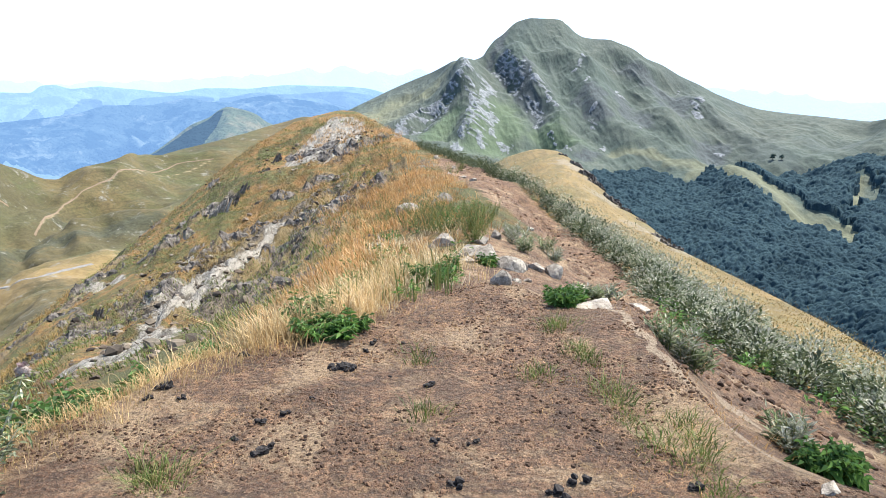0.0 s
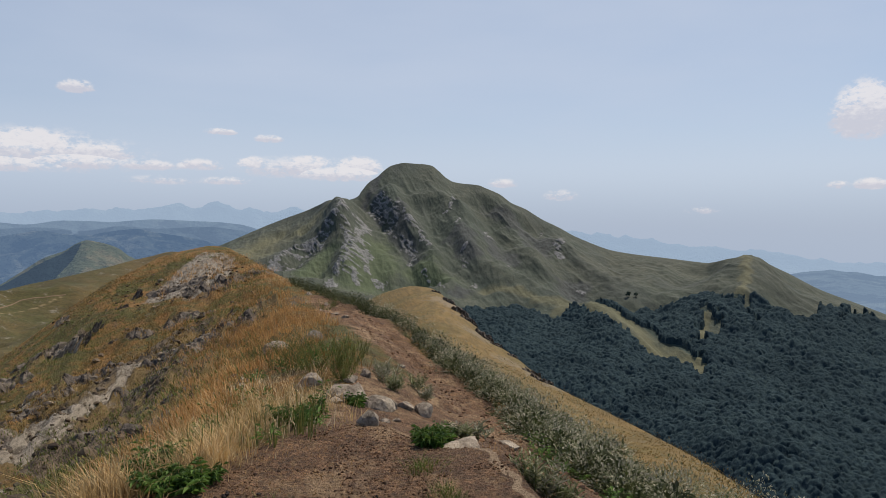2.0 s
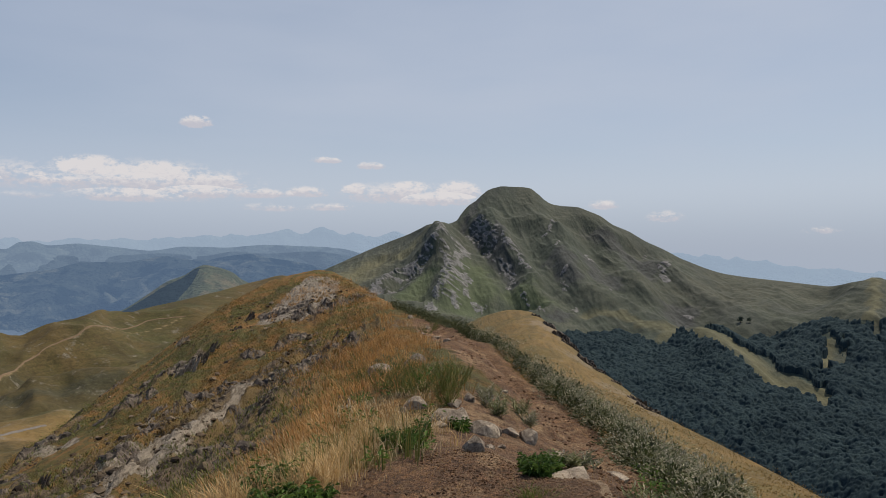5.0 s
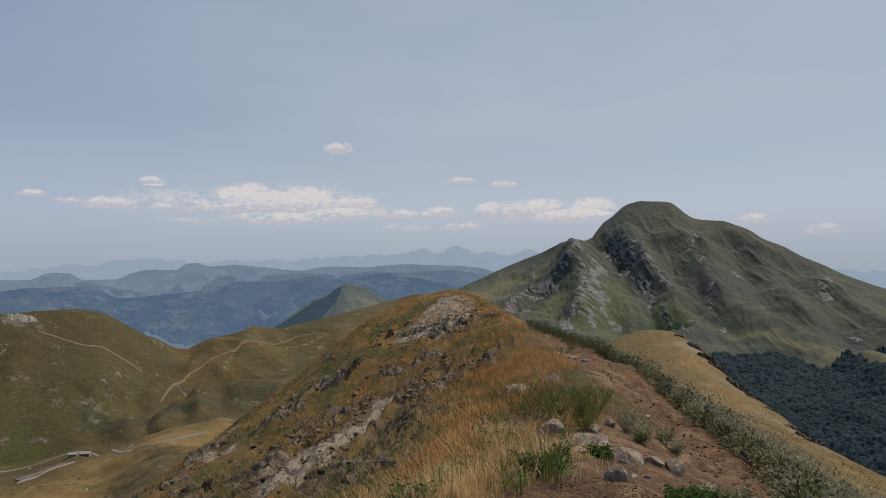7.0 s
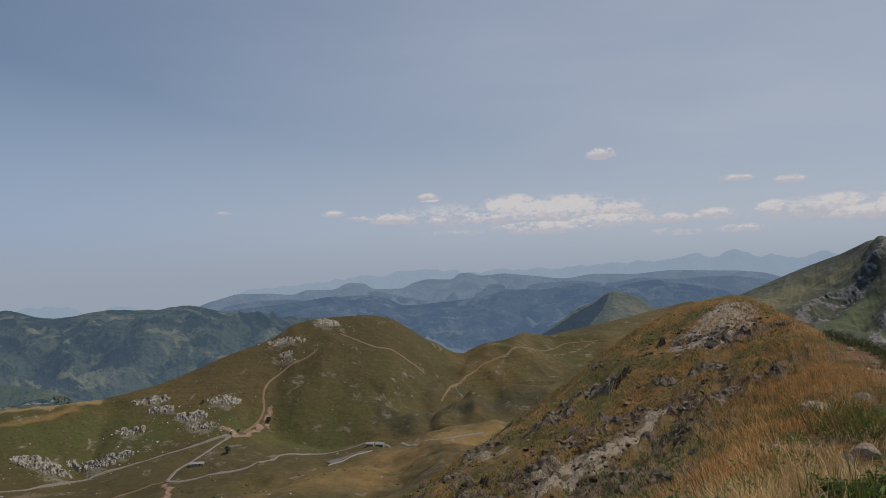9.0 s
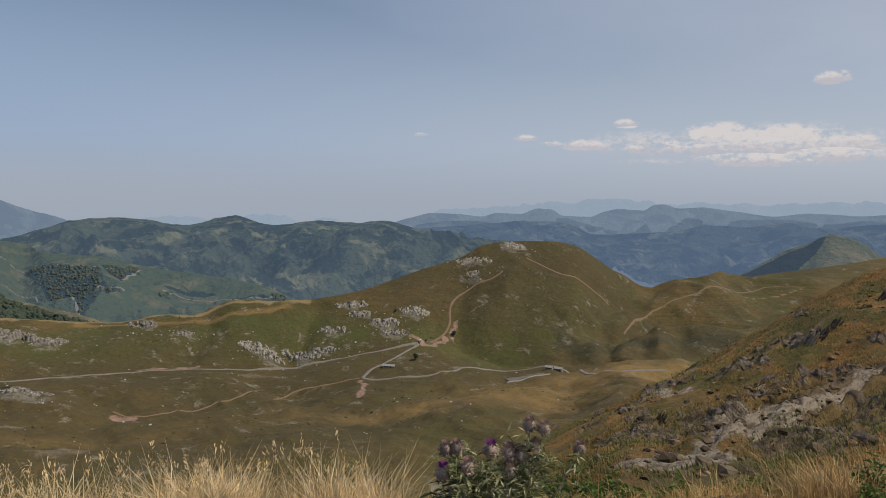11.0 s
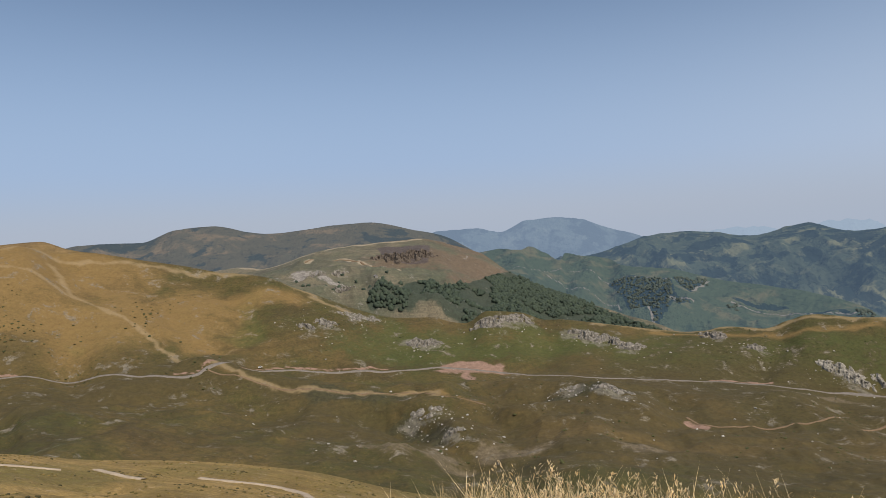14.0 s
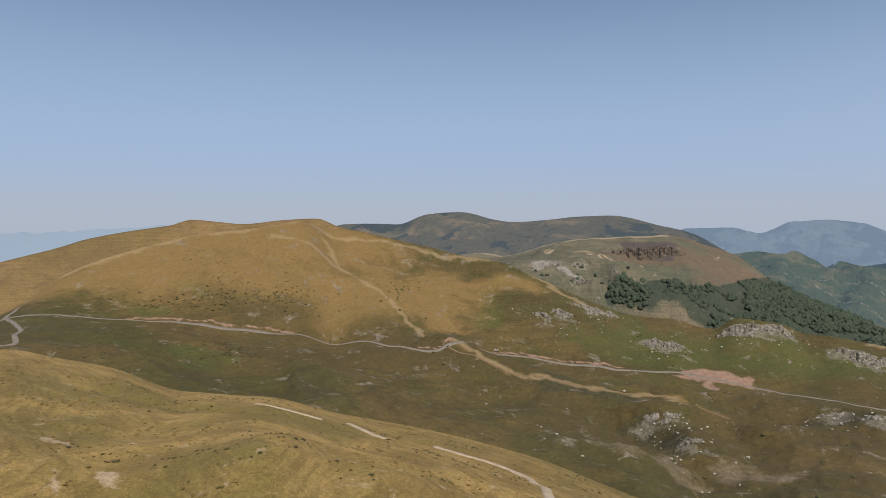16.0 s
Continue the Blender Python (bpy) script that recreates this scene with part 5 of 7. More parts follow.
def part(name, data, material, parent, label="", smooth=False):
    """One mesh object under a thing or a part; data: a bmesh or (verts, faces)."""
    if isinstance(data, tuple):
        me = mesh_of(name, data[0], data[1], material, smooth)
    else:
        me = bpy.data.meshes.new(name)
        data.to_mesh(me)
        data.free()
        me.materials.append(material)
        if smooth:
            me.polygons.foreach_set("use_smooth", np.ones(len(me.polygons), bool))
    ob = new(name, me)
    ob.parent = parent
    return tagged(ob, label) if label else ob


def box(w, d, h, x=0.0, y=0.0, z=0.0, bevel=0.0):
    bm = bmesh.new()
    bmesh.ops.create_cube(bm, size=1, matrix=Matrix.Translation((x, y, z + h / 2)) @ Matrix.Diagonal((w, d, h, 1)))
    if bevel:
        bmesh.ops.bevel(bm, geom=bm.edges[:], offset=bevel, segments=2, affect="EDGES")
    return bm


# ---- roads and tracks ----


def gravel(name, tone, size=3.0):
    m = Mat(name, 0.95)
    n, f = m.noise(1 / size, 6, 0.7), m.noise(12 / size, 6, 0.75)
    c = m.mix(m.ramp(n, 0.35, 0.65), tuple(0.72 * v for v in tone), tone)
    m.color(m.mix(m.ramp(f, 0.4, 0.65, 0, 0.35), c, tuple(0.5 * v for v in tone)))
    m.bump(f, 0.5, 0.05)
    return m.m


MAT_ROAD = gravel("pale_asphalt", (0.215, 0.19, 0.165))
MAT_DIRT = gravel("dirt_track", (0.21, 0.145, 0.09))
MAT_CHALK = gravel("pale_gravel", (0.44, 0.36, 0.27))


def ribbon(name, mat, ground, line, wide, lift, label, category, steps=5.0):
    """A road laid on the ground along (bearing, distance) points, with a thickness."""
    px, py = plan(np.array([p[0] for p in line], float), np.array([p[1] for p in line], float))
    s = np.concatenate([[0], np.cumsum(np.hypot(np.diff(px), np.diff(py)))])
    n = max(6, int(s[-1] / steps))
    u = np.linspace(0, s[-1], n)
    x, y = np.interp(u, s, px), np.interp(u, s, py)
    for _ in range(3):
        x[1:-1], y[1:-1] = (x[:-2] + 2 * x[1:-1] + x[2:]) / 4, (y[:-2] + 2 * y[1:-1] + y[2:]) / 4
    tx, ty = np.gradient(x), np.gradient(y)
    k = np.hypot(tx, ty)
    nx, ny = -ty / k, tx / k
    verts, faces = [], []
    for i in range(n):
        w = wide * (0.5 + 0.06 * math.sin(i * 1.7))
        for side, drop in ((-1.15, -1.6), (-1, 0), (0, 0.06), (1, 0), (1.15, -1.6)):
            ax, ay = x[i] + nx[i] * w * side, y[i] + ny[i] * w * side
            z = ground.z(ax, ay)
            verts.append((ax, ay, (z if z is not None else verts[-1][2] - lift) + lift + drop * lift))
        if i:
            for j in range(4):
                a = 5 * (i - 1) + j
                faces.append((a, a + 5, a + 6, a + 1))
    ob = new(name, mesh_of(name, verts, faces, mat, True))
    return tagged(ob, label, category, kind="structure")


ribbon("road", MAT_ROAD, on_valley, ROAD_MAIN, 3.4, 0.4, "narrow pale mountain road cut along the slope", "road")
ribbon("road", MAT_ROAD, on_valley, ROAD_BEND, 3.4, 0.4, "pale road with a hairpin bend in the pasture", "road")
ribbon("road", MAT_ROAD, on_valley, ROAD_WEST, 3.4, 0.4, "pale winding branch road in dry grass", "road")
ribbon("road", MAT_ROAD, on_valley, ROAD_NORTH, 3.4, 0.4, "pale branch road over the pass", "road")
ribbon("track", MAT_DIRT, on_valley, [(47.9, 755), (46.7, 775), (46.3, 792), (46.2, 805), (46.4, 815), (45.9, 843), (44.5, 861), (42.7, 863), (41.9, 875)], 2.6, 0.3, "brown dirt track climbing the dome hill", "track")
ribbon("track", MAT_DIRT, on_valley, [(73.2, 575), (72.3, 562), (71.3, 555), (68.5, 569), (64.1, 590), (59.2, 646), (55.3, 645), (53.8, 644)], 1.8, 0.3, "narrow brown dirt track through pasture", "track")
ribbon("track", MAT_DIRT, on_valley, [(112.5, 658), (109.6, 633), (108.2, 624), (104.9, 608), (100.2, 601), (95.6, 610), (93.5, 587), (89.6, 566)], 1.3, 0.25, "narrow worn path through straw-coloured grass", "track")
ribbon("track", MAT_DIRT, on_valley, [(40.0, 905), (37, 880), (33, 900)], 2.2, 0.5, "faint terrace path across the dome hill", "track")
ribbon("track", MAT_DIRT, on_valley, [(31.7, 831), (30.9, 877), (29.6, 933), (27.8, 971), (26, 996), (24.2, 1043), (21.4, 1121), (18.6, 1133)], 1.5, 0.4, "earthen track over the grassy saddle", "track")
ribbon("track", MAT_CHALK, on_shoulder, [(128.4, 236), (127.7, 233), (125.4, 229), (123.1, 229)], 2.2, 0.35, "pale gravel track on golden grass", "track", 2.0)
ribbon("track", MAT_CHALK, on_shoulder, [(120.8, 236), (119.3, 223), (117.6, 216)], 2.3, 0.35, "pale gravel track on golden grass", "track", 2.0)
ribbon("track", MAT_CHALK, on_shoulder, [(113.5, 219), (110.6, 212), (107.2, 205), (105.5, 197), (104.3, 175), (103.7, 150)], 2.4, 0.35, "pale gravel track on golden grass", "track", 2.0)
ribbon("track", MAT_DIRT, on_wood, [(104.2, 1368), (101, 1430), (98.8, 1342), (96.2, 1261)], 3.6, 0.8, "pale farm track over green hills", "track", 14.0)

# ---- rocks and crags ----


def stone_mat(name, dark, light, size, lichen=None):
    m = Mat(name, 0.88)
    n, f = m.noise(1.2 / size, 8, 0.7), m.noise(7 / size, 8, 0.75)
    c = m.mix(m.ramp(n, 0.36, 0.62), dark, light)
    c = m.mix(m.ramp(f, 0.36, 0.56, 0.7, 0), c, tuple(0.45 * v for v in dark))
    if lichen:
        c = m.mix(m.ramp(m.noise(3 / size, 6, 0.7, warp=1), 0.56, 0.66, 0, 0.7), c, lichen)
    m.color(c)
    m.bump(m.math("ADD", n, m.math("MULTIPLY", f, 0.6)), 0.9, size * 0.12)
    return m.m


MAT_CRAG = stone_mat("grey_limestone", (0.10, 0.09, 0.075), (0.30, 0.275, 0.24), 5.0, (0.16, 0.16, 0.07))
MAT_ROCK = stone_mat("weathered_rock", (0.20, 0.155, 0.115), (0.40, 0.33, 0.25), 0.3, (0.42, 0.37, 0.29))
MAT_SLATE = stone_mat("dark_slate", (0.050, 0.040, 0.033), (0.185, 0.148, 0.115), 0.7)


MAT_PALECRAG = stone_mat("pale_limestone", (0.15, 0.138, 0.115), (0.36, 0.332, 0.285), 5.0, (0.14, 0.15, 0.06))


def crag(ground, b, d, w, h, seed, mat=MAT_CRAG, lean=0.5, sink=0.0):
    """A broken outcrop: many upright slabs of bedded rock, rooted in the slope, that lean the same way."""
    rng = random.Random(seed)
    place = ground.spot(b, d)
    face = Matrix.Rotation(math.atan2(-place.x, place.y), 4, "Z")
    ob = new("rock_outcrop")
    ob.location = place
    for _ in range(22 if w > 10 else 13):
        verts, faces = [], []
        u, deep = rng.gauss(0, 0.26), rng.gauss(0, 0.22)
        sw, sd, sh = w * rng.uniform(0.03, 0.10), w * rng.uniform(0.04, 0.12), h * rng.uniform(0.2, 1.0) * max(0.25, 1 - 1.2 * abs(u))
        c = face @ Vector((u * w, deep * w, 0))
        root = ground.z(place.x + c.x, place.y + c.y)
        root = (root if root is not None else place.z) - place.z - sink
        turn, base = rng.uniform(-0.5, 0.5), 0
        for lv, (z, s) in enumerate(((-0.4 * h, 1.3), (0.35 * sh, 1.0), (0.75 * sh, 0.8), (sh, 0.35))):
            for a in range(6):
                t = a * math.pi / 3 + turn
                r = s * rng.uniform(0.7, 1.3)
                p = Vector((u * w + math.cos(t) * sw * r + lean * z * 0.5, deep * w + math.sin(t) * sd * r, 0))
                p = face @ p
                verts.append((p.x, p.y, root + z + rng.uniform(-0.06, 0.06) * h))
            if lv:
                for a in range(6):
                    p, q = base + 6 * (lv - 1), base + 6 * lv
                    faces.append((p + a, p + (a + 1) % 6, q + (a + 1) % 6, q + a))
        faces.append(tuple(base + 18 + a for a in range(6)))
        part("slab", ([tuple(p) for p in verts], faces), mat, ob)
    return ob


def outcrop(ground, b, d, w, h, seed, mat=MAT_CRAG, lean=0.0, fins=1.0, nu=34, nv=22):
    """A broken outcrop of bedded rock that breaks through the turf: stepped, cracked, in several pieces."""
    place = ground.spot(b, d)
    turn = math.atan2(-place.x, place.y)
    u, v = np.meshgrid(np.linspace(-0.8, 0.8, nu), np.linspace(-0.5, 0.5, nv))
    s, q = (u - lean * v) * w, v * w
    off = seed * 37.7
    mass = 1 - (u / 0.8) ** 2 - (v / 0.5) ** 2
    broken = fbm(s * fins + off, q - off, w * 0.34, 3, 11)
    ridgy = fbm(s * fins * 1.6 + off, q * 0.8, w * 0.22, 5, 15, ridged=True)
    body = np.clip(mass * 1.3, 0, 1) * (0.5 + 0.9 * ridgy) + 1.5 * broken - 0.20
    body = np.clip(body, -0.35, 1.1)
    body = 0.45 * body + 0.55 * np.floor(body * 5 + 0.6 * fbm(s + off, q, w * 0.15, 3, 19)) / 5
    body = np.where(mass < 0.04, -0.35, body)
    wide = np.cos(turn) * s - np.sin(turn) * (q - 0.5 * h * np.clip(body, 0, 1))
    deep = np.sin(turn) * s + np.cos(turn) * (q - 0.5 * h * np.clip(body, 0, 1))
    verts = []
    for gx, gy, up in zip(wide.ravel(), deep.ravel(), body.ravel()):
        z = ground.z(place.x + gx, place.y + gy)
        verts.append((gx, gy, (z if z is not None else place.z - h) - place.z + up * h))
    i = np.arange(nu * nv).reshape(nv, nu)
    quads = np.stack([i[:-1, :-1], i[:-1, 1:], i[1:, 1:], i[1:, :-1]], -1).reshape(-1, 4)
    ob = new("rock_outcrop", mesh_of("rock_outcrop", verts, quads.tolist(), mat))
    ob.location = place
    return ob


for k, (b, d, w, h) in enumerate(CRAGS):
    tagged(outcrop(on_valley, b, d, w * (1.35 if b < 65 else 1.2), h * (0.32 if b < 65 else 0.5), k, MAT_PALECRAG if b < 65 else MAT_CRAG, lean=0.9 if b < 65 else 0.2, fins=2.2 if b < 65 else 1.1), "pale grey limestone outcrop in green pasture", "rocks", "crags in the pasture")
for k, (b, d, w, h) in enumerate(((97.2, 1400, 50, 9), (95.9, 1372, 54, 11), (94.6, 1390, 48, 10))):
    tagged(outcrop(on_wood, b, d, w, h, 100 + k, MAT_SLATE, 0.3, 1.8), "dark brown rock face on a bare hill", "cliff", "cliff faces")
for k, (b, d, w, h) in enumerate(((103.5, 1225, 30, 7), (101.0, 1075, 26, 7), (101.5, 1240, 18, 5))):
    tagged(outcrop(on_wood, b, d, w, h, 130 + k), "pale grey rocks on a far pasture hill", "rocks", "far pale rocks")
for k, (b, d, w, h) in enumerate(((-11.6, 97, 2.4, 1.4), (-12.6, 90, 3.0, 1.8), (-13.2, 86, 2.4, 1.4), (-14.9, 78.5, 2.8, 1.6), (-15.6, 75, 2.0, 1.0), (-18.9, 61.5, 2.6, 1.3), (-19.7, 58.5, 2.2, 0.9), (-10.2, 105, 1.6, 0.8), (-17.0, 69, 1.4, 0.6))):
    tagged(outcrop(on_spur, b, d, w * 0.85, h * 0.36, 200 + k, MAT_SLATE, 0.4, 1.3, 26, 16), "weathered grey outcrop on the edge of the grass spur", "rocks", "outcrops on the spur")
RIDGE_CRAGS = [(18.3, 35.0, 1.5, 0.9), (17.4, 35.6, 1.0, 0.6), (16.6, 36.6, 0.9, 0.6), (20.7, 30.6, 1.0, 0.45), (21.6, 30.2, 1.0, 0.3), (13.7, 39.7, 0.7, 0.5), (18.9, 41.5, 0.9, 0.4), (28.1, 23.6, 0.7, 0.4), (14.7, 38.4, 0.6, 0.3),
               (23.5, 41, 0.8, 0.35), (26.2, 40, 0.7, 0.3), (9.2, 26.0, 0.8, 0.4), (11.2, 24.0, 0.9, 0.4), (7.2, 27.5, 0.8, 0.5), (12.8, 20.5, 0.7, 0.3), (33.5, 37.5, 0.9, 0.4)]
for k, (b, d, w, h) in enumerate(RIDGE_CRAGS):
    tagged(crag(on_ridge, b, d, w, h, 300 + k, MAT_SLATE if k % 3 else MAT_ROCK, 0.9), "dark jagged rock outcrop on the dry grass flank", "rocks", "outcrops on the flank")
for k, (b, d) in enumerate(((14.8, 15.5), (13.6, 18.5), (12.4, 22.0), (11.2, 24.6), (9.6, 25.6), (7.6, 25.4), (25.4, 20.0), (23.6, 22.6), (21.6, 25.4), (19.0, 27.6), (17.0, 29.4), (30.6, 21.0), (29.4, 25.0), (32.0, 31.0), (28.6, 35.5), (10.0, 33.0), (13.0, 33.4), (19.5, 36.5), (22.5, 34.0), (12.0, 13.0), (10.8, 15.2), (8.4, 37.0), (10.6, 39.0))):
    tagged(outcrop(on_ridge, b, d, 0.8 + 0.03 * d, 0.08 + 0.0025 * d, 340 + k, MAT_SLATE, 0.8, 1.5, 30, 18), "dark broken slate ledges on the grass flank", "rocks", "slate ledges on the flank")


def boulder(size, seed, flat=0.7):
    """A weathered rock: faceted, chipped, broader at the foot."""
    bm = bmesh.new()
    bmesh.ops.create_icosphere(bm, subdivisions=2, radius=0.5)
    rng = random.Random(seed)
    cuts = [(Vector((rng.uniform(-1, 1), rng.uniform(-1, 1), rng.uniform(-0.4, 1))).normalized(), rng.uniform(0.22, 0.38)) for _ in range(14)]
    for v in bm.verts:
        for n, lim in cuts:
            over = v.co.dot(n) - lim
            if over > 0:
                v.co -= n * over * 0.98
        v.co *= 1 + 0.07 * noise.noise(v.co * 5 + Vector((seed, 0, 0))) + 0.04 * noise.noise(v.co * 13)
        v.co.z *= flat
        v.co *= 1.35
    bmesh.ops.scale(bm, vec=size, verts=bm.verts)
    me = bpy.data.meshes.new("boulder")
    bm.to_mesh(me)
    bm.free()
    me.materials.append(MAT_ROCK)
    return me


ROCKS = [(0.0, 8.15, 0.24, 0.26), (1.0, 8.0, 0.12, 0.12), (-2.6, 7.35, 0.40, 0.24), (-3.9, 7.6, 0.26, 0.2), (-5.9, 7.1, 0.34, 0.24), (-6.9, 7.3, 0.16, 0.12), (-5.3, 5.45, 0.20, 0.2), (-4.7, 5.5, 0.12, 0.07), (-9.5, 7.6, 0.24, 0.24), (-8.0, 7.5, 0.2, 0.12),
         (-13.2, 4.95, 0.40, 0.07), (-16.4, 7.3, 0.30, 0.14), (-11.8, 7.0, 0.24, 0.08), (-0.3, 13.5, 0.40, 0.42), (0.6, 13.6, 0.3, 0.3), (2.7, 13.8, 0.5, 0.36), (3.4, 14.0, 0.3, 0.24), (-4.6, 8.8, 0.16, 0.18), (-3.4, 8.3, 0.22, 0.12),
         (-32.7, 2.86, 0.11, 0.035), (-2.2, 7.0, 0.18, 0.1), (-7.4, 6.6, 0.1, 0.05), (-6.4, 6.3, 0.1, 0.06), (-4.0, 24, 0.3, 0.2), (-1.8, 20, 0.22, 0.1), (-0.6, 22, 0.2, 0.12), (-7.5, 11.8, 0.14, 0.08), (-9.6, 10.2, 0.18, 0.08), (7.5, 12.0, 0.2, 0.14), (5.5, 10.0, 0.16, 0.1), (-2.6, 18, 0.2, 0.1), (-1.0, 25, 0.24, 0.14), (0.5, 28, 0.3, 0.2)]
for k, (b, d, w, h) in enumerate(ROCKS):
    ob = new("rock", boulder((w, w * 0.8, h * 1.3), k))
    at_spot = on_ridge.spot(b, d)
    ob.matrix_basis = Matrix.Translation(at_spot + Vector((0, 0, h * 0.22))) @ Matrix.Rotation(k * 1.7, 4, "Z")
    tagged(ob, "pale weathered rock half sunk in red earth" if d < 12 else "grey lichen-spotted rock among dry grass", "rock", "rocks along the path")

# ---- woods ----


def leaf_mat(name, dark, light, per="island"):
    m = Mat(name, 0.75)
    r = m.island() if per == "island" else m.each()
    c = m.mix(r, dark, light)
    m.color(m.mix(m.ramp(m.noise(0.9, 4, 0.7), 0.4, 0.65, 0, 0.5), c, tuple(0.7 * v for v in dark)))
    m.bump(m.noise(1.1, 6, 0.8), 0.8, 0.6)
    return m.m


MAT_WOOD = leaf_mat("oak_wood_canopy", (0.034, 0.050, 0.036), (0.055, 0.076, 0.048))


# Paler, bluer copy of the wood leaves, distance haze put into the colour.
MAT_FARWOOD = leaf_mat("far_copse_hazed", (0.060, 0.080, 0.070), (0.074, 0.095, 0.08))


def crown_shape(parts):
    bm = bmesh.new()
    bmesh.ops.create_icosphere(bm, subdivisions=parts, radius=1.0)
    v = np.array([tuple(p.co) for p in bm.verts])
    f = np.array([[p.index for p in q.verts] for q in bm.faces])
    bm.free()
    return v, f


CROWN_V, CROWN_F = crown_shape(2)
CROWN_F = CROWN_F[CROWN_V[CROWN_F].mean(1)[:, 2] > -0.2]
FAR_V, FAR_F = crown_shape(1)
FAR_F = FAR_F[FAR_V[FAR_F].mean(1)[:, 2] > -0.3]


def canopy(name, mat, ground, spots, size, label, seed=0):
    """A far wood as one mass: lumpy crowns of many sizes standing crown to crown."""
    rng = np.random.default_rng(seed)
    verts, faces, n = [], [], 0
    for b, d in spots:
        p = ground.spot(b, d)
        s = size * rng.uniform(0.6, 1.25)
        lump = 1 + 0.30 * rng.standard_normal(len(FAR_V)).clip(-1.2, 1.2)
        v = FAR_V * lump[:, None] * np.array([s * rng.uniform(0.75, 1.2), s * rng.uniform(0.75, 1.2), s * rng.uniform(0.7, 1.2)]) + np.array([p.x, p.y, p.z + s * 0.5])
        verts.append(v)
        faces.append(FAR_F + n)
        n += len(v)
    ob = new(name, mesh_of(name, np.concatenate(verts).tolist(), np.concatenate(faces).tolist(), mat, True))
    return tagged(ob, label, "forest", kind="stuff")


def closed_canopy(name, mat, ground, grows, start, stop, near, far, step, spacing, tall, label, seed):
    """A closed forest as one mass: the domed crowns of many trees side by side, each its own height, down to the forest's edge."""
    mid = 0.5 * (near + far)
    b = np.linspace(start, stop, int(abs(math.radians(stop - start)) * mid / step))
    d = np.geomspace(near, far, int((far - near) / step))
    bb, dd = np.meshgrid(b, d)
    x, y = plan(bb, dd)
    soil_b, soil_d = np.meshgrid(b[::5], d[::5])
    low = np.array([[ground.spot(p, q).z for p, q in zip(rb_, rd_)] for rb_, rd_ in zip(soil_b, soil_d)])
    part_way = np.array([np.interp(b, b[::5], row) for row in low])
    z = np.array([np.interp(d, d[::5], col) for col in part_way.T]).T
    best, tone = np.full(x.shape, 0.0), np.full(x.shape, 0.5)
    cx, cy = np.floor(x / spacing).astype(np.int64), np.floor(y / spacing).astype(np.int64)
    for i in (-1, 0, 1):
        for j in (-1, 0, 1):
            px = (cx + i + 0.1 + 0.8 * hash01(cx + i, cy + j, 0, seed)) * spacing
            py = (cy + j + 0.1 + 0.8 * hash01(cx + i, cy + j, 1, seed + 1)) * spacing
            grow = hash01(cx + i, cy + j, 2, seed + 2)
            r = spacing * (0.55 + 0.55 * grow)
            h = np.sqrt(np.clip(1 - ((x - px) ** 2 + (y - py) ** 2) / r ** 2, 0, 1)) * r * 0.95 + (tall - spacing * 0.6) * (0.75 + 0.45 * grow)
            top = ((x - px) ** 2 + (y - py) ** 2 < r * r) & (h > best)
            best, tone = np.where(top, h, best), np.where(top, hash01(cx + i, cy + j, 3, seed + 3), tone)
    best = np.maximum(best, tall * 0.45) + 2.4 * fbm(x, y, 3.4, 2, seed + 9) + 5.0 * fbm(x, y, 26, 3, seed + 13)
    edge = fbm(x, y, 30, 3, seed + 5)
    fringe = fbm(x, y, 9, 2, seed + 6)
    inside_wood = grows(bb + 0.7 * edge + 0.5 * fringe, dd + 44 * edge + 26 * fringe)
    ob = sheet(name, mat, x, y, z + np.where(inside_wood, best, -4.0), label, "forest", "stuff")
    spread(ob, "tone", tone.ravel())
    return ob


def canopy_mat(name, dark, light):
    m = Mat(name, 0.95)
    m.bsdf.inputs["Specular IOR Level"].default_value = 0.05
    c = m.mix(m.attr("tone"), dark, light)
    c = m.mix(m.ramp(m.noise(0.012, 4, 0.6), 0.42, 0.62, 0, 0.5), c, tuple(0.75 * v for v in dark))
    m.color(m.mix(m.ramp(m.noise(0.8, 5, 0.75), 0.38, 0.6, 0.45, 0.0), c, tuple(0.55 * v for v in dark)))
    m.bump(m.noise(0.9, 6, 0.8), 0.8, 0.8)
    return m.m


# Dark green crowns shifted to blue: haze over the forest is in the colour.
closed_canopy("beech_forest", canopy_mat("beech_canopy_hazed", (0.024, 0.041, 0.050), (0.040, 0.062, 0.066)), on_peak, wooded, -48, -9.5, 430, 1130, 1.0, 3.3, 6.5, "dense dark green beech forest on the mountain foot", 5)
wood_rng = np.random.default_rng(4)
wb, wd = wood_rng.uniform(72, 100, 22000), np.sqrt(wood_rng.uniform(1000**2, 1500**2, 22000))
wx, wy = plan(wb, wd)
clump = fbm(wx, wy, 70, 3, 31)
ok = inside(wx, wy, WOOD_ONE) & ((wb < 88.5) | (clump > 0.06)) & ((wb < 80) | (clump > -0.16))
canopy("hillside_wood", MAT_WOOD, on_wood, list(zip(wb[ok], wd[ok]))[:4200], 4.0, "dark green wood on the flank of pasture hills", 2)
loose = [(b, 1190 + 60 * math.sin(b * 1.7)) for b in np.arange(93, 103, 0.37) if math.sin(b * 5.1) > 0.2] + [(b, 1085 + 20 * math.sin(3 * b)) for b in np.arange(99, 108, 0.5) if math.sin(b * 2.3) > 0.3]
canopy("hedgerow_trees", MAT_WOOD, on_wood, loose, 4.0, "scattered dark trees and hedges on green hills", 3)
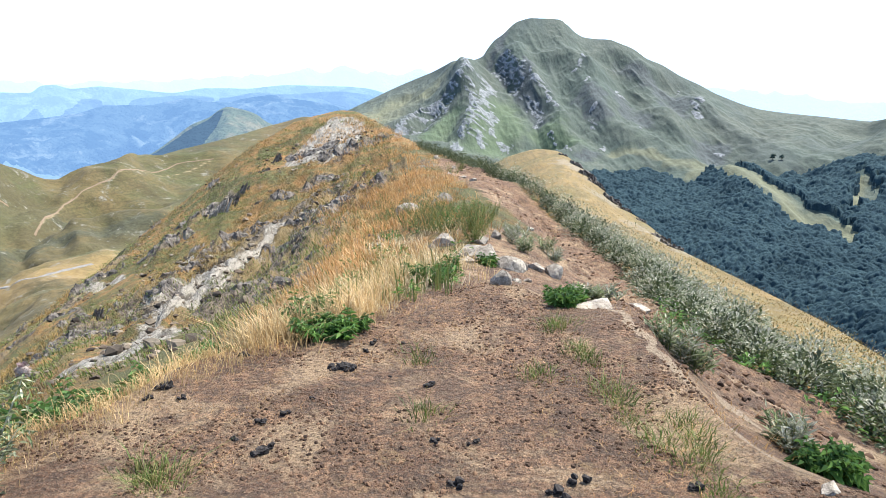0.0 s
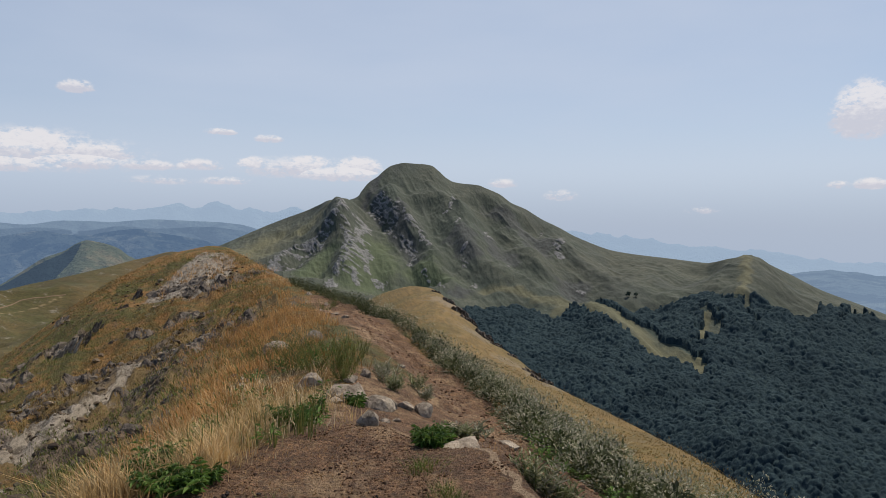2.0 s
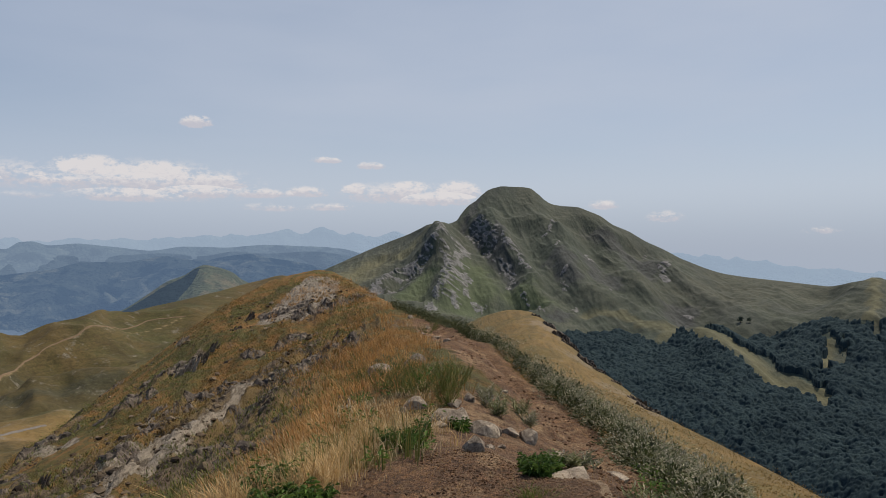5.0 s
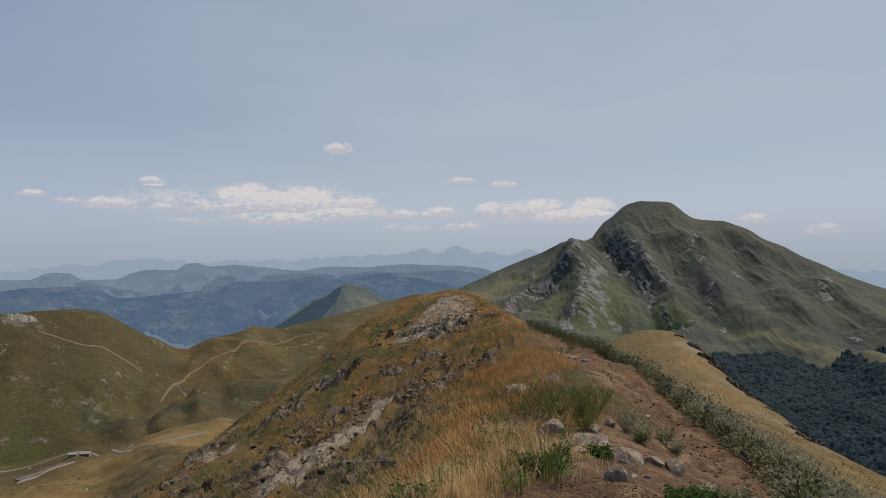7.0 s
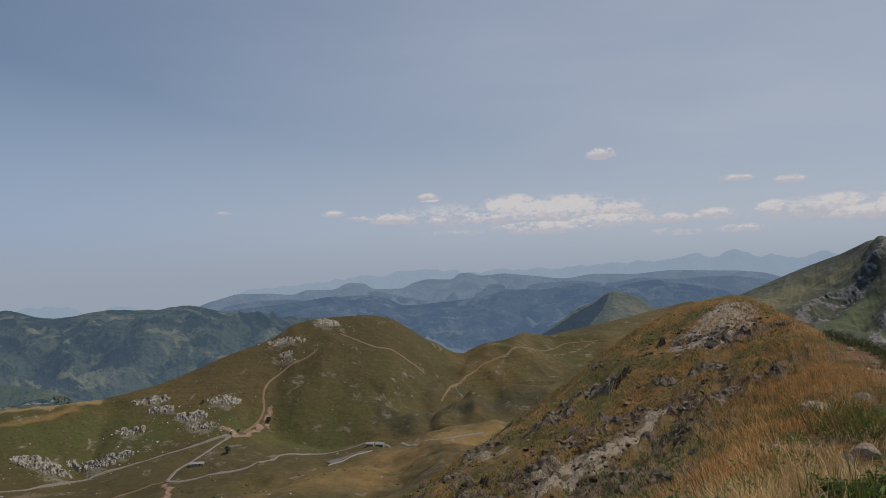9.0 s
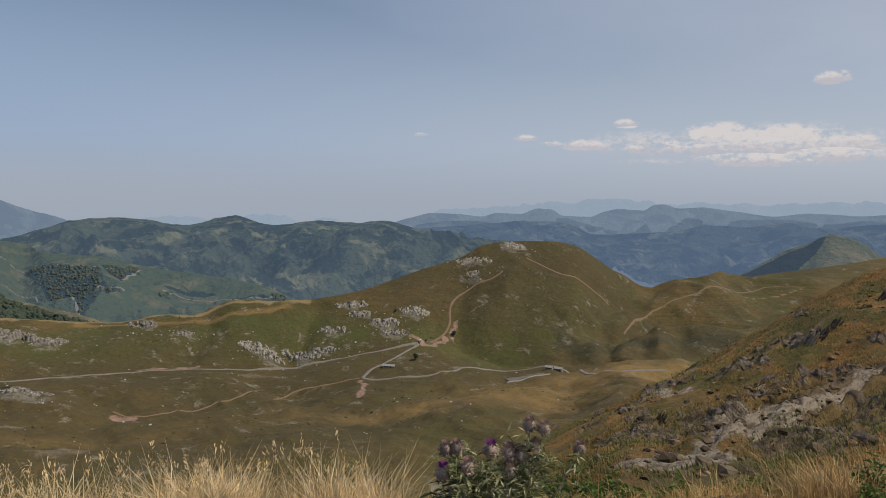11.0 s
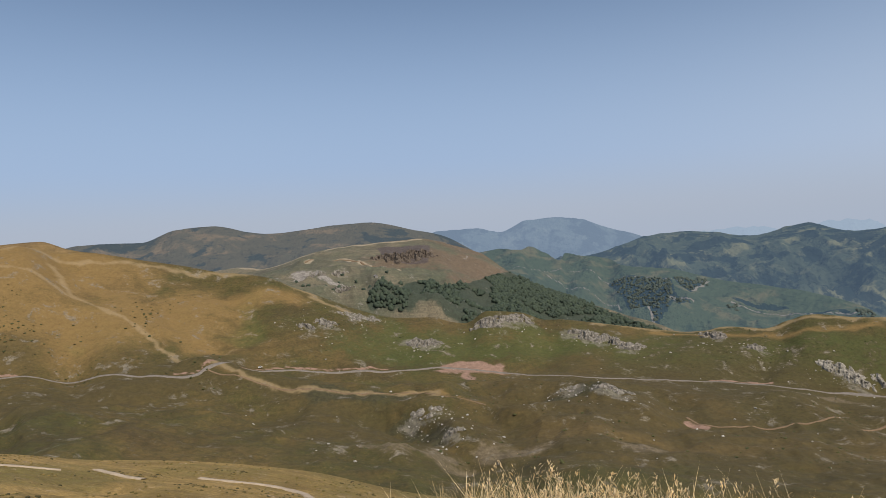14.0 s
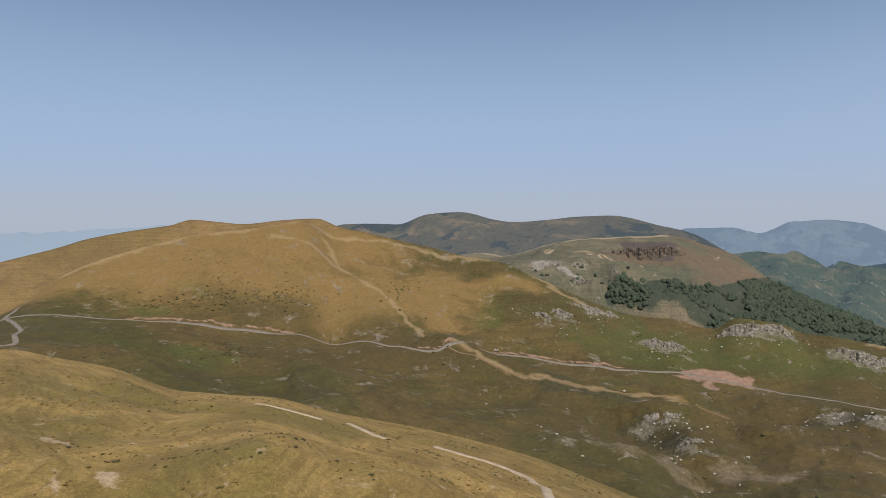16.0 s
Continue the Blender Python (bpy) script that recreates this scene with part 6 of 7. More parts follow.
wb, wd = wood_rng.uniform(60, 86, 9000), np.sqrt(wood_rng.uniform(1260**2, 1860**2, 9000))
wx, wy = plan(wb, wd)
ok = inside(wx, wy, GREEN_WOODS[0]) | inside(wx, wy, GREEN_WOODS[1]) | (fbm(wx, wy, 90, 3, 35) > 0.47)
canopy("far_hedges", MAT_FARWOOD, on_green, list(zip(wb[ok], wd[ok]))[:1500], 3.2, "dark hedges and copses on far meadow hills", 5)
MAT_BARK = stone_mat("grey_bark", (0.08, 0.065, 0.05), (0.17, 0.14, 0.11), 0.5)


def tree(place, tall, seed):
    """A lone hawthorn: a tapered trunk with limbs under a crown of many small clumps."""
    rng = random.Random(seed)
    ob = thing("tree", place, "lone dark green hawthorn in open pasture", "tree", "lone trees")
    verts, faces = [], []

    def limb(a, b, r0, r1):
        base = len(verts)
        for p, r in ((a, r0), (b, r1)):
            for k in range(6):
                t = k * math.pi / 3
                verts.append((p[0] + r * math.cos(t), p[1] + r * math.sin(t), p[2]))
        for k in range(6):
            faces.append((base + k, base + (k + 1) % 6, base + 6 + (k + 1) % 6, base + 6 + k))

    limb((0, 0, -0.3), (0.1, 0, tall * 0.45), tall * 0.05, tall * 0.035)
    for k in range(6):
        t = k * 1.05 + rng.random()
        limb((0.1, 0, tall * 0.4), (math.cos(t) * tall * 0.25, math.sin(t) * tall * 0.25, tall * rng.uniform(0.6, 0.85)), tall * 0.025, tall * 0.01)
    part("trunk", (verts, faces), MAT_BARK, ob)
    cv, cf = [], []
    for k in range(46):
        t, r, z = rng.uniform(0, 6.28), tall * 0.42 * math.sqrt(rng.random()), rng.uniform(0.3, 1.0)
        s = tall * rng.uniform(0.07, 0.14)
        c = Vector((math.cos(t) * r * (1.1 - abs(z - 0.6)), math.sin(t) * r * (1.1 - abs(z - 0.6)), tall * z))
        n = len(cv)
        cv += [tuple(c + Vector(p) * s * rng.uniform(0.6, 1.4)) for p in CROWN_V.tolist()]
        cf += [tuple(i + n for i in f) for f in CROWN_F.tolist()]
    part("crown", (cv, cf), MAT_WOOD, ob)


for k, (b, d, tall) in enumerate(((45.9, 778, 6.0), (49.1, 688, 6.5), (50.9, 812, 3.5), (28.5, 880, 5.0))):
    tree(on_valley.spot(b, d), tall, k)
for k, (b, d, tall) in enumerate(((-26.0, 1170, 9), (-26.6, 1168, 8))):
    tree(on_peak.spot(b, d), tall, 20 + k)

# ---- huts, lay-by and vehicles on the pass ----


def plain(name, tone, rough=0.7, metal=0.0, wear=0.25, size=1.0):
    m = Mat(name, rough)
    m.bsdf.inputs["Metallic"].default_value = metal
    m.color(m.mix(m.ramp(m.noise(2 / size, 6, 0.7), 0.35, 0.7, 0, 1), tone, tuple(v * (1 - wear) for v in tone)))
    m.bump(m.noise(20 / size, 4, 0.6), 0.2, 0.02)
    return m.m


MAT_WALL, MAT_ROOF, MAT_DOOR = plain("rough_stone_wall", (0.30, 0.28, 0.25), 0.9), plain("sheet_roof", (0.26, 0.255, 0.25), 0.6), plain("dark_wood_door", (0.08, 0.06, 0.045))
MAT_PAINT, MAT_DARKPAINT, MAT_GLASS, MAT_TYRE = plain("white_paint", (0.75, 0.75, 0.74), 0.35, wear=0.1), plain("grey_paint", (0.16, 0.17, 0.19), 0.35, wear=0.1), plain("dark_window", (0.03, 0.035, 0.04), 0.1), plain("tyre_rubber", (0.02, 0.02, 0.02), 0.9)


def hut(place, long, deep, tall, turn, label):
    ob = thing("hut", place, label, "hut", turn=turn)
    part("wall", box(long, deep, tall + 1.5, z=-1.5), MAT_WALL, ob)
    bm = bmesh.new()
    bmesh.ops.create_cube(bm, size=1, matrix=Matrix.Translation((0, 0, tall + 0.12)) @ Matrix.Diagonal((long * 1.08, deep * 1.2, 0.2, 1)))
    ridge_h = deep * 0.22
    top = [v for v in bm.verts if v.co.z > tall + 0.1]
    for v in top:
        v.co.y *= 0.12
        v.co.z += ridge_h
    part("roof", bm, MAT_ROOF, ob, "pale sheet roof")
    part("door", box(1.0, 0.12, 2.0, x=long * 0.2, y=-deep / 2 - 0.03), MAT_DOOR, ob)
    for x in (-0.3, -0.05):
        part("window", box(0.8, 0.1, 0.8, x=long * x, y=-deep / 2 - 0.03, z=1.0), MAT_GLASS, ob)


hut(on_valley.spot(51.4, 668), 12, 5, 2.0, radians(40), "long low shepherd hut with a pale roof by the road")
hut(on_valley.spot(37.7, 684), 7, 5, 2.4, radians(25), "small stone hut with a pale roof at the lay-by")
ribbon("lay_by", gravel("lay_by_gravel", (0.15, 0.14, 0.135)), on_valley, [(41.2, 636), (39.6, 648), (38.0, 662)], 8, 0.5, "gravel lay-by beside the mountain road", "parking lot")
ribbon("retaining_wall", MAT_WALL, on_valley, [(41.2, 627), (39.4, 640), (37.6, 654)], 0.8, 0.9, "low stone retaining wall of the lay-by", "wall")


def car(place, turn, paint, tall, long, label):
    ob = thing("car", place, label, "car", "vehicles on the road", turn)
    bm = box(long, 1.8, tall * 0.5, z=0.3, bevel=0.12)
    body_part = part("body", bm, paint, ob)
    bm = box(long * 0.6, 1.6, tall * 0.45, x=-long * 0.06, z=0.3 + tall * 0.48, bevel=0.1)
    for v in bm.verts:
        if v.co.z > 0.3 + tall * 0.7:
            v.co.x *= 0.82
    cabin = part("cabin", bm, MAT_GLASS, body_part, "dark glazed cabin")
    part("roof", box(long * 0.46, 1.5, 0.06, x=-long * 0.06, z=0.3 + tall * 0.92), paint, body_part)
    for x in (-0.3, 0.3):
        for y in (-0.85, 0.85):
            bm = bmesh.new()
            bmesh.ops.create_cone(bm, cap_ends=True, segments=14, radius1=0.33, radius2=0.33, depth=0.22, matrix=Matrix.Translation((x * long, y, 0.33)) @ Matrix.Rotation(math.pi / 2, 4, "X"))
            part("wheel", bm, MAT_TYRE, ob)


for b, d, turn, paint, tall, long, label in ((48.75, 750, 2.4, MAT_PAINT, 2.2, 5.5, "white van parked by the road bend"), (48.2, 756, 2.4, MAT_DARKPAINT, 1.5, 4.4, "dark grey car parked by the road bend"),
                                              (108.3, 688, 1.9, MAT_PAINT, 1.5, 4.3, "white car on the mountain road"), (98.0, 870, 2.0, MAT_PAINT, 1.5, 4.3, "white car parked on the crest"), (97.7, 872, 2.0, MAT_DARKPAINT, 1.5, 4.3, "grey car parked on the crest")):
    car(on_valley.spot(b, d) + Vector((0, 0, 0.8 if 100 < b or b < 60 else 0.1)), turn, paint, tall, long, label)
for b, d in ((98.4, 1209), (36.9, 690)):
    hut((on_wood if d > 1000 else on_valley).spot(b, d), 8, 5, 2.6, 0.4, "tiny pale-roofed stone barn on open pasture")

# ---- loose stones and bushes strewn over the far pastures ----
MAT_STREWN = stone_mat("strewn_limestone", (0.24, 0.225, 0.2), (0.50, 0.48, 0.44), 1.0)
strewn = np.random.default_rng(77)


def strew(name, ground, spots, small, large, mat, label, category, tall=0.7):
    """Many small rounded forms, far off, as one mass."""
    verts, faces, n = [], [], 0
    for b, d in spots:
        p = ground.spot(b, d)
        s = small + (large - small) * strewn.uniform() ** 2.5
        v = FAR_V * (1 + 0.25 * strewn.standard_normal(len(FAR_V)))[:, None] * np.array([s, s, s * tall]) + np.array([p.x, p.y, p.z + s * 0.15])
        verts.append(v)
        faces.append(FAR_F + n)
        n += len(v)
    ob = new(name, mesh_of(name, np.concatenate(verts).tolist(), np.concatenate(faces).tolist(), mat))
    return tagged(ob, label, category, kind="stuff")


stone_spots = []
for cb, cd, cw, ch in CRAGS:
    for _ in range(24):
        stone_spots.append((cb + strewn.normal(0, 1.3), cd - abs(strewn.normal(0, 22)) + 6))
stone_spots += [(strewn.uniform(36, 112), strewn.uniform(400, 840)) for _ in range(160)]
strew("strewn_stones", on_valley, stone_spots, 0.3, 1.3, MAT_STREWN, "pale loose stones strewn over the pasture", "stones")
MAT_HEATHER = leaf_mat("heather", (0.045, 0.052, 0.018), (0.08, 0.082, 0.028))
bush_spots = []
for cb, cd, sb, sd, count in ((131.5, 745, 1.0, 14, 60), (127.5, 750, 1.5, 12, 50), (136, 735, 1.2, 8, 40), (125, 760, 2, 15, 30), (131.5, 600, 1.2, 14, 50), (128.5, 590, 1.4, 14, 30), (101, 800, 2.0, 12, 40), (66, 500, 5, 30, 25), (50, 560, 5, 30, 25), (85, 470, 6, 40, 30), (113, 700, 1.0, 30, 30), (117, 800, 1.0, 25, 30)):
    bush_spots += [(cb + strewn.normal(0, sb), cd + strewn.normal(0, sd)) for _ in range(2 * count)]
strew("heather_bushes", on_valley, bush_spots, 0.4, 1.7, MAT_HEATHER, "low dark heather and juniper bushes on the pasture", "bushes", 0.5)

MAT_TUSSOCK = leaf_mat("tussock_grass", (0.095, 0.080, 0.022), (0.27, 0.185, 0.062))
MAT_SOD = leaf_mat("dark_sod", (0.052, 0.046, 0.018), (0.10, 0.080, 0.028))
tb, td = strewn.uniform(88, 152, 9000), np.sqrt(strewn.uniform(95**2, 290**2, 9000))
tx, ty = plan(tb, td)
tufted = fbm(tx, ty, 14, 4, 231) > 0.04
strew("tussocks", on_shoulder, list(zip(tb[tufted], td[tufted]))[:3600], 0.14, 0.5, MAT_TUSSOCK, "straw and olive grass tussocks on the golden shoulder", "grass", 0.55)
sods = fbm(tx, ty * 0.6, 10, 4, 241) > 0.30
strew("dark_sods", on_shoulder, list(zip(tb[sods], td[sods]))[:900], 0.15, 0.55, MAT_SOD, "dark eroded sods on the golden shoulder", "turf", 0.5)
vb, vd = strewn.uniform(34, 146, 16000), np.sqrt(strewn.uniform(380**2, 860**2, 16000))
vx, vy = plan(vb, vd)
scrub = fbm(vx, vy, 60, 4, 251) + 0.4 * fbm(vx, vy, 12, 2, 253) > 0.27
strew("pasture_scrub", on_valley, list(zip(vb[scrub], vd[scrub]))[:2600], 0.3, 1.1, MAT_HEATHER, "low dark scrub dotted over the pasture", "bushes", 0.45)

# ---- growth on the ridge ----


def blade_mat(name, tones, gloss=0.6, tuft=2.6, deep=0.55):
    """Leaves and blades, each its own tone, with a little light shining through."""
    m = Mat(name, gloss)
    ramp = m.nodes.new("ShaderNodeValToRGB")
    m.links.new(m.island(), ramp.inputs[0])
    ramp.color_ramp.elements[0].color, ramp.color_ramp.elements[1].color = (*tones[0], 1), (*tones[-1], 1)
    for k, tone in enumerate(tones[1:-1]):
        e = ramp.color_ramp.elements.new((k + 1) / (len(tones) - 1))
        e.color = (*tone, 1)
    drift = m.ramp(m.noise(tuft, 4, 0.7), 0.34, 0.66, 0.0, 1.0)
    tone = m.mix(drift, m.mix(1.0, ramp.outputs[0], (deep, deep * 0.95, deep * 0.9), "MULTIPLY"), m.mix(1.0, ramp.outputs[0], (1.3, 1.22, 1.1), "MULTIPLY"))
    m.color(tone)
    thin = m.nodes.new("ShaderNodeBsdfTranslucent")
    m.links.new(tone, thin.inputs[0])
    both = m.nodes.new("ShaderNodeMixShader")
    both.inputs[0].default_value = 0.3
    m.links.new(m.bsdf.outputs[0], both.inputs[1])
    m.links.new(thin.outputs[0], both.inputs[2])
    m.links.new(both.outputs[0], m.nodes["Material Output"].inputs[0])
    return m.m


MAT_STRAW = blade_mat("dry_grass", [(0.58, 0.45, 0.25), (0.72, 0.60, 0.38), (0.84, 0.74, 0.53), (0.46, 0.32, 0.15)], deep=0.72, tuft=5.0)
MAT_RUST = blade_mat("rust_grass", [(0.40, 0.195, 0.066), (0.50, 0.280, 0.105), (0.57, 0.37, 0.165), (0.27, 0.150, 0.05)], tuft=1.4)
MAT_BUFF = blade_mat("buff_grass", [(0.46, 0.30, 0.13), (0.56, 0.40, 0.19), (0.66, 0.51, 0.28), (0.34, 0.21, 0.085)], tuft=2.0)
MAT_TURF = blade_mat("flank_grass", [(0.30, 0.175, 0.056), (0.17, 0.135, 0.040), (0.38, 0.235, 0.09), (0.12, 0.105, 0.032)], tuft=1.0)
MAT_SPURTURF = blade_mat("spur_turf", [(0.20, 0.135, 0.042), (0.125, 0.10, 0.03), (0.25, 0.165, 0.055), (0.10, 0.088, 0.026)])
MAT_NETTLE = blade_mat("nettle_leaf", [(0.045, 0.095, 0.020), (0.08, 0.155, 0.032), (0.13, 0.225, 0.05), (0.06, 0.115, 0.024)])
MAT_STALK = blade_mat("green_stalk", [(0.14, 0.165, 0.042), (0.10, 0.15, 0.034), (0.23, 0.20, 0.07), (0.07, 0.11, 0.026)])
MAT_SILVER = blade_mat("silver_leaf", [(0.08, 0.105, 0.04), (0.42, 0.41, 0.33), (0.15, 0.18, 0.10), (0.56, 0.54, 0.46), (0.10, 0.13, 0.05), (0.34, 0.34, 0.26)])
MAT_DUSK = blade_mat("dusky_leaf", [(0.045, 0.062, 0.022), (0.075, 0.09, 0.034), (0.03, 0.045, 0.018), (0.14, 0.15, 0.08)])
MAT_THISTLE = blade_mat("thistle_leaf", [(0.13, 0.165, 0.07), (0.24, 0.28, 0.14), (0.075, 0.10, 0.04), (0.50, 0.50, 0.36), (0.17, 0.22, 0.085), (0.36, 0.37, 0.24)], tuft=9.0)


def blades_data(base, tall, wide, lean, rng):
    """Bent tapering blades: base points, heights, widths and lean (x, y)."""
    n = len(base)
    a = rng.uniform(0, 2 * math.pi, n)
    side = np.stack([np.cos(a), np.sin(a), np.zeros(n)], 1) * (wide / 2)[:, None]
    up = np.stack([lean[:, 0], lean[:, 1], np.ones(n)], 1)
    mid = base + up * (tall * 0.55)[:, None] * np.array([0.6, 0.6, 1.0])
    tip = base + up * tall[:, None] * np.array([1.5, 1.5, 0.95])
    v = np.stack([base - side, base + side, mid - side * 0.75, mid + side * 0.75, tip], 1).reshape(-1, 3)
    k = np.arange(n)[:, None] * 5
    quads = (k + np.array([[0, 1, 3, 2]])).tolist()
    tris = (k + np.array([[2, 3, 4]])).tolist()
    return v, quads + tris


def leaves_data(base, way, length, wide, droop):
    """Pointed leaves folded along the rib: base points, directions, lengths, widths."""
    n = len(base)
    way = way / np.linalg.norm(way, axis=1)[:, None]
    side = np.cross(way, np.array([0, 0, 1.0])) + 1e-4
    side = side / np.linalg.norm(side, axis=1)[:, None] * (wide / 2)[:, None]
    mid = base + way * (length * 0.45)[:, None]
    tip = base + way * length[:, None] - np.array([0, 0, 1.0]) * (length * droop)[:, None]
    lift = np.array([0, 0, 1.0]) * (wide * 0.25)[:, None]
    v = np.stack([base, mid - side + lift, tip, mid + side + lift], 1).reshape(-1, 3)
    k = np.arange(n)[:, None] * 4
    return v, (k + np.array([[0, 1, 2]])).tolist() + (k + np.array([[0, 2, 3]])).tolist()


def stuff(name, data, mat, label, category):
    ob = new(name, mesh_of(name, data[0].tolist(), data[1], mat))
    return tagged(ob, label, category, kind="stuff")


def grass(name, ground, b, d, per, tall, wide, mat, label, seed, ring=0.06, bend=0.35, wind=(0.0, 0.0)):
    """Tufts at bearings and distances, each of several blades."""
    rng = np.random.default_rng(seed)
    spots = np.array([tuple(ground.spot(p, q)) for p, q in zip(b, d)])
    n = len(spots)
    size = rng.uniform(0.55, 1.25, n)
    base = np.repeat(spots, per, 0)
    k = len(base)
    off = rng.normal(0, ring, (k, 2)) * np.repeat(size, per)[:, None]
    base[:, :2] += off
    base[:, 2] -= 0.015
    high = rng.uniform(tall[0], tall[1], k) * np.repeat(size, per)
    lean = off / ring * 0.16 * bend + rng.normal(0, 0.22, (k, 2)) * bend + np.array(wind)
    return stuff(name, blades_data(base, high, rng.uniform(wide * 0.6, wide * 1.3, k), lean, rng), mat, label, "grass")


def line_at(b, line):
    return np.interp(b, [p[0] for p in line], [p[1] for p in line])


g = np.random.default_rng(12)
# pale hay along the lip towards the valley
b = np.concatenate([g.uniform(50, 104, 900), g.normal(83, 5.5, 380), g.normal(66, 5, 260)])
b = b[(b < 104) & (fbm(b, b * 0.0, 4.0, 3, 211) + 0.012 * (b - 70) > -0.12)]
d = line_at(b, RIDGE_EDGE) + g.uniform(0.06, 0.6, len(b))
grass("dry_grass", on_ridge, b, d, 14, (0.12, 0.36), 0.0055, MAT_STRAW, "tall pale dry grass with seed heads on the ridge edge", 1, 0.06, 0.9)
b = np.concatenate([g.uniform(54, 92, 180), g.normal(83, 4, 130)])
b = b[b < 92]
d = line_at(b, RIDGE_EDGE) + g.uniform(-0.02, 0.4, len(b))
hay = np.array([tuple(on_ridge.spot(p, q)) for p, q in zip(b, d)])
hay_tall, hay_lean = g.uniform(0.28, 0.50, len(b)), g.normal(0, 0.13, (len(b), 2))
stuff("seed_stalks", blades_data(hay, hay_tall, np.full(len(b), 0.004), hay_lean, g), MAT_STRAW, "thin straw stalks standing above the dry grass", "grass")
tips = hay + np.stack([hay_lean[:, 0], hay_lean[:, 1], np.ones(len(b))], 1) * hay_tall[:, None] * np.array([1.3, 1.3, 0.86])
heads_at = np.repeat(tips, 6, 0) + g.normal(0, 0.006, (len(b) * 6, 3)) * np.array([1, 1, 2.5])
stuff("seed_heads", leaves_data(heads_at, np.repeat(np.concatenate([hay_lean * 2.5, np.ones((len(b), 1))], 1), 6, 0) + g.normal(0, 0.35, (len(b) * 6, 3)), np.full(len(b) * 6, 0.028), np.full(len(b) * 6, 0.006), np.full(len(b) * 6, 0.2)), MAT_STRAW, "pale feathery seed heads of dry grass", "grass")
# rust-coloured tufts on the crest towards the knoll, straw and green weeds between
b = np.concatenate([g.uniform(3, 17, 300), g.normal(7, 4.0, 480), g.uniform(-3, 8, 420)])
d = np.concatenate([line_at(b[:300], RIDGE_EDGE) + np.abs(g.normal(0.5, 0.7, 300)), g.uniform(5.4, 11, 480), g.uniform(9, 30, 420)])
x, y = plan(b, d)
keep_b = (along(x, y, PATH_LINE) > 0.9) & (fbm(x, y, 0.9, 2, 91) > -0.1)
close_by = keep_b & (d < 7.5)
grass("buff_grass", on_ridge, b[close_by], d[close_by], 22, (0.07, 0.27), 0.006, MAT_BUFF, "buff and straw coloured grass tufts on the crest", 2, 0.08, 1.0, (-0.1, 0.05))
b, d = np.concatenate([b[keep_b & (d >= 7.5)], g.uniform(-1, 10, 420)]), np.concatenate([d[keep_b & (d >= 7.5)], g.uniform(10, 26, 420)])
x, y = plan(b, d)
crest_tuft = along(x, y, PATH_LINE) > 1.0
grass("rust_grass", on_ridge, b[crest_tuft], d[crest_tuft], 24, (0.08, 0.27), 0.009, MAT_RUST, "rust coloured grass tussocks on the crest", 22, 0.12, 0.9, (-0.1, 0.05))
b, d = g.uniform(-1, 15, 260), g.uniform(4.5, 9.5, 260)
x, y = plan(b, d)
keep_b = (d > line_at(b, RIDGE_EDGE)) & (along(x, y, PATH_LINE) > 0.9)
grass("straw_grass", on_ridge, b[keep_b], d[keep_b], 16, (0.05, 0.2), 0.005, MAT_STRAW, "bleached straw tufts on the crest", 14, 0.09, 1.4)
b, d = g.uniform(-3, 9, 210), g.uniform(5.2, 12, 210)
x, y = plan(b, d)
keep_b = (d > line_at(b, RIDGE_EDGE)) & (along(x, y, PATH_LINE) > 0.9) & (fbm(x, y, 1.0, 2, 95) > 0.2)
weed_at = np.array([tuple(on_ridge.spot(p, q)) for p, q in zip(b[keep_b], d[keep_b])])
WEEDS = weed_at
b, d = g.uniform(2, 12, 900), g.uniform(18, 44, 900)
x, y = plan(b, d)
ok = fbm(x, y, 2.2, 3, 97) > -0.05
grass("rust_grass", on_ridge, b[ok], d[ok], 14, (0.12, 0.34), 0.014, MAT_RUST, "rust coloured grass on the knoll", 3, 0.16, 0.9, (-0.15, 0.05))
# thinner turf on the flank, in streaks along the slope
b, d = g.uniform(4, 40, 15000), np.sqrt(g.uniform(7**2, 45**2, 15000))
x, y = plan(b, d)
bare = np.minimum(along(x, y, [(27, 11.5), (25.2, 15), (22, 20.5), (19.3, 22.5), (16.6, 23.0), (14, 26.5)]) / 1.0, along(x, y, [(12, 38.5), (9.4, 41), (8, 40)]) / 1.8)
streak = fbm(x * 0.35 + y * 0.2, y * 0.5 - x, 2.6, 3, 51)
ok = (bare > 1) & (streak > -0.14) & (d < line_at(b, RIDGE_TOP))
b, d, streak = b[ok][:9500], d[ok][:9500], streak[ok][:9500]
x, y = plan(b, d)
lush_part = fbm(x, y * 0.4, 3.5, 3, 99) > 0.03
grass("flank_turf", on_ridge, b[lush_part], d[lush_part], 8, (0.04, 0.12), 0.02, MAT_STALK, "short green turf on the steep flank", 15, 0.16, 0.9, (-0.25, 0.0))
b, d = b[~lush_part], d[~lush_part]
grass("flank_grass", on_ridge, b, d, 9, (0.05, 0.17), 0.018, MAT_TURF, "short dry grass on the steep flank", 4, 0.13, 0.8, (-0.25, 0.0))
# sparse wisps on the trodden earth
b = g.uniform(-40, 60, 1500)
d = line_at(b, RIDGE_EDGE) * np.sqrt(g.uniform(0.12, 1.05, 1500))
x, y = plan(b, d)
ok = fbm(x, y, 0.8, 3, 61) > -0.02
grass("trodden_grass", on_ridge, b[ok], d[ok], 14, (0.012, 0.05), 0.003, MAT_RUST, "flattened dry grass wisps on trodden earth", 5, 0.07, 2.2)
b = g.uniform(6, 52, 420)
d = line_at(b, RIDGE_EDGE) + g.normal(0.05, 0.14, 420)
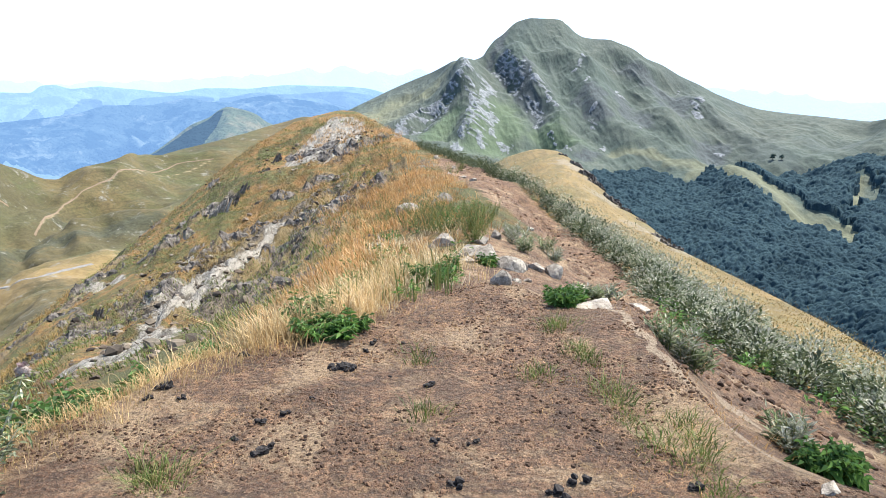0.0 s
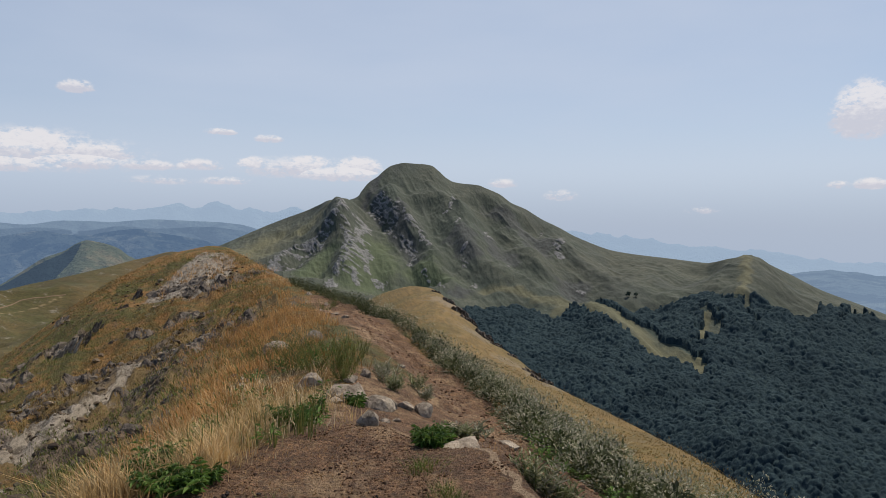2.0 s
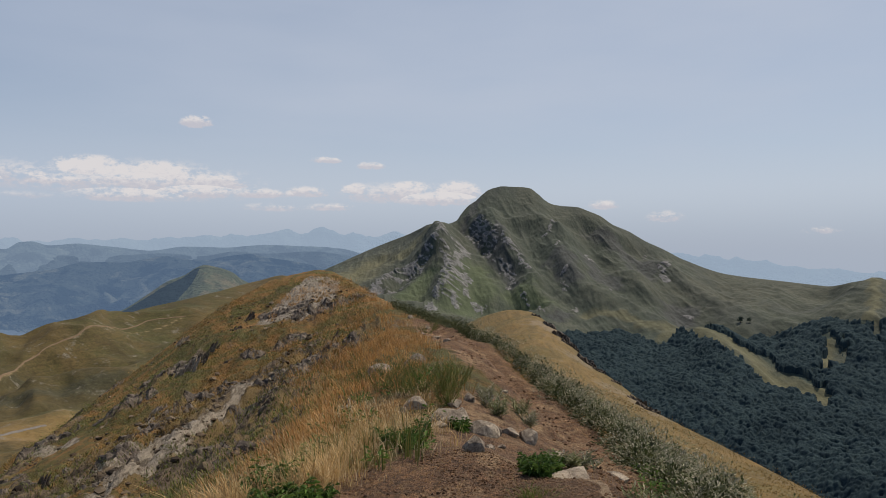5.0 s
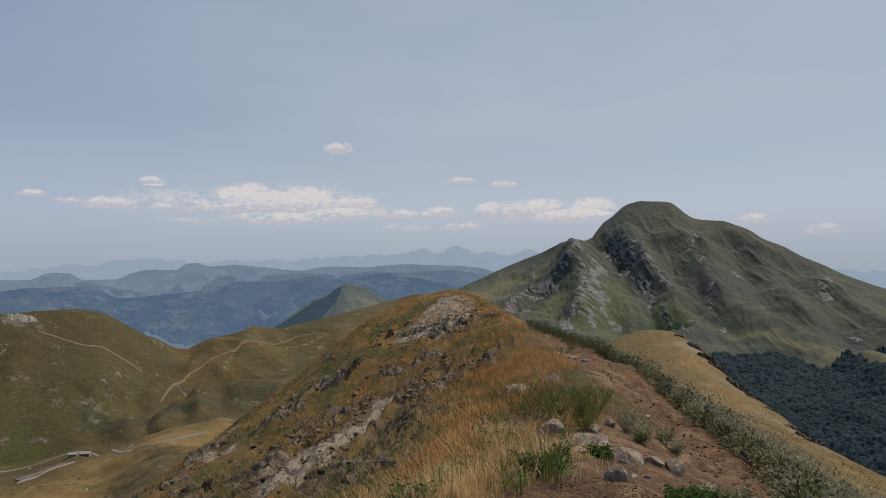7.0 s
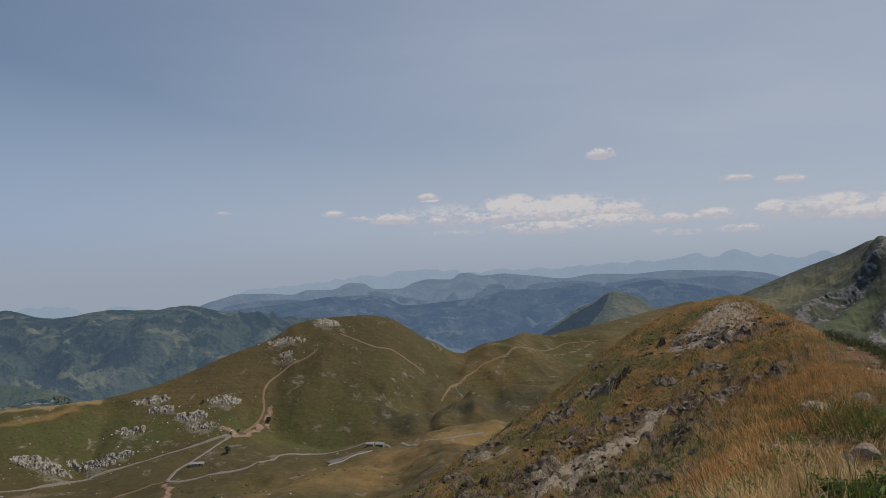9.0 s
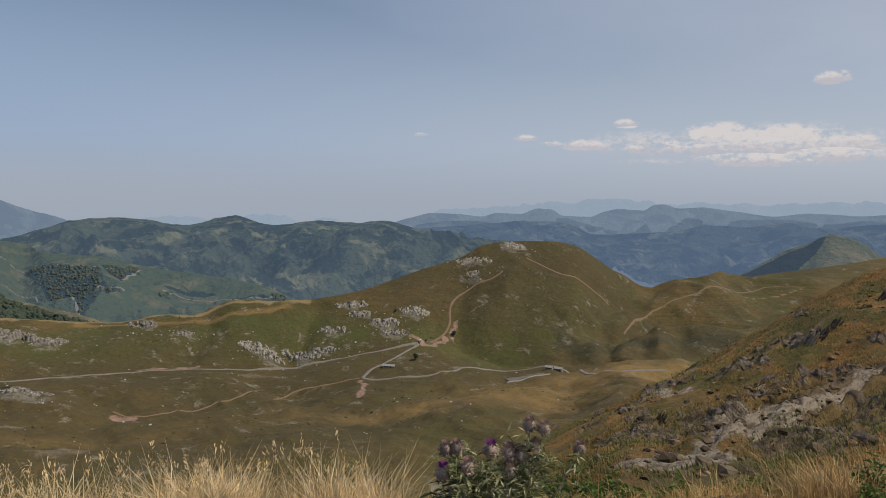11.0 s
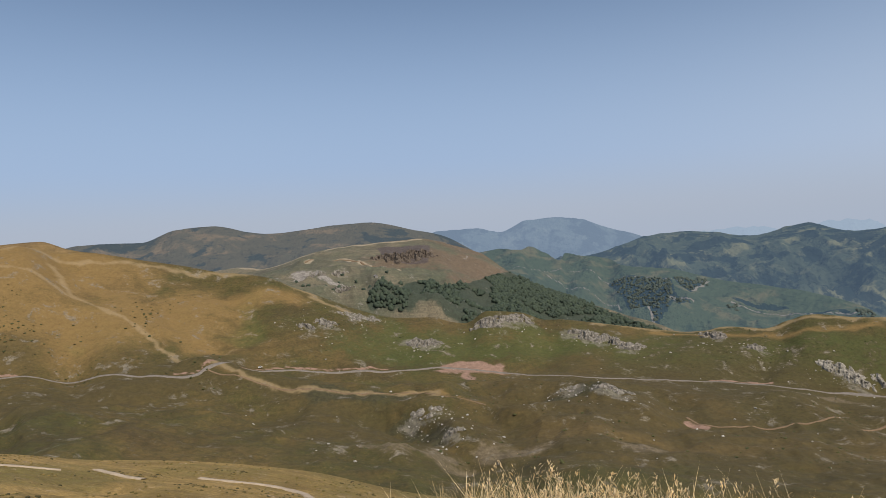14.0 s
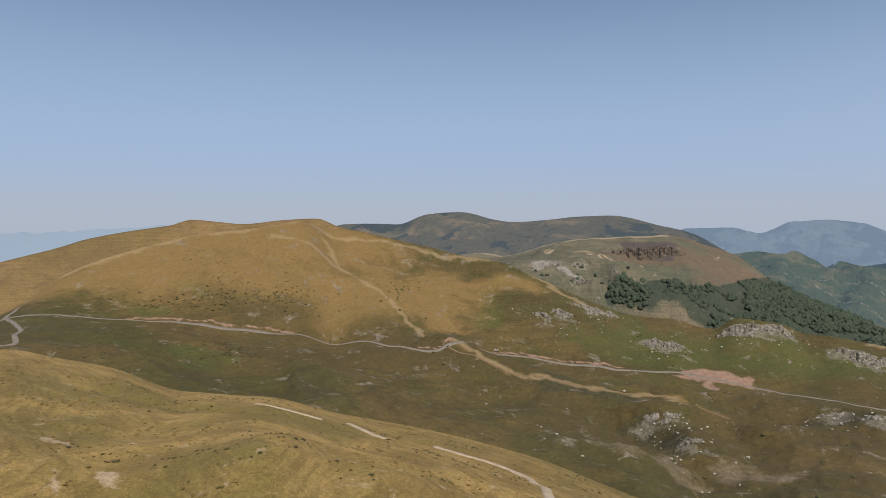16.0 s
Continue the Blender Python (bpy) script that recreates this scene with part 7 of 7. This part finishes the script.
grass("edge_grass", on_ridge, b, d, 16, (0.03, 0.13), 0.004, MAT_BUFF, "short bleached grass along the edge of the bare earth", 17, 0.07, 1.4)
# green tufts on the earth
TUFTS = [(25.9, 2.8), (27.0, 2.85), (25.0, 2.75), (2.1, 3.73), (-8.4, 3.53), (-15.9, 3.29), (-19.3, 2.9), (-22.2, 2.8), (-14.7, 3.4), (-11.8, 4.0), (-13.1, 3.8), (1.9, 3.06), (-21.2, 3.17), (-22.3, 3.05), (-10.1, 4.45), (-10.0, 4.35), (-24.5, 2.6), (-23.2, 2.9), (-12.4, 3.9), (-16.6, 3.1)]
tuft_b, tuft_d = np.repeat([p[0] for p in TUFTS], 3), np.repeat([p[1] for p in TUFTS], 3) + np.tile([0, 0.04, -0.04], len(TUFTS))
grass("green_tufts", on_ridge, tuft_b, tuft_d, 46, (0.025, 0.095), 0.005, MAT_STALK, "small green grass tufts in red earth", 100, 0.05, 1.6)
# yellow turf on the spur
b = g.uniform(-42, -4, 5000)
t = g.uniform(0, 1, 5000)
d = line_at(b, [(p[0], p[1]) for p in SPUR_LOW]) * (1 - t) + line_at(b, [(p[0], p[1]) for p in SPUR_CREST]) * t
grass("spur_grass_blades", on_spur, b, d, 6, (0.03, 0.09), 0.03, MAT_SPURTURF, "yellow mountain turf on the spur", 6, 0.3, 0.9, (0.2, 0.0))

# ---- shrubs ----


def sprays(spots, per, reach, tall, leaf, rng, upright=0.8, droop=0.2):
    """Many leaves standing out from stems round each spot."""
    n = len(spots)
    base = np.repeat(spots, per, 0)
    size = np.repeat(rng.uniform(0.6, 1.25, n), per)
    k = len(base)
    a, r = rng.uniform(0, 2 * math.pi, k), np.sqrt(rng.uniform(0, 1, k)) * reach * size
    h = rng.uniform(0.1, 1.0, k) * tall * size * (1 - 0.35 * (r / (reach * size)) ** 2)
    base = base + np.stack([np.cos(a) * r, np.sin(a) * r, h], 1)
    way = np.stack([np.cos(a) + rng.normal(0, 0.5, k), np.sin(a) + rng.normal(0, 0.5, k), np.full(k, upright) + rng.normal(0, 0.4, k)], 1)
    length = rng.uniform(0.6, 1.3, k) * leaf[0]
    return leaves_data(base, way, length, length * leaf[1], np.full(k, droop))


BELT_LOW = [(-46, 5.4), (-42, 5.6), (-36, 6.0), (-31, 6.4), (-25, 6.6), (-20.7, 7.4), (-18.9, 8.6), (-16.8, 10.2), (-13.4, 13.2), (-9.5, 16.4), (-5.6, 21), (-3.2, 25.5)]
BELT_TOP = [(-46, 10.8), (-42, 11.2), (-36, 12.6), (-25, 14.2), (-18.9, 16), (-12.3, 18.2), (-8, 20.4), (-4.2, 25.4), (-3.2, 27)]
b = g.uniform(-45, -3.2, 3000)
t = g.uniform(0, 1, 3000)
d = line_at(b, BELT_LOW) * (1 - t) + line_at(b, BELT_TOP) * t
x, y = plan(b, d)
thick = fbm(x, y, 1.6, 3, 71)
order = np.argsort(-thick)
chosen = []
for q in order:
    if len(chosen) < 260 and all((x[q] - x[p]) ** 2 + (y[q] - y[p]) ** 2 > 0.5 ** 2 for p in chosen):
        chosen.append(q)
silver_spots = np.array([tuple(on_ridge.spot(b[q], d[q])) for q in chosen])


def cushions(spots, per, reach, tall, leaf, rng, inner, outer):
    """Domed bushes: leaves standing out from a shell between two shares of the radius."""
    n = len(spots)
    size = np.repeat(rng.uniform(0.55, 1.35, n), per)
    base = np.repeat(spots, per, 0)
    k = len(base)
    way = rng.normal(0, 1, (k, 3))
    way[:, 2] = np.abs(way[:, 2]) + 0.05
    way /= np.linalg.norm(way, axis=1)[:, None]
    lumpy = 1 + 0.45 * fbm(base[:, 0] + way[:, 0] * 0.6, base[:, 1] + way[:, 1] * 0.6, 0.22, 2, 7)
    at_shell = way * (rng.uniform(inner, outer, k) * size * lumpy)[:, None] * np.array([reach, reach, tall])
    length = rng.uniform(0.6, 1.3, k) * leaf[0]
    return leaves_data(base + at_shell, way + rng.normal(0, 0.45, (k, 3)), length, length * leaf[1], np.full(k, 0.15))


stuff("silver_shrubs", cushions(silver_spots, 420, 0.38, 0.50, (0.05, 0.40), g, 0.8, 1.04), MAT_SILVER, "silvery grey-green thistle shrubs on the bank below the path", "shrubs")
# Inner leaves and undergrowth toned dark, putting shade into hearts and gaps.
stuff("shrub_hearts", cushions(silver_spots, 150, 0.35, 0.44, (0.09, 0.4), g, 0.3, 0.82), MAT_DUSK, "inner leaves of the silvery shrubs, dark green to put shade inside", "shrubs")
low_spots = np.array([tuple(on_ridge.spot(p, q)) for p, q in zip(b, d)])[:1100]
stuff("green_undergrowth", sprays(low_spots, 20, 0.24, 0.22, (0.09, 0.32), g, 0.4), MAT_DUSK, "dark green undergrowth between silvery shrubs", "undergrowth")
lip_b = g.uniform(-42, -15, 90)
lip_t = g.uniform(-0.06, 0.1, 90)
lip_d = line_at(lip_b, BELT_LOW) * (1 + lip_t)
lip_spots = np.array([tuple(on_ridge.spot(p, q)) for p, q in zip(lip_b, lip_d)])
stuff("fresh_weeds", sprays(lip_spots[:36], 26, 0.14, 0.13, (0.07, 0.4), g, 0.5), MAT_NETTLE, "fresh green weeds along the lower edge of the shrubs", "weeds")
stuff("crest_weeds", sprays(WEEDS[::2], 30, 0.11, 0.2, (0.07, 0.34), g, 0.5), MAT_NETTLE, "green weeds between straw tufts and rocks", "weeds")
b = g.uniform(-6.5, 2.0, 170)
d = line_at(b, RIDGE_TOP) - g.uniform(0.0, 2.2, 170)
sky_spots = np.array([tuple(on_ridge.spot(p, q)) for p, q in zip(b, d)])
stuff("crest_shrubs", sprays(sky_spots, 34, 0.22, 0.42, (0.10, 0.3), g, 0.9), MAT_DUSK, "dark green low shrubs along the crest by the path", "shrubs")


def stem_data(ways, tall, r):
    """Thin three-sided stems from the root to each tip."""
    verts, faces = [], []
    for x, y in ways:
        n = len(verts)
        for z, s in ((-0.03, 1.0), (0.6, 0.75), (1.0, 0.4)):
            for k in range(3):
                a = k * 2.094
                verts.append((x * (0.35 + 0.65 * z) + r * s * math.cos(a), y * (0.35 + 0.65 * z) + r * s * math.sin(a), z * tall))
        for lv in (0, 3):
            for k in range(3):
                faces.append((n + lv + k, n + lv + (k + 1) % 3, n + lv + 3 + (k + 1) % 3, n + lv + 3 + k))
    return verts, faces


def nettle(place, tall, reach, leaf, seed, mat, label, category="nettles", group="green plants on the ridge", upright=0.25, droop=0.35, name="nettle_clump", stems=9, pairs=16):
    """A clump of leafy stems: stems and paired pointed leaves."""
    rng = np.random.default_rng(seed)
    ob = thing(name, place, label, category, group)
    ways = rng.uniform(-reach, reach, (stems, 2))
    tagged(part("stalk", stem_data(ways, tall, 0.004), MAT_STALK, ob), kind="stuff")
    base, way = [], []
    for x, y in ways:
        s = rng.uniform(0.7, 1.1)
        for k in range(pairs):
            z = (k + 1.5) / (pairs + 1)
            for turn in (0, math.pi):
                a = k * 1.571 + turn + rng.normal(0, 0.3)
                base.append((x * (0.35 + 0.65 * z) + rng.normal(0, 0.01), y * (0.35 + 0.65 * z) + rng.normal(0, 0.01), z * tall * s))
                way.append((math.cos(a), math.sin(a), upright + rng.normal(0, 0.25)))
    length = rng.uniform(0.6, 1.2, len(base)) * leaf[0] * np.tile(np.repeat(np.linspace(1.25, 0.6, pairs), 2), stems)
    v, f = leaves_data(np.array(base), np.array(way), length, length * leaf[1], np.full(len(base), droop))
    tagged(part("foliage", (v.tolist(), f), mat, ob), kind="stuff")
    return ob


k = 0
for nb in np.arange(19.5, 48, 1.15):
    for step in (0.3, 0.55):
        nd = float(line_at(nb, RIDGE_EDGE)) + step + 0.08 * math.sin(nb * 5)
        tall = 0.09 + 0.08 * min(1, max(0, (nb - 20) / 12)) + 0.05 * math.sin(nb * 3.3 + step * 9)
        if (nb < 36 and math.sin(nb * 2.1 + step * 20) > 0.1) or nb < 20:
            nettle(on_ridge.spot(nb, nd), tall, 0.16, (0.085, 0.45), 500 + k, MAT_NETTLE, "fresh green nettle clump on the edge of bare earth", stems=5, pairs=9)
            k += 1
for nb, nd, tall, reach in ((12.0, 4.9, 0.32, 0.14), (13.2, 5.0, 0.28, 0.12), (10.8, 4.9, 0.26, 0.12), (9.9, 4.25, 0.13, 0.2), (11.4, 4.3, 0.12, 0.16), (8.6, 4.35, 0.12, 0.16), (0.4, 5.6, 0.14, 0.12), (1.6, 5.9, 0.12, 0.12), (-0.6, 6.2, 0.15, 0.12), (2.6, 6.4, 0.12, 0.12),
                            (-10.7, 4.95, 0.16, 0.12), (-10.2, 5.2, 0.14, 0.14), (-11.4, 5.3, 0.12, 0.12), (-4.0, 6.9, 0.12, 0.1), (-31.5, 3.3, 0.12, 0.1), (-32.8, 3.35, 0.16, 0.1), (-33.8, 3.5, 0.14, 0.1),
                            (77.3, 3.1, 0.2, 0.06), (75.2, 3.05, 0.26, 0.06), (72.2, 3.0, 0.24, 0.08), (71.0, 3.05, 0.2, 0.08), (68.6, 3.0, 0.18, 0.08), (67.0, 3.0, 0.15, 0.08), (64.0, 3.05, 0.16, 0.08), (61.5, 3.1, 0.15, 0.1), (52.5, 3.1, 0.16, 0.1), (50.0, 3.0, 0.2, 0.1), (49.0, 3.1, 0.16, 0.12)):
    nettle(on_ridge.spot(nb, nd), tall, reach, (0.075, 0.45), 600 + k, MAT_NETTLE, "broad-leaved green weed in dry red earth", "weed", stems=3 if nb > 48 else 9, pairs=8 if nb > 48 else 14)
    k += 1
for nb, nd, tall, reach in ((-2.2, 8.9, 0.42, 0.2), (-0.8, 9.6, 0.4, 0.22), (-3.4, 9.6, 0.4, 0.2), (0.6, 10.2, 0.4, 0.22), (-1.6, 10.4, 0.42, 0.2), (2.2, 11.4, 0.45, 0.22), (4.0, 12.6, 0.5, 0.25), (4.8, 13.4, 0.45, 0.2), (-3.9, 10.6, 0.4, 0.2), (-0.9, 22.8, 0.6, 0.25), (-1.5, 23.4, 0.5, 0.2), (-2.7, 8.3, 0.35, 0.16), (1.4, 9.2, 0.35, 0.2), (-3.0, 9.0, 0.38, 0.2), (-0.2, 8.8, 0.36, 0.2), (1.2, 10.0, 0.4, 0.2), (-2.4, 10.0, 0.42, 0.22), (0.4, 11.2, 0.42, 0.22), (3.0, 10.6, 0.4, 0.2)):
    nettle(on_ridge.spot(nb, nd), tall * 0.72, reach * 1.4, (0.06, 0.22), 700 + k, MAT_STALK, "upright feathery green herb among rocks", "herb", "herbs among the rocks", 0.9, 0.1, "herb_clump", 16, 11)
    k += 1
for nb, nd, tall, reach in ((-6.5, 8.8, 0.26, 0.18), (-7.2, 8.4, 0.22, 0.16), (-6.0, 9.4, 0.24, 0.16), (-8.9, 10.0, 0.26, 0.2), (-9.6, 9.4, 0.22, 0.16), (-19.6, 4.45, 0.26, 0.13), (-20.8, 4.5, 0.24, 0.14), (-21.8, 4.55, 0.2, 0.12), (-29.7, 3.75, 0.2, 0.12), (-28.9, 3.9, 0.18, 0.1), (-14.2, 6.0, 0.14, 0.16), (-12.6, 6.0, 0.12, 0.14)):
    nettle(on_ridge.spot(nb, nd), tall, reach, (0.10, 0.2), 800 + k, MAT_SILVER if k % 2 else MAT_THISTLE, "spiky silver-green thistle rosette beside the path", "thistle", "low thistles by the path", 0.8, 0.1, "thistle_rosette", 8, 12)
    k += 1
# bare green stalks in front of the knoll
b, d = g.uniform(-0.5, 10.5, 80), g.uniform(4.9, 6.6, 80)
grass("dock_stalks", on_ridge, b, d, 4, (0.14, 0.36), 0.009, MAT_STALK, "upright green and brown weed stalks", 7, 0.05, 0.25)

# ---- the tall thistle with its flower heads ----
MAT_WOOL = blade_mat("thistle_wool", [(0.58, 0.50, 0.46), (0.44, 0.35, 0.32), (0.68, 0.61, 0.56)])
MAT_PURPLE = blade_mat("purple_florets", [(0.30, 0.05, 0.34), (0.42, 0.10, 0.46), (0.22, 0.03, 0.27)])
MAT_FADED = blade_mat("faded_florets", [(0.42, 0.30, 0.28), (0.50, 0.38, 0.36), (0.34, 0.20, 0.24)])


def flower_head(place, r, mat, parent, rng):
    """A woolly globe of spiny bracts with a tuft of florets on top."""
    n = 150
    u = rng.normal(0, 1, (n, 3))
    u /= np.linalg.norm(u, axis=1)[:, None]
    v, f = leaves_data(np.array(place) + u * r * 0.75, u + np.array([0, 0, 0.25]), np.full(n, r * 0.6), np.full(n, r * 0.24), np.zeros(n))
    bm = bmesh.new()
    bmesh.ops.create_icosphere(bm, subdivisions=2, radius=r * 0.9, matrix=Matrix.Translation(place))
    base = [tuple(q.co) for q in bm.verts]
    faces = [tuple(q.index for q in p.verts) for p in bm.faces]
    bm.free()
    head = part("flower_head", (v.tolist() + base, f + [tuple(i + len(v) for i in q) for q in faces]), MAT_WOOL, parent, "woolly grey thistle head")
    a, s = rng.uniform(0, 6.28, 90), np.sqrt(rng.uniform(0, 1, 90)) * r * 0.55
    root = np.array(place) + np.stack([np.cos(a) * s, np.sin(a) * s, np.full(90, r * 0.75)], 1)
    tv, tf = leaves_data(root, np.stack([np.cos(a) * 0.5, np.sin(a) * 0.5, np.ones(90)], 1), np.full(90, r * 0.8), np.full(90, r * 0.12), np.zeros(90))
    part("floret_tuft", (tv.tolist(), tf), mat, head, "thistle florets")


def tall_thistle(place, tall, reach, heads, seed, label):
    rng = np.random.default_rng(seed)
    ob = thing("thistle", place, label, "thistle", "flowering thistles on the ridge edge")
    ways = [(h[0], h[1]) for h in heads] + [tuple(rng.uniform(-reach, reach, 2)) for _ in range(20)]
    tops = [h[2] for h in heads] + [tall * rng.uniform(0.5, 0.85) for _ in range(20)]
    base, way = [], []
    for (x, y), top in zip(ways, tops):
        part("stem", stem_data([(x, y)], top, 0.006), MAT_THISTLE, ob)
        for k in range(130):
            z = (k + 1) / 131
            a = k * 2.4 + rng.normal(0, 0.3)
            base.append((x * (0.35 + 0.65 * z) + rng.normal(0, 0.035), y * (0.35 + 0.65 * z) + rng.normal(0, 0.035), z * top))
            way.append((math.cos(a), math.sin(a), 0.35 + rng.normal(0, 0.35)))
    n = len(base)
    length = rng.uniform(0.030, 0.072, n)
    v, f = leaves_data(np.array(base), np.array(way), length, length * 0.19, rng.uniform(-0.1, 0.4, n))
    tagged(part("foliage", (v.tolist(), f), MAT_THISTLE, ob, "spiny grey-green leaves"), kind="stuff")
    for x, y, z, r, fresh in heads:
        flower_head((x, y, z + r * 0.5), r, MAT_PURPLE if fresh else MAT_FADED, ob, rng)


spot = on_ridge.spot(40.3, 3.05)
tall_thistle(spot, 0.5, 0.29, [(-0.15, -0.22, 0.45, 0.030, 0), (-0.12, -0.18, 0.46, 0.028, 0), (-0.03, -0.05, 0.44, 0.034, 1), (0.02, 0.02, 0.43, 0.034, 0), (0.06, 0.06, 0.42, 0.032, 0), (0.08, 0.09, 0.56, 0.030, 0), (0.13, 0.13, 0.55, 0.028, 0), (0.11, 0.10, 0.47, 0.028, 0), (0.24, 0.26, 0.46, 0.026, 0), (0.05, 0.0, 0.36, 0.030, 0)], 1,
             "bushy spear thistle with woolly heads and spiny leaves")
tall_thistle(on_ridge.spot(44.2, 3.0), 0.32, 0.1, [(-0.06, -0.03, 0.34, 0.034, 1), (0.04, 0.03, 0.38, 0.034, 0), (-0.01, 0.0, 0.26, 0.032, 0)], 2, "small spear thistle with one purple flower head")

# ---- clods, dung and pebbles on the earth ----
MAT_CLOD = blade_mat("earth_clod", [(0.095, 0.056, 0.036), (0.14, 0.082, 0.05), (0.21, 0.125, 0.074), (0.06, 0.038, 0.028)], 0.95)
MAT_PEBBLE = blade_mat("slope_rubble", [(0.17, 0.13, 0.095), (0.09, 0.067, 0.049), (0.28, 0.23, 0.175), (0.05, 0.038, 0.03)], 0.9)
MAT_DUNG = plain("dark_dung", (0.030, 0.022, 0.018), 0.85, wear=0.5, size=0.05)
lump_mesh = bmesh.new()
bmesh.ops.create_icosphere(lump_mesh, subdivisions=1, radius=1.0)
LUMP_V = np.array([tuple(q.co) for q in lump_mesh.verts])
LUMP_F = np.array([[q.index for q in p.verts] for p in lump_mesh.faces])
lump_mesh.free()


def rubble(name, ground, b, d, small, large, mat, label, seed, flat=0.7):
    rng = np.random.default_rng(seed)
    n = len(b)
    spots = np.array([tuple(ground.spot(p, q)) for p, q in zip(b, d)])
    size = small + (large - small) * rng.uniform(0, 1, n) ** 3
    turn = rng.standard_normal((n, 3, 3))
    turn, _ = np.linalg.qr(turn)
    v = (LUMP_V[None] * (1 + 0.28 * rng.standard_normal((n, 12, 1)).clip(-1.2, 1.2))) @ turn
    v = v * size[:, None, None] * np.array([1, 1, flat])
    v = v + spots[:, None] + np.array([0, 0, 1]) * (size * 0.2)[:, None, None]
    f = LUMP_F[None] + (np.arange(n) * 12)[:, None, None]
    ob = new(name, mesh_of(name, v.reshape(-1, 3).tolist(), f.reshape(-1, 3).tolist(), mat))
    return tagged(ob, label, "rubble", kind="stuff")


b = g.uniform(-46, 62, 26000)
d = line_at(b, RIDGE_EDGE) * np.sqrt(g.uniform(0.15, 1.12, 26000))
x, y = plan(b, d)
ok = fbm(x, y, 0.7, 4, 81) > 0.05
rubble("soil_clods", on_ridge, b[ok], d[ok], 0.0025, 0.013, MAT_CLOD, "crumbs and clods of dark red-brown earth", 9)
b = g.uniform(44, 100, 2600)
d = line_at(b, RIDGE_EDGE) - np.abs(g.normal(0, 0.16, 2600)) + 0.12
rubble("lip_clods", on_ridge, b, d, 0.006, 0.045, MAT_CLOD, "lumps of dark red earth along the ridge edge", 23)
px, py = plan(np.array([p[0] for p in PATH_LINE]), np.array([p[1] for p in PATH_LINE]))
t = g.uniform(0, len(px) - 1.01, 1500)
i = t.astype(int)
x = px[i] + (px[i + 1] - px[i]) * (t - i) + g.normal(0, 0.35, 1500)
y = py[i] + (py[i + 1] - py[i]) * (t - i) + g.normal(0, 0.35, 1500)
rubble("path_stones", on_ridge, np.degrees(np.arctan2(-x, y)), np.hypot(x, y), 0.005, 0.035, MAT_CLOD, "small stones and clods on the red path", 10)
b, d = g.uniform(5, 36, 16000), np.sqrt(g.uniform(9**2, 44**2, 16000))
x, y = plan(b, d)
near_scree = np.minimum(along(x, y, [(27, 11.5), (25.2, 15), (22, 20.5), (19.3, 22.5), (14, 26.5), (9, 27)]), np.minimum(along(x, y, [(26, 19), (22, 25), (17, 29)]), along(x, y, [(12, 38.5), (8, 38)])))
ok = g.uniform(0, 1, 16000) < 0.35 * np.exp(-near_scree / 1.6) + 0.02
streaky = fbm(x, y * 0.3, 1.3, 3, 173)
big_stone = (g.uniform(0, 1, 16000) < 0.10 * (streaky > 0.12) + 0.10 * np.exp(-near_scree / 1.2)) & (d < line_at(b, RIDGE_TOP))
rubble("flank_stones", on_ridge, b[big_stone], d[big_stone], 0.03, 0.17, MAT_PEBBLE, "angular grey and brown stones on the dry flank", 21, 0.6)
rubble("scree_stones", on_ridge, b[ok], d[ok], 0.02, 0.10, MAT_PEBBLE, "loose grey slate rubble on the flank", 11, 0.55)


def dung(place, size, seed):
    rng = random.Random(seed)
    ob = thing("dung", place, "dry dark brown lump of dung on red earth", "dung", "dung on the earth")
    for _ in range(rng.choice((2, 3, 4, 6))):
        off = Vector((rng.uniform(-1, 1), rng.uniform(-1, 1), 0)) * size * 0.6
        bm = bmesh.new()
        bmesh.ops.create_icosphere(bm, subdivisions=2, radius=size * rng.uniform(0.22, 0.45), matrix=Matrix.Translation(off + Vector((0, 0, size * 0.25))))
        for v in bm.verts:
            v.co += (v.co - off).normalized() * size * (0.35 * noise.noise(v.co * (2.2 / size) + Vector((seed, 0, 0))) + 0.2 * noise.noise(v.co * (6 / size)))
            v.co.z *= 0.75
        part("lump", bm, MAT_DUNG, ob)


for k, (db, dd, ds) in enumerate(((1.53, 3.36, 0.04), (0.72, 2.78, 0.04), (-2.68, 2.76, 0.045), (9.26, 3.69, 0.06), (6.09, 4.06, 0.045), (7.18, 3.91, 0.035), (3.76, 4.04, 0.03), (16.7, 3.14, 0.045), (14.1, 3.18, 0.045), (16.8, 2.84, 0.06), (23.1, 3.52, 0.045), (24.3, 3.7, 0.06),
                                    (25.4, 3.61, 0.035), (17.6, 4.01, 0.04), (-22.9, 2.59, 0.06), (-10.5, 2.4, 0.05), (9.8, 3.66, 0.05), (8.5, 3.64, 0.05), (-12.6, 2.5, 0.06), (5.0, 3.5, 0.02), (12.0, 3.3, 0.025), (-6.0, 3.9, 0.025), (-1.0, 2.45, 0.05), (19.0, 3.0, 0.03))):
    dung(on_ridge.spot(db, dd), ds, k)
